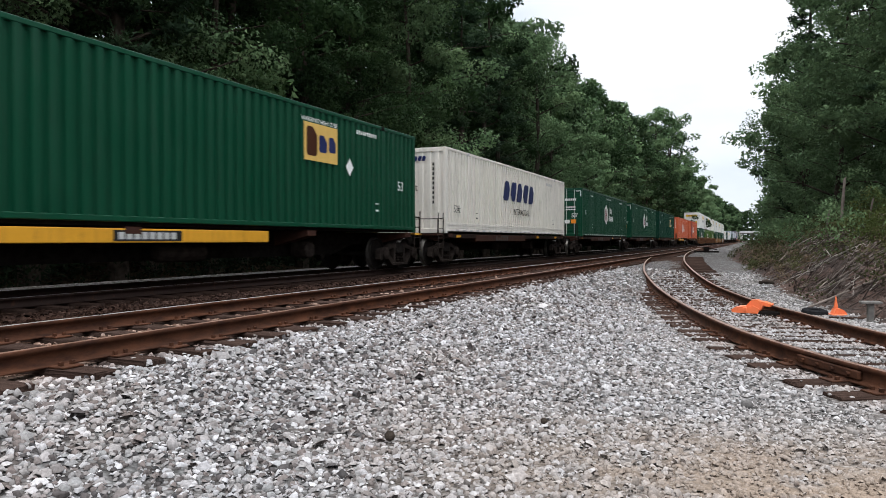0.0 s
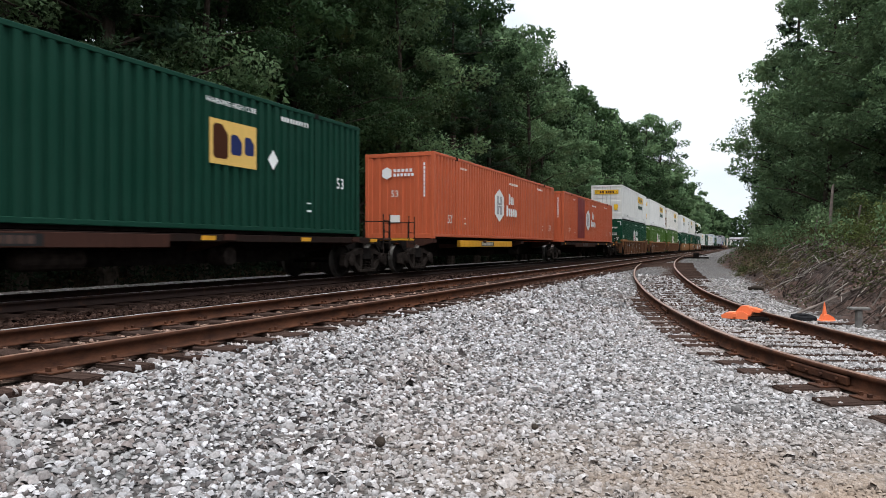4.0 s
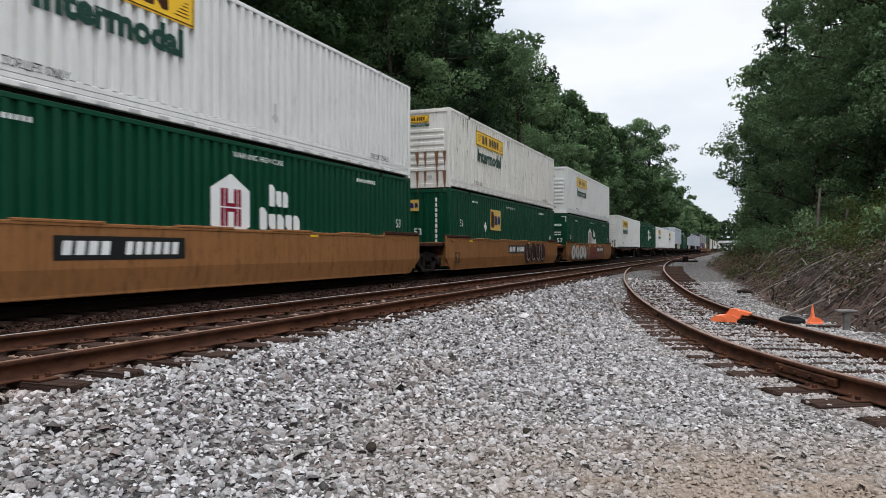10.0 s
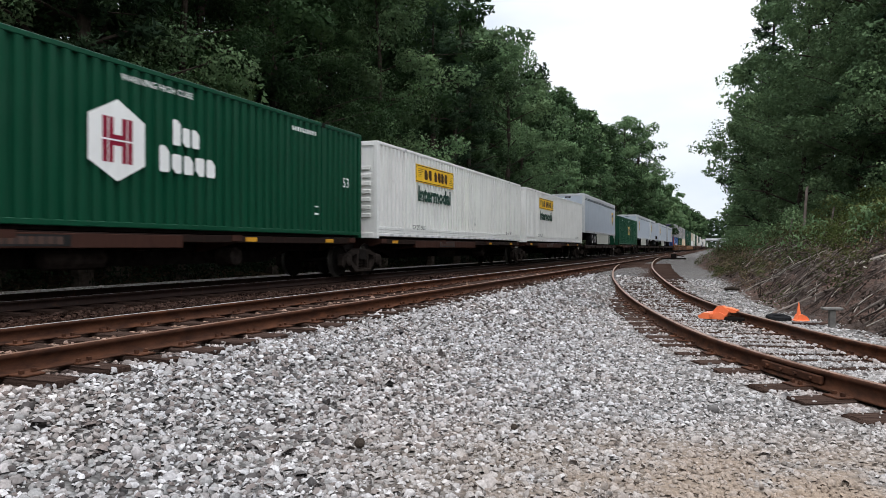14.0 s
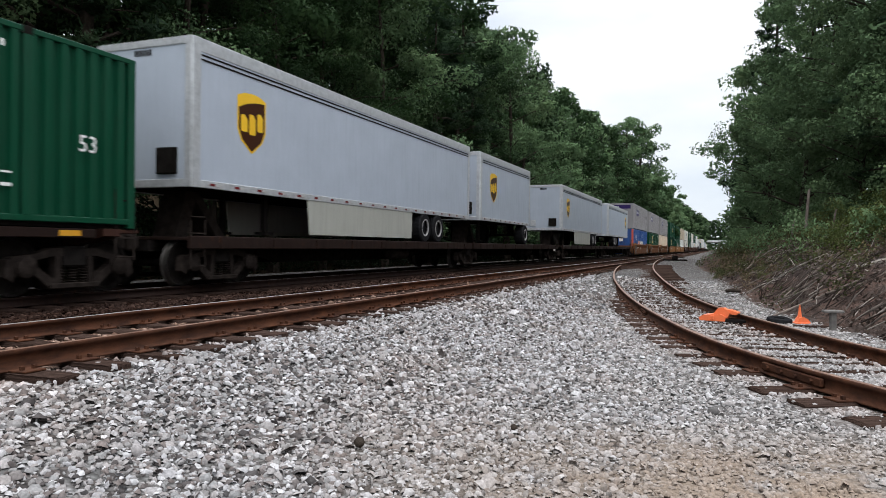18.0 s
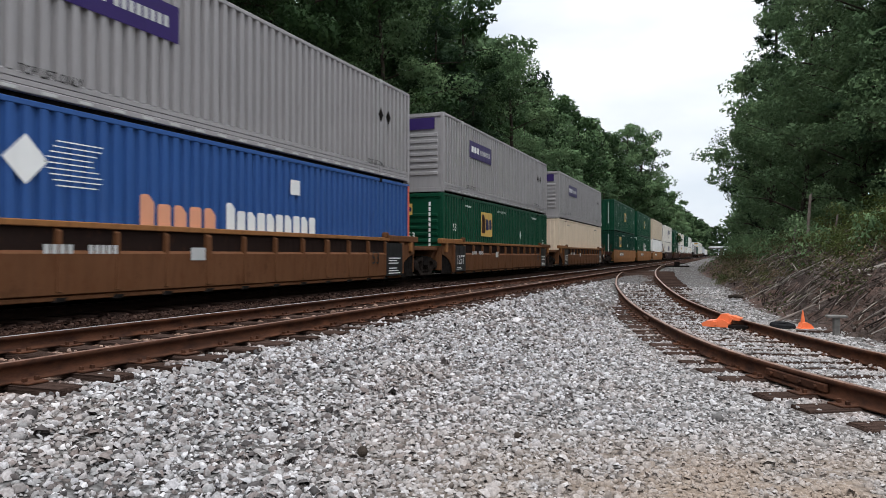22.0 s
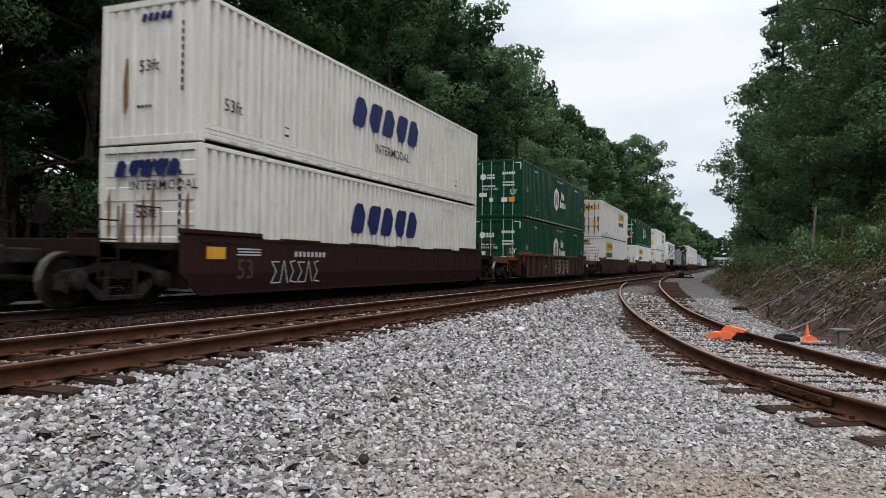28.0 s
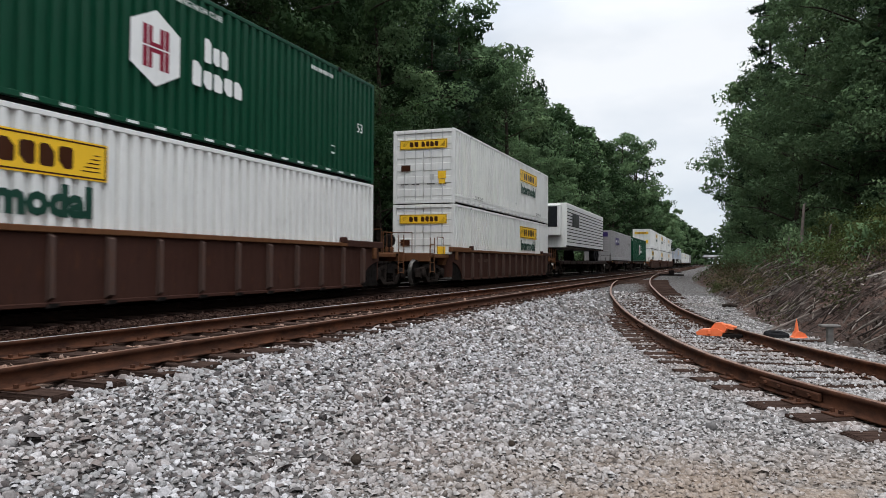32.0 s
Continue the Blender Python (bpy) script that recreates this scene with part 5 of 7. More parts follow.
def m_banner(lead, worn=False):
    """lead: the panel sits near the rear (+1) or near the front (-1) of the box."""
    def f(t, s, x):
        a = 1.65 if lead * s > 0 else -5.25
        if lead < 0:
            a = -5.25 if s > 0 else 1.65
        banner_panel(t, s, x, a, a + 3.58, 1.92, 2.53)
        word("Intermodal", .47, D_GREEN, t, s, x, a + .2, 1.33, 1.06, 0.07)
        word("TOP LIFT ONLY", .15, D_BLACK, t, s, x, -5.5 if lead < 0 else 5.1, .33, .75)
        word("TOP LIFT ONLY", .15, D_BLACK, t, s, x, 5.4 if lead < 0 else -5.6, .33, .75)
        shapes("diamond_plate", [[(.9, .55), (1.02, .68), (.9, .81), (.78, .68)], rect(.86, .94, .8, 1.0)], D_GREY, t, s, x, "small placard holder")
        if worn:
            r = random.Random(4)
            runs = []
            for k in range(26):
                a_, z_, d_ = r.uniform(-7.6, 7.6), r.choice((2.74, 2.74, 1.6, .9)) - r.uniform(0, .2), r.uniform(.15, .75)
                runs.append([(a_ - .02, z_), (a_ + .03, z_), (a_ + .012, z_ - d_ * .6), (a_ + .002, z_ - d_)])
            shapes("rust_streak", runs, RUN, t, s, x + .001, "thin brown rust streaks")
            runs = [[(c_ - .05 - r.uniform(0, .06), z_), (c_ + .05, z_ + .04), (c_ + .04, z_ - r.uniform(.2, .5)), (c_ - .01, z_ - r.uniform(.5, .9))] for c_ in (-1.12, -.8, -.33, .02, .33, .8, 1.1) for z_ in ((.85, 1.55, 2.6) if lead > 0 else (.6, 1.3))]
            shapes("rust_stain", runs, RUN, t, 0, L - .001, "brown rust stains round the rods")
        if s > 0:
            if lead > 0:
                banner_panel(t, 0, L + .004, -1.0, 1.0, 2.14, 2.50)
                shapes("placard", [rect(.62, .95, .95, 1.25), rect(.65, .92, .76, .92)], D_GOLD, t, 0, L + .002, "yellow warning placard")
                shapes("placard", [rect(-.95, -.55, 1.28, 1.52)], D_BROWN, t, 0, L + .002)
                shapes("placard", [rect(.28, .46, .92, 1.14)], D_GREY, t, 0, L + .002)
            else:
                banner_panel(t, 0, L + .004, -.42, .48, 2.42, 2.68)
                word("Intermodal", .11, D_GREEN, t, 0, L + .004, -.36, 2.27, 1.25)
                shapes("placard", [[(-.72, .95), (-.55, 1.12), (-.72, 1.29), (-.89, 1.12)], rect(.42, .60, .34, .46)], D_GREY, t, 0, L + .001, "small placard")
    return f


def square_square(t, s, x, a, b, w, h, mat=None):
    shapes("yellow_square", [rect(a, a + w, b, b + h)], mat or D_TAN, t, s, x, "yellow square emblem panel")
    o = x + (s * .003 if s else -.003)
    shapes("emblem_dark", rounds(a + .07 * w, a + .45 * w, b + .13 * h, b + .90 * h, 1, lead=1.0), D_BROWN, t, s, o)
    shapes("emblem_blue", rounds(a + .43 * w, a + .73 * w, b + .26 * h, b + .72 * h, 1, lead=1.0) + rounds(a + .73 * w, a + 1.0 * w, b + .30 * h, b + .72 * h, 1, lead=1.0), D_NAVY, t, s, o)


def m_square(a, b=1.12, w=1.42, h=.88, gap=None):
    def f(t, s, x):
        square_square(t, s, x, a, b, w, h)
        word("WARNING HIGH CUBE", .105, D_WHITE, t, s, x, a + (2.2 if a < -2 else -.1), 2.52, 1.0)
        word("53", .27, D_WHITE, t, s, x, -7.1, 1.55)
        word("53", .27, D_WHITE, t, s, x, 6.9, 1.2)
        d = a + (gap if gap is not None else 2.0 if a > -2 else 6.2)
        shapes("diamond", [[(d, 1.4), (d + .18, 1.62), (d, 1.84), (d - .18, 1.62)]], D_WHITE, t, s, x, "white diamond placard")
        common(t, s, x, D_WHITE)
        if s > 0:
            square_square(t, 0, L - .002, -.55, 2.10, .62, .42)
            shapes("end_diamond", [[(-.82, 1.62), (-.6, 1.84), (-.38, 1.62), (-.6, 1.40)]], D_WHITE, t, 0, L - .002, "white diamond placard")
            word("53", .25, D_WHITE, t, 0, L - .002, -.15, 1.22)
            shapes("end_number", [rect(.72, .80, .72 + k * .19, .86 + k * .19) for k in range(10)], D_WHITE, t, 0, L - .002)
            shapes("end_plate", [rect(-.25, .15, .42, .66)], D_WHITE, t, 0, L - .002, "white data plate")
    return f


def m_violet(t, s, x):
    shapes("purple_panel", [rect(-5.25, -2.38, 1.62, 2.30)], D_PURPLE, t, s, x, "purple name panel")
    shapes("panel_name", bars(-5.0, -4.0, 1.86, 2.10, 3, .22), D_WHITE, t, s, x + s * .003)
    shapes("panel_name", bars(-3.9, -2.6, 1.86, 2.06, 8, .3), D_GREY, t, s, x + s * .003)
    word("TOP LIFT ONLY", .15, D_BLACK, t, s, x, -5.6, .33, .75)
    word("TOP LIFT ONLY", .15, D_BLACK, t, s, x, 5.2, .33, .75)
    shapes("diamond_plate", [[(6.0, 1.62), (6.16, 1.85), (6.0, 2.08), (5.84, 1.85)], [(6.5, 1.62), (6.66, 1.85), (6.5, 2.08), (6.34, 1.85)]], STEEL, t, s, x)
    if s > 0:
        shapes("purple_panel", [rect(-.95, .95, 2.30, 2.72)], D_PURPLE, t, 0, L - .002, "purple name panel")
        shapes("panel_name", bars(-.85, -.35, 2.42, 2.60, 3, .25), D_WHITE, t, 0, L - .005)


def m_blueline(t, s, x):
    shapes("diamond", [[(-5.85, 2.03), (-5.48, 1.66), (-5.11, 2.03), (-5.48, 2.40)]], D_WHITE, t, s, x, "white diamond emblem")
    shapes("speed_mark", [rect(-5.2 + abs(k - 4) * .06, -4.2 + .1 * math.sin(k), 1.68 + k * .085, 1.70 + k * .085) for k in range(9)], D_WHITE, t, s, x)
    shapes("name_block", rounds(-3.3, -1.25, 1.02, 1.70, 5, lead=.78), D_PEACH, t, s, x, "peach block lettering")
    shapes("name_block", rounds(-1.0, 2.45, 1.02, 1.70, 10, lead=.78), D_WHITE, t, s, x, "white block lettering")
    shapes("plate", [rect(1.3, 1.7, 2.05, 2.4)], D_WHITE, t, s, x)
    shapes("coral_edge", [rect(-8.06, -7.92, .05, 2.85), rect(7.92, 8.06, .05, 2.85)], CORAL, t, s, x, "coral corner posts")
    if s > 0:
        shapes("coral_edge", [rect(-1.29, -1.12, .05, 2.85), rect(1.08, 1.29, .05, 2.85)], CORAL, t, 0, L - .002)
        word("53", .3, D_WHITE, t, 0, L - .003, -.2, 1.95)
        shapes("plate", [rect(-.28, .12, 1.45, 1.8)], D_WHITE, t, 0, L - .003)


def m_plain(mat):
    def f(t, s, x):
        common(t, s, x, mat)
    return f


def m_orange(patch):
    def f(t, s, x):
        hex_mark(t, s, x, -1.24, 1.46, red=False)
        shapes("number_mark", bars(.1, 1.4, 2.42, 2.52, 12, .3), D_WHITE, t, s, x)
        if patch:
            shapes("repair_patch", [rect(-4.44, -2.34, .26, 2.76)], MAROON, t, s, x - s * .002, "dark maroon repainted patch")
        word("53'", .3, D_WHITE, t, s, x, -6.9, .55)
        word("53'", .3, D_WHITE, t, s, x, 6.9, .55)
        common(t, s, x, D_WHITE)
        if s > 0:
            shapes("end_emblem", [hexagon(-.45, 2.22, .36, .42)], D_WHITE, t, 0, L - .002, "small white hexagon emblem")
            shapes("end_mark", bars(-.2, .55, 2.25, 2.35, 5, .3) + bars(-.2, .6, 2.1, 2.2, 6, .3) + [rect(.92, .98, 1.4 + k * .13, 1.5 + k * .13) for k in range(9)], D_WHITE, t, 0, L - .002)
            word("53", .22, D_WHITE, t, 0, L - .002, -.3, 1.42)
            shapes("end_plate", [rect(-.35, .05, .55, .80)], D_WHITE, t, 0, L - .002)
    return f


BOX = {
    "slant": lambda: container("slant", IVORY, "wave", m_slant, "white corrugated container with dark blue block lettering"),
    "slant_low": lambda: container("slant_low", IVORY, "doors", m_slant_low, "white corrugated container with rust-streaked doors"),
    "hex": lambda: container("hex_green", GREEN, "doors", m_hex(), "dark green container with a white hexagon emblem"),
    "hex_dash": lambda: container("hex_green_dash", GREEN, "doors", m_hex(), "dark green container with white dashes along its sill"),
    "hex_front": lambda: container("hex_front", GREEN, "front", m_hex(), "dark green container with a ribbed front end"),
    "lime": lambda: container("hex_lime", LIME, "front", m_hex(), "leaf-green container with a white hexagon emblem"),
    "orange": lambda: container("hex_orange", ORANGE, "wave", m_orange(False), "orange-red container with a white hexagon emblem"),
    "patched": lambda: container("hex_patched", ORANGE, "wave", m_orange(True), "orange-red container with a dark maroon patch"),
    "square": lambda: container("square_green", GREEN, "wave", m_square(-.93), "dark green container with a yellow square emblem"),
    "square_mid": lambda: container("square_mid", GREEN, "wave", m_square(-3.45, 1.5, gap=-.65), "dark green container with a yellow emblem and a white diamond"),
    "square_rear": lambda: container("square_rear", GREEN, "wave", m_square(2.26, 1.62), "green corrugated container with a yellow emblem towards one end"),
    "square_doors": lambda: container("square_doors", GREEN, "doors", m_square(-.93), "dark green container with doors and a yellow square emblem"),
    "square_dull": lambda: container("square_dull", DEEP, "doors", m_square(2.3, 1.35), "dull dark green container with a pale emblem"),
    "square_low": lambda: container("square_low", DEEP, "doors", m_square(-4.63, 1.42, 1.48, 1.0), "dull green container with a large yellow emblem"),
    "square_low2": lambda: container("square_low2", GREEN, "front", m_square(-3.78, 1.42, 1.52, 1.02), "green container with a large yellow square emblem"),
    "banner": lambda: container("banner_front", WHITE, "front", m_banner(-1), "white container with a yellow panel and green lettering"),
    "banner_worn": lambda: container("banner_front_worn", WORN, "front", m_banner(-1, True), "rust-streaked white container with a yellow panel"),
    "banner_doors": lambda: container("banner_doors", WHITE, "doors", m_banner(1), "white container with doors and yellow panels"),
    "banner_doors_worn": lambda: container("banner_doors_worn", WORN, "doors", m_banner(1, True), "rust-streaked white container with doors and yellow panels"),
    "violet": lambda: container("violet", GREY, "front", m_violet, "grey corrugated container with a purple panel"),
    "blueline": lambda: container("blueline", BLUE, "wave", m_blueline, "blue container with coral corner posts and white lettering"),
    "cream": lambda: container("cream", CREAM, "wave", m_plain(D_BLACK), "plain cream corrugated container"),
    "beige": lambda: container("beige", BEIGE, "wave", m_plain(D_BLACK), "weathered beige corrugated container"),
    "white_post": lambda: container("white_post", WHITE, "doors", m_plain(D_BLACK), "smooth white container with upright posts", True),
}


# ---- running gear ----
def wheelset_mesh():
    g = Geo()
    r = 0.457
    for s in (1, -1):
        g.lathe((0, 0, 0), [(s * .70, .10), (s * .705, r * .62), (s * .69, r + .026), (s * .715, r + .026), (s * .725, r), (s * .82, r - .008), (s * .825, r - .06), (s * .79, r * .8), (s * .785, r * .4), (s * .84, .13), (s * .86, .11), (s * .86, .05)], 0, 18)
    g.lathe((0, 0, 0), [(-.86, .075), (.86, .075)], 0, 12)
    me = g.mesh("wheelset", (STEEL, TREAD))
    for p in me.polygons:
        p.material_index = int(all(math.hypot(me.vertices[i].co.y, me.vertices[i].co.z) > .44 for i in p.vertices))
    return me


WHEELS = wheelset_mesh()


def side_frame_mesh():
    """A cast three-piece side frame, drawn in y and z."""
    g = Geo()
    a, b = .92, 1.08
    g.prism([(-1.10, .52), (-.70, .56), (-.42, .62), (.42, .62), (.70, .56), (1.10, .52), (1.10, .61), (.70, .66), (.42, .75), (-.42, .75), (-.70, .66), (-1.10, .61)], 0, a, b)
    for d in (-1, 1):
        g.prism([(d * .68, .60), (d * 1.18, .58), (d * 1.20, .32), (d * 1.08, .24), (d * 1.02, .36), (d * .74, .36), (d * .70, .44)], 0, a, b)
        g.prism([(d * .74, .50), (d * .76, .38), (d * .46, .13), (d * .32, .15), (d * .34, .24)], 0, a, b)
        g.box(a, b, d * .30 - .05, d * .30 + .05, .20, .66)
    g.box(a, b + .03, -.46, .46, .11, .20, .015)
    for y in (-.875, .875):
        g.lathe((0, y, .457), [(1.06, .17), (1.13, .16), (1.16, .10), (1.17, .04)], 0, 12)
    g.tube([(1.06, -.36, .16), (1.06, -.30, .66)], .03, 6).tube([(1.06, .36, .16), (1.06, .30, .66)], .03, 6)
    return g


SF = side_frame_mesh()
SF_MESH = SF.mesh("side_frame", CAST)
SF2 = Geo().add([(-x, y, z) for x, y, z in SF.v], SF.f).mesh("side_frame", CAST)
SPRING = Geo()
for k_ in range(3):
    for q_ in range(6):
        SPRING.lathe((1.0, -.22 + .22 * k_, .20), [(.045 * q_, .055), (.045 * q_ + .022, .085), (.045 * q_ + .034, .055)], 2, 6)
SPRING_MESH = SPRING.mesh("spring_nest", CAST)
BOLSTER = Geo().box(-1.1, 1.1, -.22, .22, .45, .78, .03).box(-.35, .35, -.3, .3, .74, .90, .03).mesh("bolster", STEEL)
WHEELSETS = []


def bogie(parent, y):
    """A two-axle truck, on the rail at z = 0 of its car."""
    b = part("bogie", BOLSTER, None, parent, "greasy cast-steel two-axle truck", pose(0, y, 0))
    part("side_frame", SF_MESH, None, b)
    part("side_frame", SF2, None, b)
    tagged(part("spring_nest", SPRING_MESH, None, b), kind="stuff")
    for d in (-.875, .875):
        w = part("wheelset", WHEELS, None, b, "black steel wheels on an axle", pose(0, d, .457))
        WHEELSETS.append(w)
    return b


def ladder(parent, y, s=1, mat=None, z0=.55, z1=1.75):
    g = Geo()
    x = s * 1.25
    for yy in (-.2, .2):
        g.tube([(x, y + yy, z0), (x, y + yy, z1)], .018, 5)
    for k in range(4):
        g.tube([(x, y - .2, z0 + .05 + k * .32), (x, y + .2, z0 + .05 + k * .32)], .014, 5)
    part("ladder", g, mat or CAST, parent, "small steel ladder")


def coupler(parent, y, d):
    part("coupler", Geo().box(-.12, .12, min(y, y + d * .9), max(y, y + d * .9), .72, .98, .03).box(-.2, .2, min(y + d * .8, y + d * 1.05), max(y + d * .8, y + d * 1.05), .68, 1.02, .04), CAST, parent)


def spine(key, u0, u1, sill=None, share=(False, False)):
    """A skeleton platform for one box: a deep spine, bolsters at the ends and part-length side sills."""
    t = thing("spine_car", "skeleton railcar with a deep black spine under the box", "railcar", "railcars of the train")
    n = (u1 - u0) / 2
    part("spine_beam", Geo().box(-.33, .33, -n, n, .72, 1.06, .02), STEEL, t)
    part("belly", Geo().prism([(-n + 2.6, .72), (-n + 3.6, .46), (n - 3.6, .46), (n - 2.6, .72)], 0, -.28, .28), STEEL, t)
    top = SINGLE_Z - TRAIN_HEAD
    for y in (-7.6, -2.6, 2.6, 7.6):
        if abs(y) < n:
            part("cross_arm", Geo().prism([(-.33, .72), (-1.28, .95), (-1.28, top - .01), (1.28, top - .01), (1.28, .95), (.33, .72)], 1, y - .17, y + .17), STEEL if sill is None else OXIDE, t)
    if sill is not YELLOW:
        for s in (1, -1):
            part("edge_beam", Geo().box(s * 1.14, s * 1.26, -n + .9, n - .9, top - .17, top - .02, .012), DARK_STEEL, t, "dark beam under the box")
        shapes("reflector", [rect(-n + 1.6 + k * 3.3, -n + 2.0 + k * 3.3, top - .14, top - .05) for k in range(int((2 * n - 2.6) / 3.3) + 1)], YELLOW, t, 1, 1.263, "amber reflectors")
    if sill is not None:
        for s in (1, -1):
            part("side_sill", Geo().box(s * 1.12, s * 1.27, -5.2, 1.0, .80, 1.04, .012), sill, t, "side sill with worn paint")
            for k in range(4):
                part("outrigger", Geo().prism([(s * .3, .74), (s * 1.2, .80), (s * 1.2, .9), (s * .3, .9)], 1, -5.0 + k * 1.9, -4.9 + k * 1.9), OXIDE, t)
            shapes("number_mark", bars(-2.9, -1.6, .86, .98, 8, .25), D_GREY if sill is YELLOW else RIB_PAINT, t, s, s * 1.272, "white stencilled number bars")
            shapes("number_ground", [rect(-3.0, -1.5, .83, 1.01)], D_BLACK, t, s, s * 1.2705)
    for y, d, sh in ((-n, -1, share[0]), (n, 1, share[1])):
        if not sh:
            bogie(t, y - d * 1.15)
            coupler(t, y, d)
            part("end_platform", Geo().box(-1.25, 1.25, min(y, y - d * .5), max(y, y - d * .5), 1.0, 1.06, .01), sill or OXIDE, t)
            ladder(t, y - d * .3, 1)
            ladder(t, y - d * .3, -1)
            rail_g = Geo().tube([(1.22, y - d * .1, 1.05), (1.22, y - d * .1, 1.55), (.4, y - d * .1, 1.55), (.4, y - d * .1, 1.05)], .018, 5)
            part("grab_rail", rail_g, CAST, t)
        elif d > 0:
            bogie(t, y)
    part("brake_cylinder", Geo().lathe((-.0, 3.0, .62), [(.5, .16), (.52, .20), (.95, .20), (.97, .16)], 0, 14), CAST, t)
    part("air_reservoir", Geo().lathe((.72, -1.0, .62), [(-.6, .12), (-.55, .19), (.55, .19), (.6, .12)], 1, 14), CAST, t)
    return t


def flat(u0, u1, share=(False, False)):
    """A low deck that carries road trailers, with a hitch stand."""
    t = thing("flat_car", "rusty flat railcar with a low deck for trailers", "railcar", "railcars of the train")
    n = (u1 - u0) / 2
    part("deck", Geo().box(-1.28, 1.28, -n + .1, n - .1, .90, .97, .012), DARK_STEEL, t, "worn rust-brown deck plates")
    for s in (1, -1):
        part("side_sill", Geo().box(s * 1.2, s * 1.3, -n + .1, n - .1, .74, .99, .012), DARK_STEEL, t)
        for k in range(9):
            y = -n + 1 + k * (2 * n - 2) / 8
            part("stake_pocket", Geo().box(s * 1.295, s * 1.325, y - .05, y + .05, .75, .95), DARK_STEEL, t)
    part("spine_beam", Geo().prism([(-n, .9), (-n, .68), (-n + 3.0, .68), (-n + 4.2, .40), (n - 4.2, .40), (n - 3.0, .68), (n, .68), (n, .9)], 0, -.35, .35), STEEL, t)
    for y, d, sh in ((-n, -1, share[0]), (n, 1, share[1])):
        if not sh:
            bogie(t, y - d * 1.3)
            coupler(t, y, d)
            ladder(t, y - d * .35, 1, z0=.35, z1=1.3)
        elif d > 0:
            bogie(t, y)
    part("air_reservoir", Geo().lathe((.85, 2.0, .60), [(-.6, .12), (-.55, .19), (.55, .19), (.6, .12)], 1, 14), CAST, t)
    return t


WELL_TOP, WELL_LOW = 2.0 - TRAIN_HEAD, 0.78 - TRAIN_HEAD


def end_gear(t, y, d, body, steel, share, sh_bogie):
    """Platform, hand brake, ladders and couplers beyond the well."""
    n = y
    part("end_platform", Geo().box(-1.2, 1.2, min(n, n + d * 1.55), max(n, n + d * 1.55), .98, 1.10, .015), body, t)
    g = Geo().prism([(-1.2, 1.1), (1.2, 1.1), (1.05, .72), (-1.05, .72)], 1, min(n, n + d * .3), max(n, n + d * .3))
    part("end_bolster", g, body, t)
    if share:
        if sh_bogie:
            bogie(t, n + d * 1.58)
        part("drawbar", Geo().box(-.3, .3, min(n, n + d * 1.6), max(n, n + d * 1.6), .72, 1.0, .02), steel, t)
    else:
        bogie(t, n + d * 1.35)
        coupler(t, n + d * 2.0, d)
        part("end_sill", Geo().box(-1.25, 1.25, min(n + d * 1.95, n + d * 2.1), max(n + d * 1.95, n + d * 2.1), .85, 1.15, .015), body, t)
        part("walkway", Geo().box(-1.1, 1.1, min(n + d * 1.4, n + d * 2.0), max(n + d * 1.4, n + d * 2.0), 1.06, 1.10, .008), steel, t)
        ladder(t, n + d * 1.8, 1, body, .45, 1.7)
        ladder(t, n + d * 1.8, -1, body, .45, 1.7)
        part("grab_rail", Geo().tube([(1.2, n + d * .6, 1.1), (1.2, n + d * .6, 1.75), (1.2, n + d * 1.2, 1.75), (1.2, n + d * 1.2, 1.1)], .018, 5).tube([(.5, n + d * 1.9, 1.1), (.5, n + d * 1.9, 1.9), (-.5, n + d * 1.9, 1.9), (-.5, n + d * 1.9, 1.1)], .018, 5), body, t, "bent grab rail")
        w = Geo().lathe((-.55, n + d * 1.6, 1.62), [(-.01, .22), (.02, .25), (.05, .22)], 1, 14)
        w.box(-.57, -.53, n + d * 1.6 - .02, n + d * 1.6 + .02, 1.08, 1.62)
        part("brake_wheel", w, steel, t, "hand-brake wheel on a post")


BRACKET_MESH = Geo().prism([(-.09, -.015), (.09, -.015), (.13, .05), (-.05, .05)], 0, -.02, .07).mesh("foot_bracket", STEEL)
RIB = {s: Geo().prism([(-s * .01, WELL_LOW + .08), (s * .085, WELL_LOW + .14), (s * .085, WELL_TOP - .16), (-s * .01, WELL_TOP - .10)], 1, -.04, .04) for s in (1, -1)}


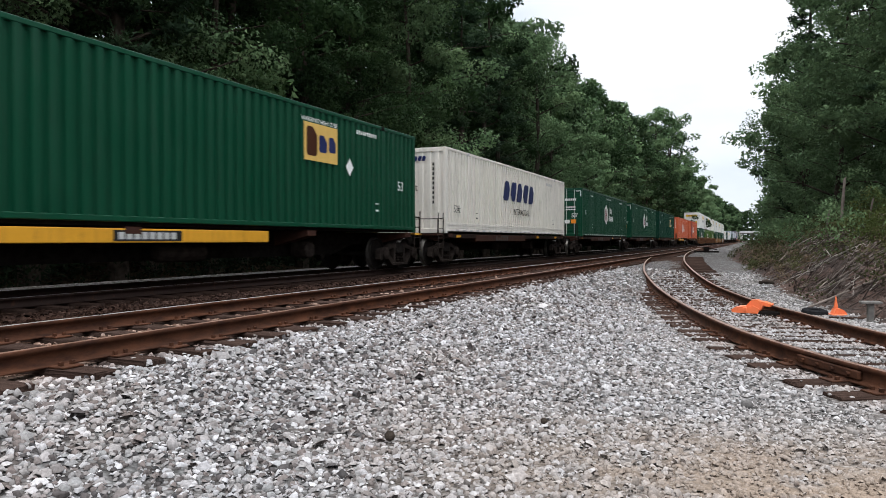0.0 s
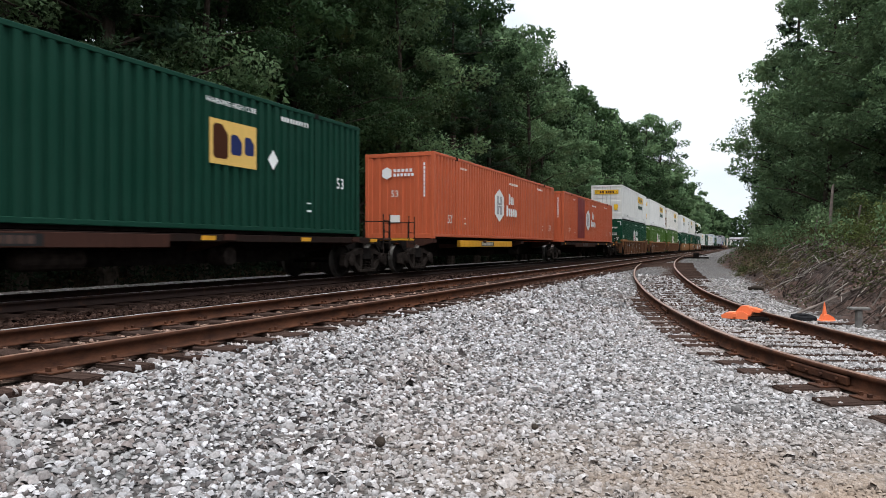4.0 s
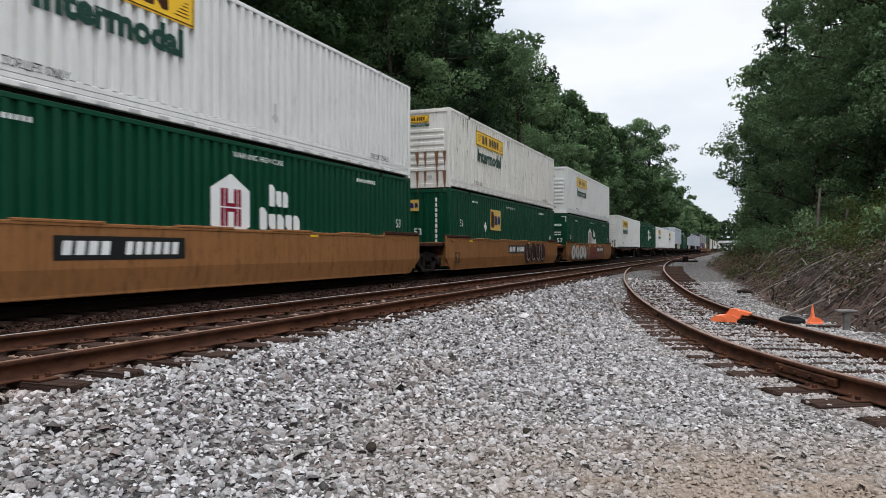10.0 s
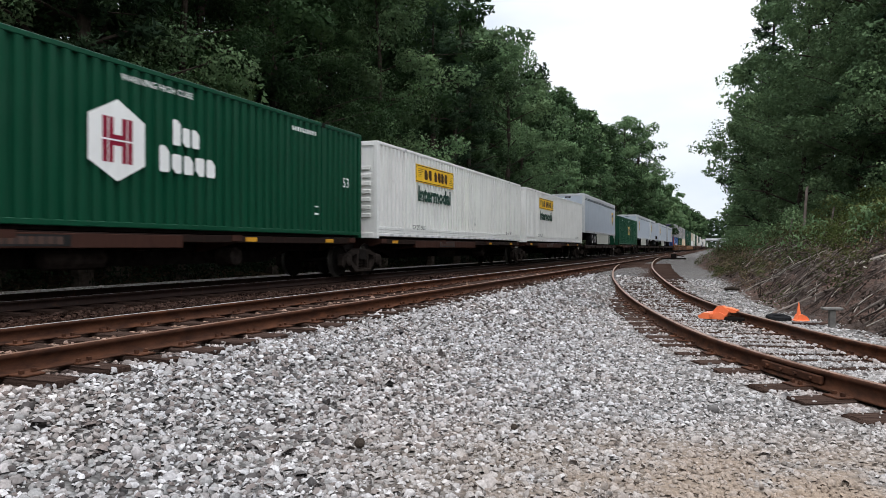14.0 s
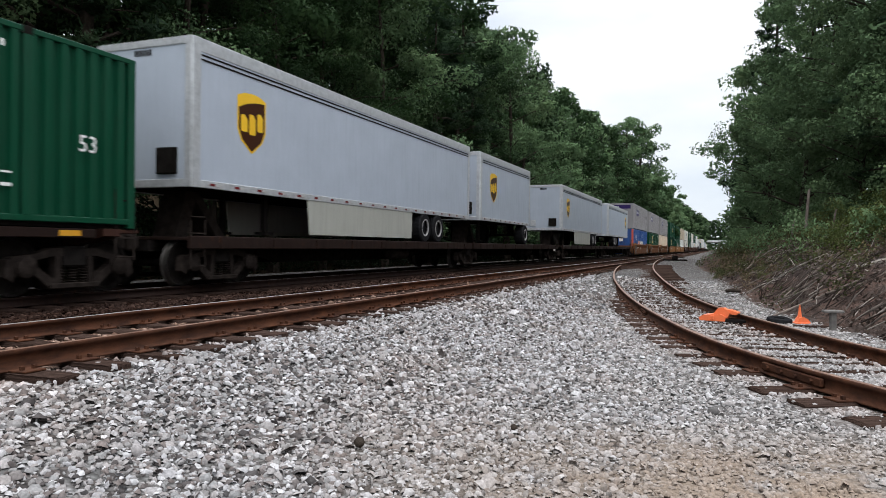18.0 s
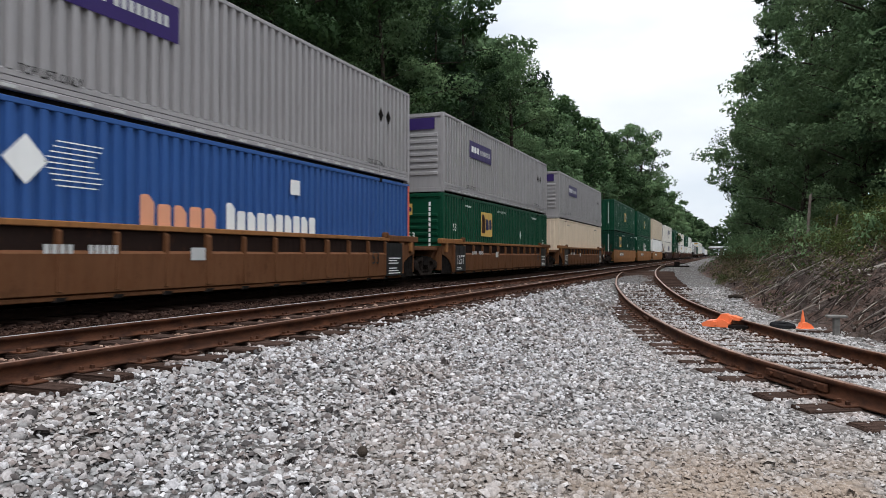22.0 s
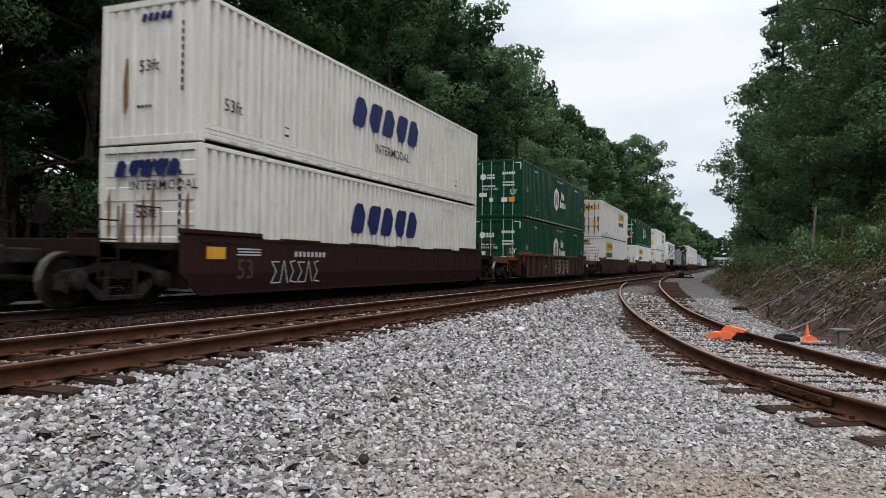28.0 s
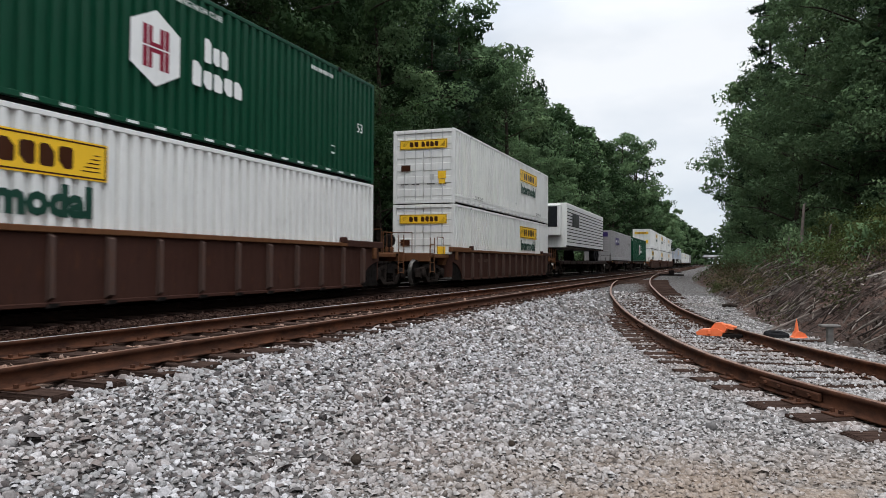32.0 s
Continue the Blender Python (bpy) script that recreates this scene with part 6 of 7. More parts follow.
def well(style, body, share=(False, False), chord=None, scrawl=0, plate=-4.75):
    """A well for stacked boxes. style: ribbed or smooth sides."""
    t = thing("well_car", {"ribbed": "rusty ribbed-side well car holding stacked containers", "smooth": "smooth-sided well car holding stacked containers"}[style] + {RUSTY.name: ", ochre over rust", UMBER.name: ", rusty umber", OXIDE.name: ", dark brown", AMBER.name: ", yellow ochre", BROWN.name: ", maroon brown"}.get(body.name, ""), "railcar", "railcars of the train")
    n = 8.35
    top, low = WELL_TOP, WELL_LOW
    crease = low + .44
    for s in (1, -1):
        x = s * 1.36
        if style == "ribbed":
            arch = [(-n - .2 + 1.3 * math.cos(k * .2618), low + .74 * math.sin(k * .2618)) for k in range(6)]
            arch = [(y, z) for y, z in arch if y > -n] + [(-n, low + .73)]
            outline = arch[::-1] + [(-y, z) for y, z in arch] + [(n, top), (-n, top)]
            part("well_side", Geo().prism(outline, 0, x - s * .03, x - s * .01), body, t)
            # added dark plates stand in for the deep shade inside the wheel arches
            for y0 in (-n + .03, n - 1.1):
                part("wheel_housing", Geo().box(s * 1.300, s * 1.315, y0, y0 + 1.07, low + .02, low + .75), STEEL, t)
            part("top_chord", Geo().box(x - s * .10, x + s * .06, -n + 2.0, n - 2.0, top - .10, top, .012), chord or body, t, "worn top chord")
            for d in (-1, 1):
                y0, y1 = sorted((d * (n + .15), d * (n - 2.0)))
                part("end_cap", Geo().box(x - s * .12, x + s * .065, y0, y1, top - .11, top + .075, .018), body if d > 0 else chord or body, t, "raised end cap of the chord")
                part("lifting_lug", Geo().box(x - s * .06, x + s * .075, d * (n - 2.16) - .13, d * (n - 2.16) + .13, top - .02, top + .15, .03).lathe((x + s * .02, d * (n - 2.16), top + .10), [(-.07, .055), (.07, .055)], 0, 10), body, t)
                part("jacking_pad", Geo().box(x - s * .02, x + s * .07, d * (n - .35) - .09, d * (n - .35) + .09, top - .42, top - .10, .015), chord or body, t)
            part("bottom_chord", Geo().box(x - s * .10, x + s * .03, -n + 1.1, n - 1.1, low, low + .07, .012), body, t)
            far = Geo()
            for k in range(14):
                y = -n + 1.1 + k * (2 * n - 2.2) / 13
                if s > 0:
                    r_ = part("rib", rib_mesh(s, RIB_PAINT if body is OXIDE else body), None, t, at=pose(x, y, 0))
                    if k % 4 == 1:
                        r_.scale = (1.0, 1.7, 1.0)
                else:
                    far.add([(x + p[0], y + p[1], p[2]) for p in RIB[s].v], RIB[s].f)
            if s < 0:
                tagged(part("rib_row", far, body, t), kind="stuff")
            # a dark strip paints shade into the recess under the chord
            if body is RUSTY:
                part("inner_web", Geo().box(x - s * .012, x - s * .004, -n + 1.15, n - 1.15, top - .46, top - .09), DARK_STEEL, t, "dark strip standing in for shade behind the posts")
                part("lower_panel", Geo().prism([(x - s * .02, low + .06), (x + s * .06, low + .10), (x + s * .082, top - .50), (x - s * .02, top - .44)], 1, -n + 1.15, n - 1.15), body, t, "smooth sheet below the posts")
            if s > 0:
                for k in range(13):
                    y = -n + 1.1 + k * (2 * n - 2.2) / 13
                    part("foot_bracket", BRACKET_MESH, None, t, at=pose(x, y + .02, low))
                edge_x = x + (.084 if body is RUSTY else -.006)
                if body is not OXIDE and scrawl != 8:
                    shapes("data_panel", [rect(-n + 1.14, -n + 2.25, low + .08, top - .16), rect(n - 2.25, n - 1.14, low + .08, top - .16)], D_BLACK, t, s, edge_x, "black data panel")
                    word("125T", .34, D_WHITE, t, s, edge_x + .004, -n + 1.26, low + .36, .85)
                    shapes("data_text", [rect(n - 2.1, n - 1.3 - .12 * (k % 3), low + .14 + .075 * k, low + .17 + .075 * k) for k in range(7) if k != 3] + [rect(-n + 1.3, -n + 1.8, low + .16, low + .18), rect(-n + 1.3, -n + 1.72, low + .22, low + .24)], D_WHITE, t, s, edge_x + .004, "rows of small white data bars")
                    word("53", .36, D_BLACK, t, s, edge_x + .004, n - 3.2, low + .45)
                    shapes("reflector", [rect(-2.2, -1.8, top - .62, top - .38)], D_GREY, t, s, edge_x + .003, "pale square plate")
                if body is UMBER:
                    # a dark triangular gusset hanging from the chord
                    part("dump_valve", Geo().prism([(-4.05, top - .34), (-3.35, top - .34), (-3.5, top - .52), (-3.62, top - .60), (-3.8, top - .60), (-3.92, top - .52)], 0, x - .01, x + .06), STEEL, t, "dark bracket under the chord")
        else:
            outline = [(-n - .25, crease), (n + .25, crease), (n + .25, top + .02), (n - 2.2, top + .02), (n - 2.25, top - .06), (-n + 2.25, top - .06), (-n + 2.2, top + .02), (-n - .25, top + .02)]
            part("well_side", Geo().prism(outline, 0, x - s * .04, x + s * .0), body, t)
            g = Geo().prism([(-n - .25, crease), (-n + .35, low), (n - .35, low), (n + .25, crease)], 0, x - s * .04, x + s * .0)
            g.v = [(p[0] - s * .065 * (p[2] < low + .1), p[1], p[2]) for p in g.v]
            part("lower_side", g, body, t, "lower side plate sloping inwards")
            part("top_chord", Geo().box(x - s * .12, x + s * .012, -n + 2.25, n - 2.25, top - .12, top - .055, .01), chord or body, t)
            for y0 in (-n - .2, n - 2.2):
                part("end_cap", Geo().box(x - s * .14, x + s * .03, y0, y0 + 2.4, top - .03, top + .06, .012), OXIDE if body is AMBER else body, t, "dark raised end cap")
                for a_ in (.65, 1.4):
                    part("rub_plate", Geo().box(x - s * .02, x + s * .02, y0 + a_ - .17, y0 + a_ + .17, top - .18, top - .13), body, t)
            for a_ in (-4.6, -1.4, 1.5, 4.4):
                part("guide_plate", Geo().box(x - s * .10, x + s * .022, a_ - .8, a_ + .8, top - .075, top - .02, .012), chord or body, t)
            part("bottom_chord", Geo().box(x - s * .17, x - s * .055, -n + 1, n - 1, low, low + .06, .012), body, t)
        if style == "ribbed" and s > 0:
            shapes("number_mark", bars(-5.3, -4.75, top - .50, top - .36, 4, .3) + bars(-4.5, -3.9, top - .50, top - .36, 5, .3), RIB_PAINT if body is OXIDE else D_GREY, t, s, x + (.086 if body is RUSTY else -.006), "small white number bars")
        elif s > 0:
            if body is BROWN:
                shapes("number_mark", bars(-4.9, -3.5, top - .42, top - .30, 8, .4), D_GREY, t, s, x + s * .004, "small pale number bars")
                word("53", .42, RIB_PAINT, t, s, x + s * .004, -7.0, low + .32)
                shapes("placard", [rect(-7.9, -7.35, top - .50, top - .26)], YELLOW, t, s, x + s * .004, "yellow placard")
                shapes("notice", [rect(-7.0 + k % 2 * .05, -6.2, top - .30 - k * .06, top - .27 - k * .06) for k in range(3)], D_GREY, t, s, x + s * .004)
            else:
                shapes("number_ground", [rect(plate, plate + 2.75, top - .64, top - .26)], D_BLACK, t, s, x + s * .002, "black number panel")
                shapes("number_mark", bars(plate + .14, plate + 1.1, top - .56, top - .34, 4, .3, .03) + bars(plate + 1.36, plate + 2.62, top - .56, top - .34, 6, .32, .03), D_WHITE, t, s, x + s * .005)
                word("53", .42, D_BLACK, t, s, x + s * .004, -7.8, low + .25)
                shapes("yellow_flash", [rect(a_, a_ + .35, top - .17, top - .10) for a_ in (-6.2, 2.2)], D_GOLD, t, s, x + s * .004)
        if scrawl and s > 0:
            graffiti(t, x + .03, scrawl)
    for y, d in ((-n, -1), (n, 1)):
        part("bulkhead", Geo().box(-1.33, 1.33, min(y, y - d * .05), max(y, y - d * .05), low + .15, top - .2, .01), body, t)
    part("well_floor", Geo().box(-1.3, 1.3, -n + 1, n - 1, low + .02, low + .07), STEEL, t)
    ends = {UMBER.name: UMBER, RUSTY.name: UMBER, OXIDE.name: RUSTY, BROWN.name: DARK_STEEL}.get(body.name, OXIDE)
    end_gear(t, -n, -1, ends, STEEL, share[0], False)
    end_gear(t, n, 1, ends, STEEL, share[1], True)
    return t


RIB_MESH = {}


def rib_mesh(s, body):
    if (s, body.name) not in RIB_MESH:
        RIB_MESH[s, body.name] = RIB[s].mesh("rib", body)
    return RIB_MESH[s, body.name]


def stroke(g, pts, w):
    """A painted line through points along and up the well's side."""
    for i, ((p, q), (p2, q2)) in enumerate(zip(pts, pts[1:])):
        x = .003 * (i % 2)
        d = Vector((p2 - p, q2 - q))
        o = Vector((-d.y, d.x)).normalized() * w
        e = d.normalized() * w * .6
        z = WELL_LOW
        g.add([(x, p - o.x - e.x, z + q - o.y - e.y), (x, p + o.x - e.x, z + q + o.y - e.y), (x, p2 + o.x + e.x, z + q2 + o.y + e.y), (x, p2 - o.x + e.x, z + q2 - o.y + e.y)], [(0, 1, 2, 3)])


def blob(g, a, b, w, h, n=14, seed=0):
    r = random.Random(seed)
    pts = [(a + w * math.cos(6.283 * i / n) * r.uniform(.82, 1.1), b + h * math.sin(6.283 * i / n) * r.uniform(.82, 1.1)) for i in range(n)]
    g.add([(0, p, WELL_LOW + q) for p, q in pts], [tuple(range(n))])


def oval(g, a, b, w, h, lean=0.0, n=20):
    pts = [(a + w * math.cos(6.2832 * i / n) + lean * math.sin(6.2832 * i / n), b + h * math.sin(6.2832 * i / n)) for i in range(n)]
    g.add([(0, p, WELL_LOW + q) for p, q in pts], [tuple(range(n))])


SCRAWL = [[(.75, .85), (.05, .85), (.45, .5), (.0, .1), (.75, .1)], [(0, .9), (.3, .1), (.65, .9)], [(0, .1), (.35, .9), (.7, .1)], [(.1, .1), (.1, .9), (.6, .6), (.1, .1)], [(.6, .9), (.1, .85), (.45, .5), (.1, .15), (.65, .1)], [(.6, .85), (.15, .75), (.6, .4), (.1, .15)]]


def graffiti(t, x, seed):
    """Spray paint along the well's side."""
    r = random.Random(seed)
    g = Geo()
    if seed == 13:
        dark, red = Geo(), Geo()
        hole = Geo()
        for k, a in enumerate((-6.6, -5.35, -4.1, -2.95)):
            oval(dark, a, .58, .70, .54, .10 * (-1) ** k)
            oval(g, a, .58, .60, .46, .10 * (-1) ** k)
            oval(hole, a + .04, .62 + .06 * (k % 2), .15, .24, .05)
            if k % 2:
                stroke(dark, [(a - .1, .16), (a + .55, .12)], .10)
                stroke(g, [(a - .1, .20), (a + .50, .16)], .07)
        stroke(dark, [(-2.2, .86), (-1.75, .98), (-1.85, .62), (-1.5, .70)], .06)
        stroke(dark, [(-2.05, .20), (-1.6, .42), (-1.55, .20)], .06)
        stroke(g, [(-2.1, .84), (-1.8, .90), (-1.8, .66)], .05)
        tagged(part("paint_gap", hole, AMBER, t, "bare ochre showing through the painted rings", pose(x - .018, 0, 0)), kind="stuff")
        stain = Geo().add([(0, -1.15, WELL_LOW + .10), (0, 5.2, WELL_LOW + .12), (0, 5.0, WELL_LOW + 1.0), (0, 1.2, WELL_LOW + 1.08), (0, -1.05, WELL_LOW + 1.05)], [(0, 1, 2, 3, 4)])
        part("paint_ground", stain, FADED, t, "faded dull red painted ground", pose(x - .0285, 0, 0))
        for k in range(5):
            glow = Geo().add([(0, -5.6 + k * 2.1, WELL_LOW + .95), (0, -5.0 + k * 2.1, WELL_LOW + .95), (0, -4.9 + k * 2.1, WELL_LOW + 1.05), (0, -5.5 + k * 2.1, WELL_LOW + 1.06)], [(0, 1, 2, 3)])
            part("paint_patch", glow, D_ORANGE, t, "orange daub", pose(x - .014, 0, 0))
        for k in range(4):
            stroke(red, [(.0 + k * .45, .25), (.15 + k * .45, .9), (.4 + k * .45, .65), (.1 + k * .45, .5), (.35 + k * .45, .25)], .05)
        tagged(part("paint_outline", dark, D_BLACK, t, "black outline of spray-painted shapes", pose(x - .026, 0, 0)), kind="stuff")
        tagged(part("graffiti", red, MAROON, t, "dull red spray-painted scrawl", pose(x - .020, 0, 0)), kind="stuff")
        tagged(part("graffiti", g, D_GREY, t, "grey spray-painted thick shapes", pose(x - .022, 0, 0)), kind="stuff")
        return
    if seed == 12:
        dark = Geo()
        for k in range(4):
            blob(dark, 2.2 + k * .98, .60, .72, .50, 12, k)
        for k, c in enumerate(((0, .9), (.1, .25), (.5, .3), (.45, .9)), 0):
            a = 2.0 + k * .95
            stroke(g, [(a, .95), (a + .1, .3), (a + .35, .2), (a + .6, .35), (a + .55, .95)][:5 - k % 2], .022)
        part("paint_ground", dark, OXIDE, t, "dark brown spray-painted ground", pose(x - .026, 0, 0))
        tagged(part("graffiti", g, D_GREY, t, "pale spray-painted outlines", pose(x - .022, 0, 0)), kind="stuff")
        return
    if seed == 8:
        for k, c in enumerate(SCRAWL):
            stroke(g, [(-3.68 + k * 1.115 + p * .98, .14 + q * .90) for p, q in c], .05)
    elif seed == 31:
        for k in range(7):
            a = -.9 + k * .62
            stroke(g, [(a, .92), (a + .38, .90), (a + .40, .70), (a + .12, .66), (a + .14, .44), (a + .42, .40 + .1 * (k % 2)), (a + .40, .18), (a + .05, .16 + .1 * (k % 3)), (a - .04, .50), (a, .92)], .030)
            if k % 2:
                stroke(g, [(a + .2, .36), (a + .3, .22), (a + .22, .20)], .035)
        for k in range(9):
            u = .7 * (k - 4)
            stroke(g, [(-3.55 + .05 * u, .36 + .02 * k), (-3.55 + .16 * u, .70 - .03 * abs(u) + .05 * (k % 2))], .011)
    else:
        a, step, wide = (-5.8, .34, .013) if seed == 30 else (-1.2, .62, .018)
        for k in range(6):
            c = SCRAWL[(k * 2 + seed) % 6]
            stroke(g, [(a + k * step + p * step * 1.2, .15 + q * .62) for p, q in c], wide)
    tagged(part("graffiti", g, D_GREY, t, "pale spray-painted scrawl", pose(x - .034 if seed != 30 else x - .026, 0, 0)), kind="stuff")


# ---- road trailers carried on the flats ----
def trailer(length, key, flip=False, bottom=2.53, top=5.54, skirt=True, label=""):
    """A smooth grey road trailer; its wheels are towards the rear, or the front if flipped. Origin on the deck."""
    t = thing("road_trailer", label, "trailer", "trailers on the train")
    deck = 1.63
    n, w = length / 2, 1.23
    z0, z1 = bottom - deck, top - deck
    f = -1 if flip else 1
    for s in (1, -1):
        part("side_panel", Geo().box(s * w - s * .04, s * w, -n + .12, n - .05, z0 + .14, z1 - .28), SILVER, t)
        part("bottom_rail", Geo().box(s * w - s * .06, s * w + s * .014, -n + .05, n, z0, z0 + .15, .008), ALLOY, t)
        part("top_rail", Geo().box(s * w - s * .06, s * w + s * .012, -n + .05, n, z1 - .29, z1 - .02, .01), ALLOY, t)
        part("trim_line", Geo().box(s * w, s * w + s * .012, -n + .1, n - .05, z1 - .36, z1 - .33).box(s * w, s * w + s * .012, -n + .1, n - .05, z1 - .45, z1 - .42), STEEL, t)
        for y in (-n, n):
            d = 1 if y < 0 else -1
            part("corner_post", Geo().prism([(s * w + s * .014, y + d * .02), (s * w + s * .014, y + d * .22), (s * w - s * .10, y + d * .22), (s * w - s * .18, y), (s * w - s * .05, y)], 2, z0, z1 - .02), ALLOY, t)
        m = int(length / .78)
        tape = [rect(-n + .5 + k * .78, -n + .66 + k * .78, z0 + .05, z0 + .10) for k in range(m)]
        tape2 = [rect(-n + .66 + k * .78, -n + .84 + k * .78, z0 + .05, z0 + .10) for k in range(m)]
        shapes("red_tape", tape, REDTAPE, t, s, s * (w + .015))
        shapes("white_tape", tape2, D_GREY, t, s, s * (w + .015))
        a = -f * (n - 1.85) if s > 0 else f * (n - 1.85)
        b = z0 + 1.50
        sh = [(-.50, .55), (-.50, -.15), (-.36, -.40), (0, -.65), (.36, -.40), (.50, -.15), (.50, .55), (.25, .63), (0, .65), (-.25, .63)]
        shapes("shield", [[(a + p, b + q) for p, q in sh]], D_GOLD, t, s, s * (w + .002), "gold-edged shield emblem")
        inner = [(-.45, .30), (-.45, -.14), (-.33, -.37), (0, -.60), (.33, -.37), (.45, -.14), (.45, .50), (.1, .47), (-.2, .40)]
        shapes("shield_face", [[(a + p, b + q) for p, q in inner]], D_BROWN, t, s, s * (w + .005), "dark brown shield face")
        shapes("shield_mark", rounds(a - .38, a - .10, b - .20, b + .16, 1, lead=1.0) + rounds(a - .10, a + .18, b - .24, b + .20, 1, lead=1.0) + rounds(a + .18, a + .44, b - .14, b + .25, 1, lead=1.0), D_GOLD, t, s, s * (w + .008))
        if skirt:
            y0, y1 = sorted((-f * (n * .49), f * (n * .30)))
            part("side_skirt", Geo().prism([(y0, z0), (y1, z0), (y1 - .05, .12), (y0 + .12, .12)], 0, s * 1.2, s * 1.23), SKIRT, t, "cream side skirt under the box")
    part("roof", Geo().box(-w + .03, w - .03, -n + .05, n - .05, z1 - .06, z1, .015), ALLOY, t)
    part("floor", Geo().box(-w + .05, w - .05, -n + .05, n - .05, z0 + .02, z0 + .12), STEEL, t)
    for y in (-n, n):
        d = 1 if y < 0 else -1
        part("end_panel", Geo().box(-w + .1, w - .1, y + d * .03, y + d * .07, z0 + .12, z1 - .05), SILVER, t)
        part("end_sill", Geo().box(-w + .05, w - .05, y + d * .01, y + d * .10, z0, z0 + .16, .01), ALLOY, t)
        part("end_header", Geo().box(-w + .05, w - .05, y + d * .01, y + d * .10, z1 - .16, z1 - .01, .01), ALLOY, t)
    if not flip:
        part("gladhand_box", Geo().box(.35, .85, -n - .03, -n + .05, z0 + .26, z0 + .78, .02), STEEL, t, "dark connector box on the front wall")
    if not flip:
        part("document_box", Geo().box(-.85, -.5, -n - .025, -n + .05, z0 + .28, z0 + .66, .015), ALLOY, t)
    shapes("number_mark", bars(-.25, .2, z1 - .32, z1 - .2, 6, .2), D_BLACK, t, 0, -n + .028)
    axles = (f * (n - 4.6) + f * 1.2, f * (n - 4.6)) if length > 10 else (f * (n - 1.0),)
    for y in axles:
        for s in (1, -1):
            wheel = Geo().lathe((s * 1.05, y, .50), [(-.26, .30), (-.26, .44), (-.22, .50), (.18, .50), (.22, .46), (.22, .30), (.10, .28), (.10, .05)], 0, 24)
            wp = part("wheel", wheel, RUBBER, t, "black road tyre")
            ring = Geo().lathe((s * 1.05, y, .50), [(s * .19, .30), (s * .225, .30), (s * .23, .275), (s * .22, .255), (s * .19, .25)], 0, 20)
            ring.f = ring.f[:-2]
            part("rim", ring, GREY, wp, "pale steel rim")
        part("axle", Geo().lathe((0, y, .50), [(-1.0, .06), (1.0, .06)], 0, 8).box(-.5, -.4, y - .5, y + .5, .5, z0 + .02).box(.4, .5, y - .5, y + .5, .5, z0 + .02), STEEL, t)
    y = -f * (n - 3.2) if length > 10 else -f * (n - 1.6)
    for s in (1, -1):
        part("landing_leg", Geo().box(s * .55, s * .67, y - .07, y + .07, .12, z0 + .02, .01).box(s * .45, s * .77, y - .16, y + .16, .10, .16), STEEL, t)
    part("hitch_stand", Geo().prism([(-f * (n - .6), 0.0), (-f * (n - .9), z0), (-f * (n - 1.3), z0), (-f * (n - 2.2), 0.0), (-f * (n - 1.9), 0.0), (-f * (n - 1.2), z0 * .8), (-f * (n - .9), 0.0)], 0, -.3, .3), CAST, t, "folding hitch stand on the railcar deck")
    return t


def van_trailer():
    """A white ribbed trailer with a dark cooling unit on its front wall."""
    t = thing("refrigerated_trailer", "white ribbed trailer with a dark cooling unit", "trailer", "trailers on the train")
    n, w, z0, z1 = 8.07, 1.28, .92, 3.92
    g = Geo().box(-w, w, -n, n, z0, z1, .02)
    part("box", g, WHITE, t)
    for s in (1, -1):
        r = Geo()
        for k in range(11):
            r.box(s * w, s * w + s * .012, -n + .15, n - .1, z0 + .35 + k * .225, z0 + .40 + k * .225)
        part("side_ribbing", r, CAST, t, "dark grooves between the side panels")
        part("bottom_rail", Geo().box(s * w - s * .04, s * w + s * .016, -n, n, z0 + .02, z0 + .14, .008), STEEL, t)
        shapes("side_panel_mark", [rect(-6.2, -3.6, z0 + 1.5, z0 + 2.4)], D_BLACK, t, s, s * (w + .014), "black square emblem")
    part("cooling_unit", Geo().box(-.95, .95, -n - .55, -n, z0 + .75, z1 - .1, .08), WHITE, t, "rounded white cooling unit")
    part("grille", Geo().box(-.8, .75, -n - .575, -n - .5, z0 + 1.35, z1 - .25, .03), DARKGLASS, t, "black grille")
    for y in (5.2, 4.0):
        for s in (1, -1):
            part("wheel", Geo().lathe((s * 1.05, y, .50), [(-.26, .30), (-.26, .44), (-.22, .50), (.18, .50), (.22, .46), (.22, .30), (.10, .28), (.10, .05)], 0, 20), RUBBER, t, "black road tyre")
    part("hitch_stand", Geo().prism([(-n + .6, 0), (-n + .9, z0), (-n + 1.3, z0), (-n + 2.2, 0)], 0, -.3, .3), CAST, t)
    return t


# ---- making up the train, from the end that passes first ----
def put(ob, u, z):
    ob.matrix_basis = pose(TRAIN_X, u, z)
    MOVERS.append((ob, u, z))


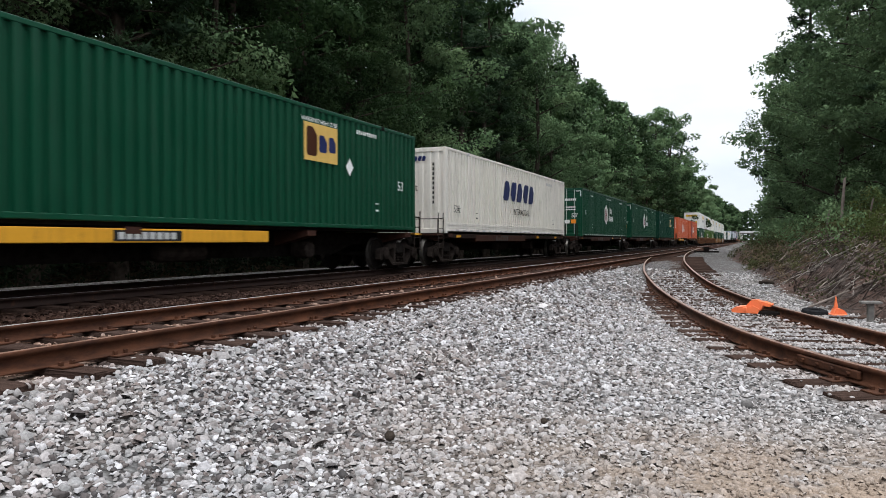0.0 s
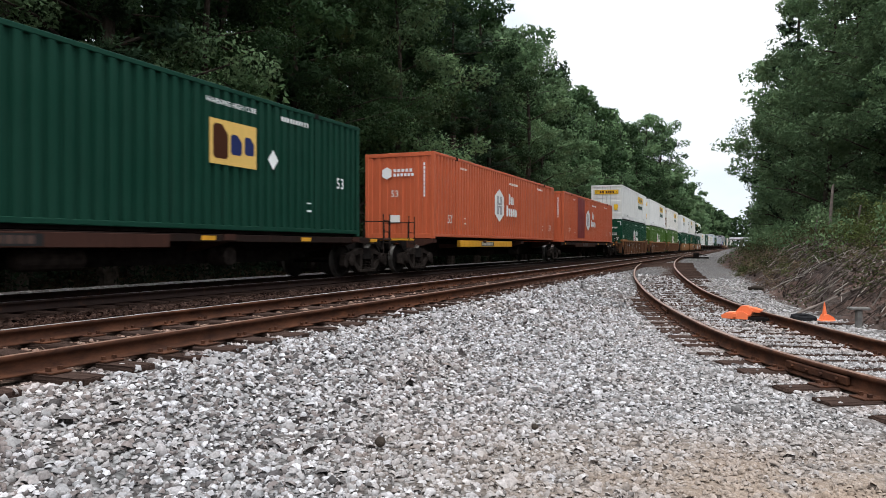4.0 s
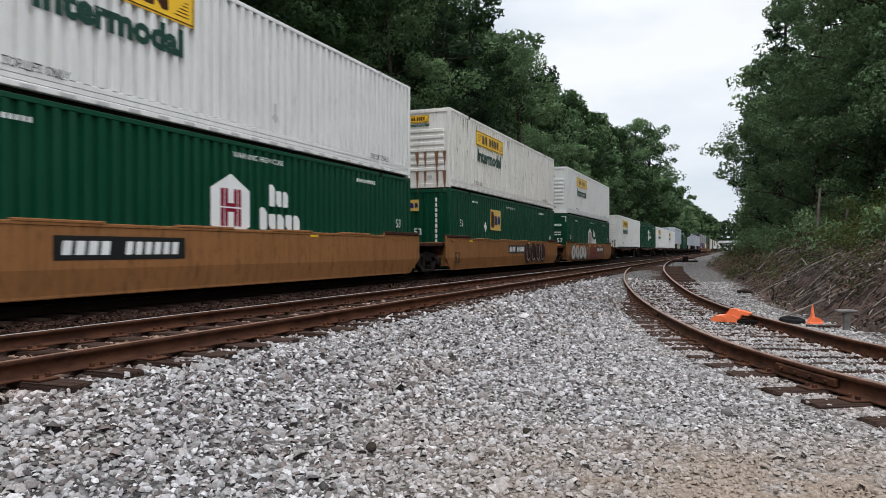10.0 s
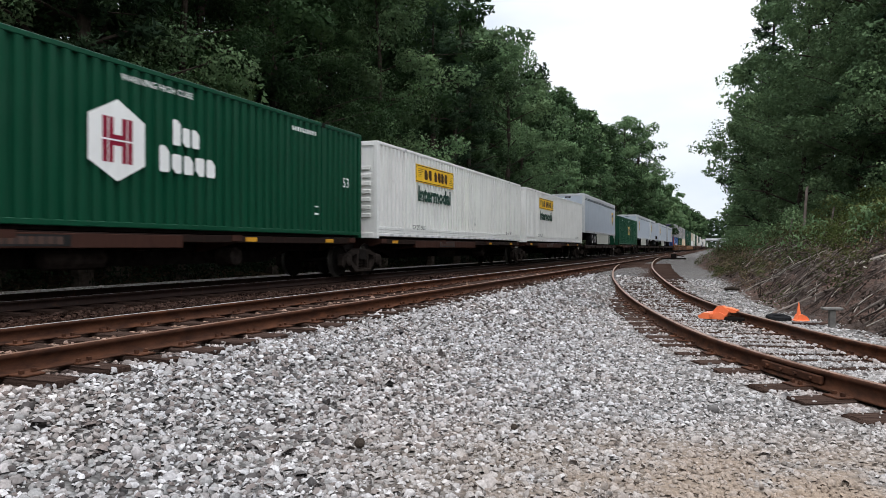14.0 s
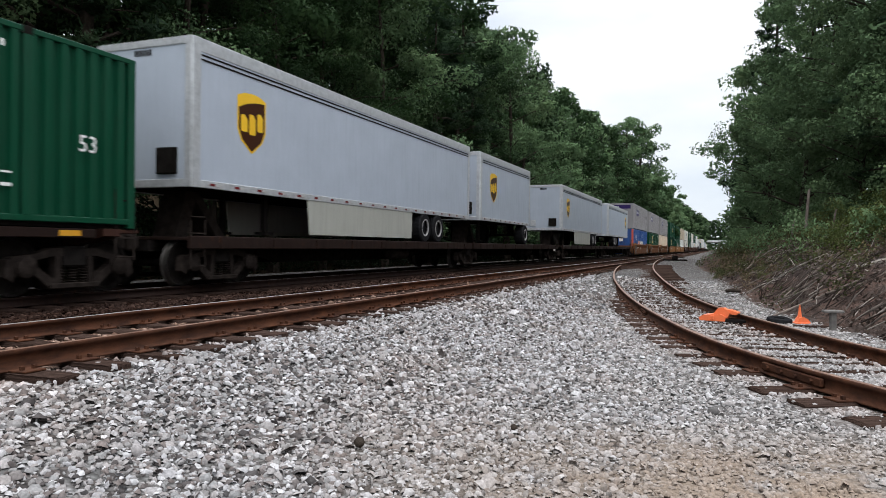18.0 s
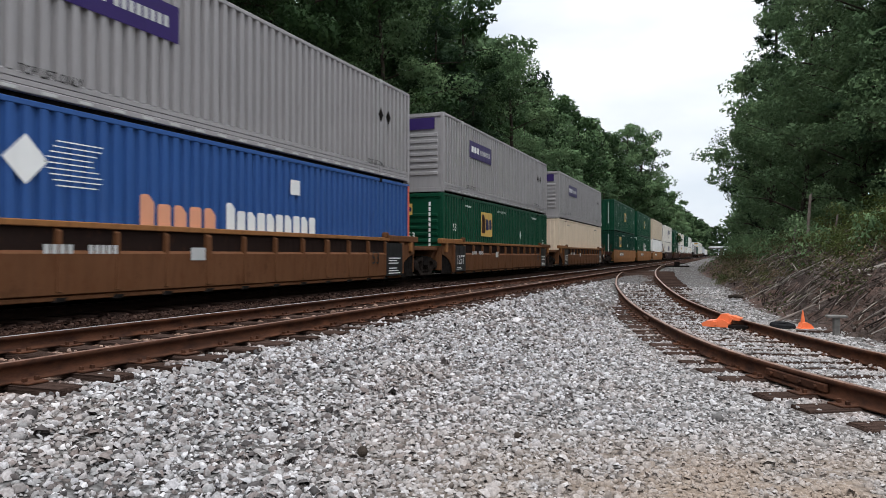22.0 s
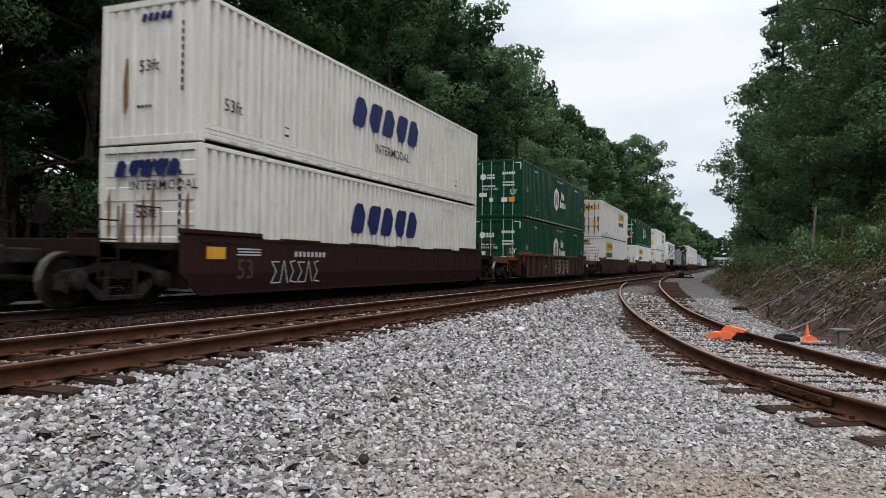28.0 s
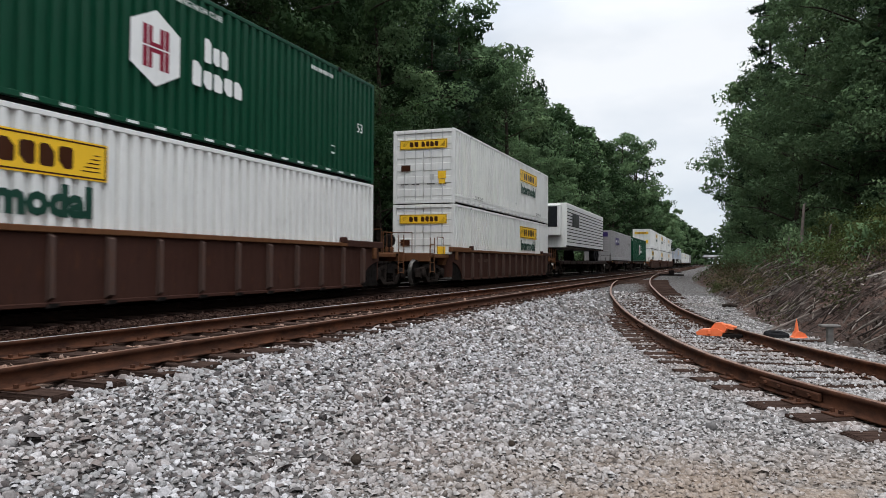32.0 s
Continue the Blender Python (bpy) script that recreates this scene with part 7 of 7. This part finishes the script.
# u of the box's middle, lower (or only) box, upper box, car, whether the truck is shared with the car before and after
CONSIST = [
    (11.33, "square_rear", None, "spine_y", 0, 0), (29.83, "slant", None, "spine", 0, 0), (50.39, "hex_dash", None, "spine", 0, 1), (69.12, "hex", None, "spine", 1, 1), (87.82, "square_dull", None, "spine", 1, 0),
    (108.9, "orange", None, "spine_y", 0, 1), (127.34, "patched", None, "spine", 1, 0),
    (148.3, "hex_front", "banner_doors", "ribbed_rust", 0, 1), (167.72, "lime", "banner_doors", "ribbed_rust", 1, 1), (187.2, "lime", "banner_doors_worn", "ribbed_rust", 1, 0),
    (210.85, "hex_front", "banner", "smooth_amber", 0, 1), (230.38, "square_mid", "banner_worn", "smooth_amber", 1, 1), (250.09, "hex_front", "banner", "smooth_amber", 1, 0),
    (271.11, "banner", None, "spine", 0, 1), (288.33, "hex_front", None, "spine", 1, 1), (305.48, "banner", None, "spine", 1, 1), (322.77, "banner", None, "spine", 1, 0),
    (340.46, "trailer53_r", None, "flat", 0, 0), (359.54, "square_doors", None, "spine", 0, 0), (377.14, "trailer53", None, "flat", 0, 1), (393.9, "trailer28", None, "flat", 1, 0),
    (411.2, "trailer53", None, "flat", 0, 1), (430.06, "trailer45", None, "flat", 1, 0),
    (450.1, "blueline", "violet", "ribbed_amber", 0, 1), (469.23, "square_low2", "violet", "ribbed_amber", 1, 1), (488.75, "cream", "violet", "ribbed_amber", 1, 0),
    (512.48, "square_low", "square", "smooth_amber", 0, 1), (531.65, "hex", "square", "smooth_amber", 1, 1), (550.9, "white_post", "beige", "smooth_amber", 1, 0),
    (574.7, "slant_low", "slant", "smooth_brown", 0, 0), (597.69, "hex_dash", "hex_dash", "ribbed_dark", 0, 0), (620.91, "banner", "banner_doors_worn", "ribbed_dark", 0, 0), (644.32, "banner", "hex_dash", "ribbed_dark", 0, 0), (667.3, "banner_doors", "banner_doors", "ribbed_dark", 0, 0),
    (689.2, "van", None, "flat", 0, 0), (710.6, "violet", None, "spine", 0, 0), (729.2, "hex", None, "spine", 0, 0),
    (752.5, "banner", "banner_doors", "ribbed_dark", 0, 1), (772.0, "banner", "banner", "ribbed_dark", 1, 1), (791.5, "banner", "banner", "ribbed_dark", 1, 0),
    (815.0, "trailer53", None, "flat", 0, 0), (834.0, "trailer53", None, "flat", 0, 0), (855.0, "banner", None, "spine", 0, 1), (873.0, "banner", None, "spine", 1, 0), (893, "banner", None, "spine", 0, 1), (911, "violet", None, "spine", 1, 0),
]
CARS = {}


def car(kind, a, b, first, last, i):
    key = (kind, first, last, round(b - a, 1))
    fresh = i in (7, 9, 11, 12, 29, 30)      # those with spray paint of their own
    if key in CARS and not fresh:
        c = copy_thing(CARS[key], pose(0, 0, 0))
        WHEELSETS.extend(o for o in c.children_recursive if o.name.startswith("wheelset"))
        return c
    sh = (bool(first), bool(last))
    if kind.startswith("spine"):
        c = spine(kind, a, b, YELLOW if kind == "spine_y" else OXIDE, sh)
    elif kind == "flat":
        c = flat(a, b, sh)
    else:
        style, tone = kind.split("_")
        body = {"rust": UMBER, "amber": AMBER if style == "smooth" else RUSTY, "dark": OXIDE, "brown": BROWN}[tone]
        c = well(style, body, sh, {"rust": AMBER, "amber": AMBER if style == "ribbed" else None, "dark": RUSTY, "brown": None}[tone], (i + 1) if i in (7, 9, 11, 12, 29, 30) else 0, {11: -1.06, 12: 1.85}.get(i, -4.75))
    if not fresh:
        CARS.setdefault(key, c)
    return c


us = [c[0] for c in CONSIST]
for i, (u, lower, upper, kind, first, last) in enumerate(CONSIST):
    a = (us[i - 1] + u) / 2 if i else u - 9.2
    b = (us[i + 1] + u) / 2 if i + 1 < len(us) else u + 9.2
    if not first:
        a = max(a + .55, u - 10.2)
    if not last:
        b = min(b - .55, u + 10.2)
    if kind == "flat" or kind.startswith("spine"):
        half = round(min(b - u, u - a) if not (first or last) else (b - a) / 2, 1)
        mid = u if not (first or last) else (a + b) / 2
        put(car(kind, -half, half, first, last, i), mid, TRAIN_HEAD)
    else:
        put(car(kind, 0, 0, first, last, i), u, TRAIN_HEAD)
    if lower.startswith("trailer"):
        n = {"trailer53": 16.1, "trailer53_r": 16.6, "trailer28": 8.3, "trailer45": 13.75}[lower]
        uu = 390.75 if lower == "trailer28" else (411.2 if abs(u - 411.2) < .1 else u)
        if lower in PROTO:
            t = copy_thing(PROTO[lower], pose(0, 0, 0))
        else:
            back = lower in ("trailer53_r", "trailer45")
            t = PROTO[lower] = trailer(n, lower, back, 2.60 if n > 12 else 2.62, 5.54, lower == "trailer53" or lower == "trailer53_r",
                                       {"trailer53": "long smooth grey trailer with a brown shield emblem", "trailer53_r": "long smooth grey trailer riding backwards", "trailer28": "short smooth grey trailer with a shield emblem", "trailer45": "smooth grey trailer with exposed twin axles"}[lower])
        put(t, uu, 1.63)
    elif lower == "van":
        put(van_trailer(), u, 1.63)
    else:
        put(BOX[lower](), u, SINGLE_Z if upper is None else LOW_Z)
        if upper:
            put(BOX[upper](), u, TOP_Z)


# ---- small things by the siding ----
derail = thing("derail_device", "bright orange hinged derail block clamped on the rail", "derail device")
part("block", Geo().prism([(-.30, 0), (.12, 0), (.14, .08), (.04, .13), (-.24, .10), (-.32, .05)], 1, -.15, .15), SAFETY, derail)
part("hump", Geo().prism([(-.10, .08), (.16, .06), (.20, .15), (.10, .235), (.0, .225), (-.06, .15)], 1, -.12, .04), SAFETY, derail)
part("flap", Geo().prism([(.08, .14), (.30, .12), (.33, .16), (.20, .20), (.10, .21)], 1, -.10, .12), SAFETY, derail)
part("lug", Geo().box(-.12, -.06, -.165, -.14, .02, .10, .008), SAFETY, derail)
part("base_plate", Geo().box(.08, .46, -.14, .14, -.03, .04, .006), STEEL, derail)
derail.matrix_basis = pose(-0.02, 13.45, .24, 0, 0, -12)

marker = thing("orange_marker", "leaning orange safety cone beside the siding", "safety cone")
part("cone", Geo().lathe((0, 0, 0), [(.02, .052), (.10, .042), (.31, .013), (.35, .005)], 2, 16), SAFETY, marker)
part("foot", Geo().box(-.10, .15, -.11, .11, 0, .03, .01).prism([(-.07, .03), (.17, .02), (.12, .09), (.04, .13), (-.03, .12)], 1, -.08, .07), SAFETY, marker)
marker.matrix_basis = pose(1.36, 14.6, float(ground_z(1.36, 14.6)) + .01, 0, 0, 20)

tyre = thing("old_tyre", "small old black tyre lying by the siding", "tyre", data=Geo().lathe((0, 0, 0), [(0, .12), (.01, .20), (.04, .225), (.09, .21), (.11, .15), (.09, .10), (.02, .10)], 2, 20).mesh("old_tyre", RUBBER))
tyre.matrix_basis = pose(1.02, 14.6, float(ground_z(1.02, 14.6)) + .005, 5, 3, 0)

stub = thing("concrete_stub", "short grey post with a flat cap by the siding", "marker post")
part("shaft", Geo().box(-.045, .045, -.045, .045, -.1, .30, .010), CONCRETE, stub)
part("cap", Geo().box(-.15, .15, -.09, .09, .30, .345, .012), CONCRETE, stub)
stub.matrix_basis = pose(1.74, 13.35, float(ground_z(1.74, 13.35)), 0, 0, 15)

plank = thing("plank", "dark weathered board lying by the siding", "board", data=Geo().box(-.34, .34, -.05, .05, 0, .035, .006).mesh("plank", TIE))
plank.matrix_basis = pose(1.52, 13.75, float(ground_z(1.52, 13.75)) + .015, 0, 0, 8)

billet = thing("log", "short dark charred log at the foot of the bank", "log", "logs on the bank", data=Geo().tube([(-.20, 0, .05), (0, .02, .07), (.20, 0, .05)], [.045, .055, .04], 8).tube([(.02, 0, .07), (.12, .04, .14)], [.02, .008], 5).mesh("log", BARK))
billet.matrix_basis = pose(.33, 22.0, float(ground_z(.33, 22.0)), 0, 0, 10)

g = Geo()
rk = random.Random(31)
for k in range(9):
    a_, h_ = rk.uniform(0, 6.28), rk.uniform(.25, .5)
    e_ = (math.cos(a_) * .13, math.sin(a_) * .13, h_)
    g.tube([(math.cos(a_) * .02, math.sin(a_) * .02, -.02), (e_[0] * .6, e_[1] * .6, h_ * .55), e_], [.009, .006, .003], 5)
    g.tube([(e_[0] * .6, e_[1] * .6, h_ * .55), (e_[0] * .6 + rk.uniform(-.1, .1), e_[1], h_ * .85)], [.005, .002], 4)
sapling = thing("dead_sapling", "dry reddish-brown twiggy sapling at the foot of the bank", "sapling", data=g.mesh("dead_sapling", BARK))
sapling.matrix_basis = pose(.98, 20.2, float(ground_z(.98, 20.2)))

for cx, cy, cs in ((-2.07, 3.89, .034), (-1.30, 4.66, .024)):
    cone = thing("pine_cone", "small dark brown pine cone lying on the ballast", "pine cone", "pine cones on the ballast", data=Geo().lathe((0, 0, 0), [(-1.2 * cs, .3 * cs), (-.8 * cs, .9 * cs), (-.6 * cs, .75 * cs), (-.2 * cs, 1.0 * cs), (0, .8 * cs), (.4 * cs, .8 * cs), (.6 * cs, .6 * cs), (1.2 * cs, .25 * cs)], 1, 9).mesh("pine_cone", BARK))
    cone.matrix_basis = pose(cx, cy, float(ground_z(cx, cy)) + cs + .012, 0, 0, 35)

stand = thing("switch_stand", "low black switch stand beside the turnout", "switch stand")
part("base", Geo().box(-.9, .9, -.12, .12, 0, .12, .02), STEEL, stand)
part("body", Geo().box(-.2, .2, -.18, .18, .1, .42, .03), STEEL, stand)
part("lever", Geo().tube([(0, 0, .35), (.75, .05, .22)], .03, 6), STEEL, stand)
stand.matrix_basis = pose(-3.3, 57, float(ground_z(-3.3, 57)) + .05, 0, 0, 5)

bridge = thing("road_overpass", "pale concrete road bridge across the tracks", "bridge")
part("deck", Geo().box(-26, 16, -4, 4, 5.6, 6.4, .1), CONCRETE, bridge)
part("parapet", Geo().box(-26, 16, -4.2, -3.9, 6.1, 7.6, .05), PALEWALL, bridge, "pale bridge parapet")
for x in (-20.5, -1.5, 9):
    part("pier", Geo().box(x - .6, x + .6, -3, 3, -1, 5.6, .1), CONCRETE, bridge)
bridge.matrix_basis = pose(0, 560, .5)


# ---- what moves ----
def motions():
    # wheels roll as the train travels; alike wheelsets share one action
    rolls = {}
    for w in WHEELSETS:
        d = round(w.location.y, 3)
        if d in rolls:
            w.rotation_mode = "QUATERNION"
            w.animation_data_create()
            w.animation_data.action, w.animation_data.action_slot = rolls[d]
            continue
        ts, ss = [t for t, _ in TRAVEL], [s for _, s in TRAVEL]
        walk(w, [(k / FPS, pose(0, d, .457, math.degrees(float(np.interp(k / FPS, ts, ss)) / .457))) for k in range(32 * FPS + 1)])
        rolls[d] = (w.animation_data.action, w.animation_data.action_slot)
    for ob, u, z in MOVERS:
        walk(ob, [(t, pose(TRAIN_X, u - s, z)) for t, s in TRAVEL])


motions()
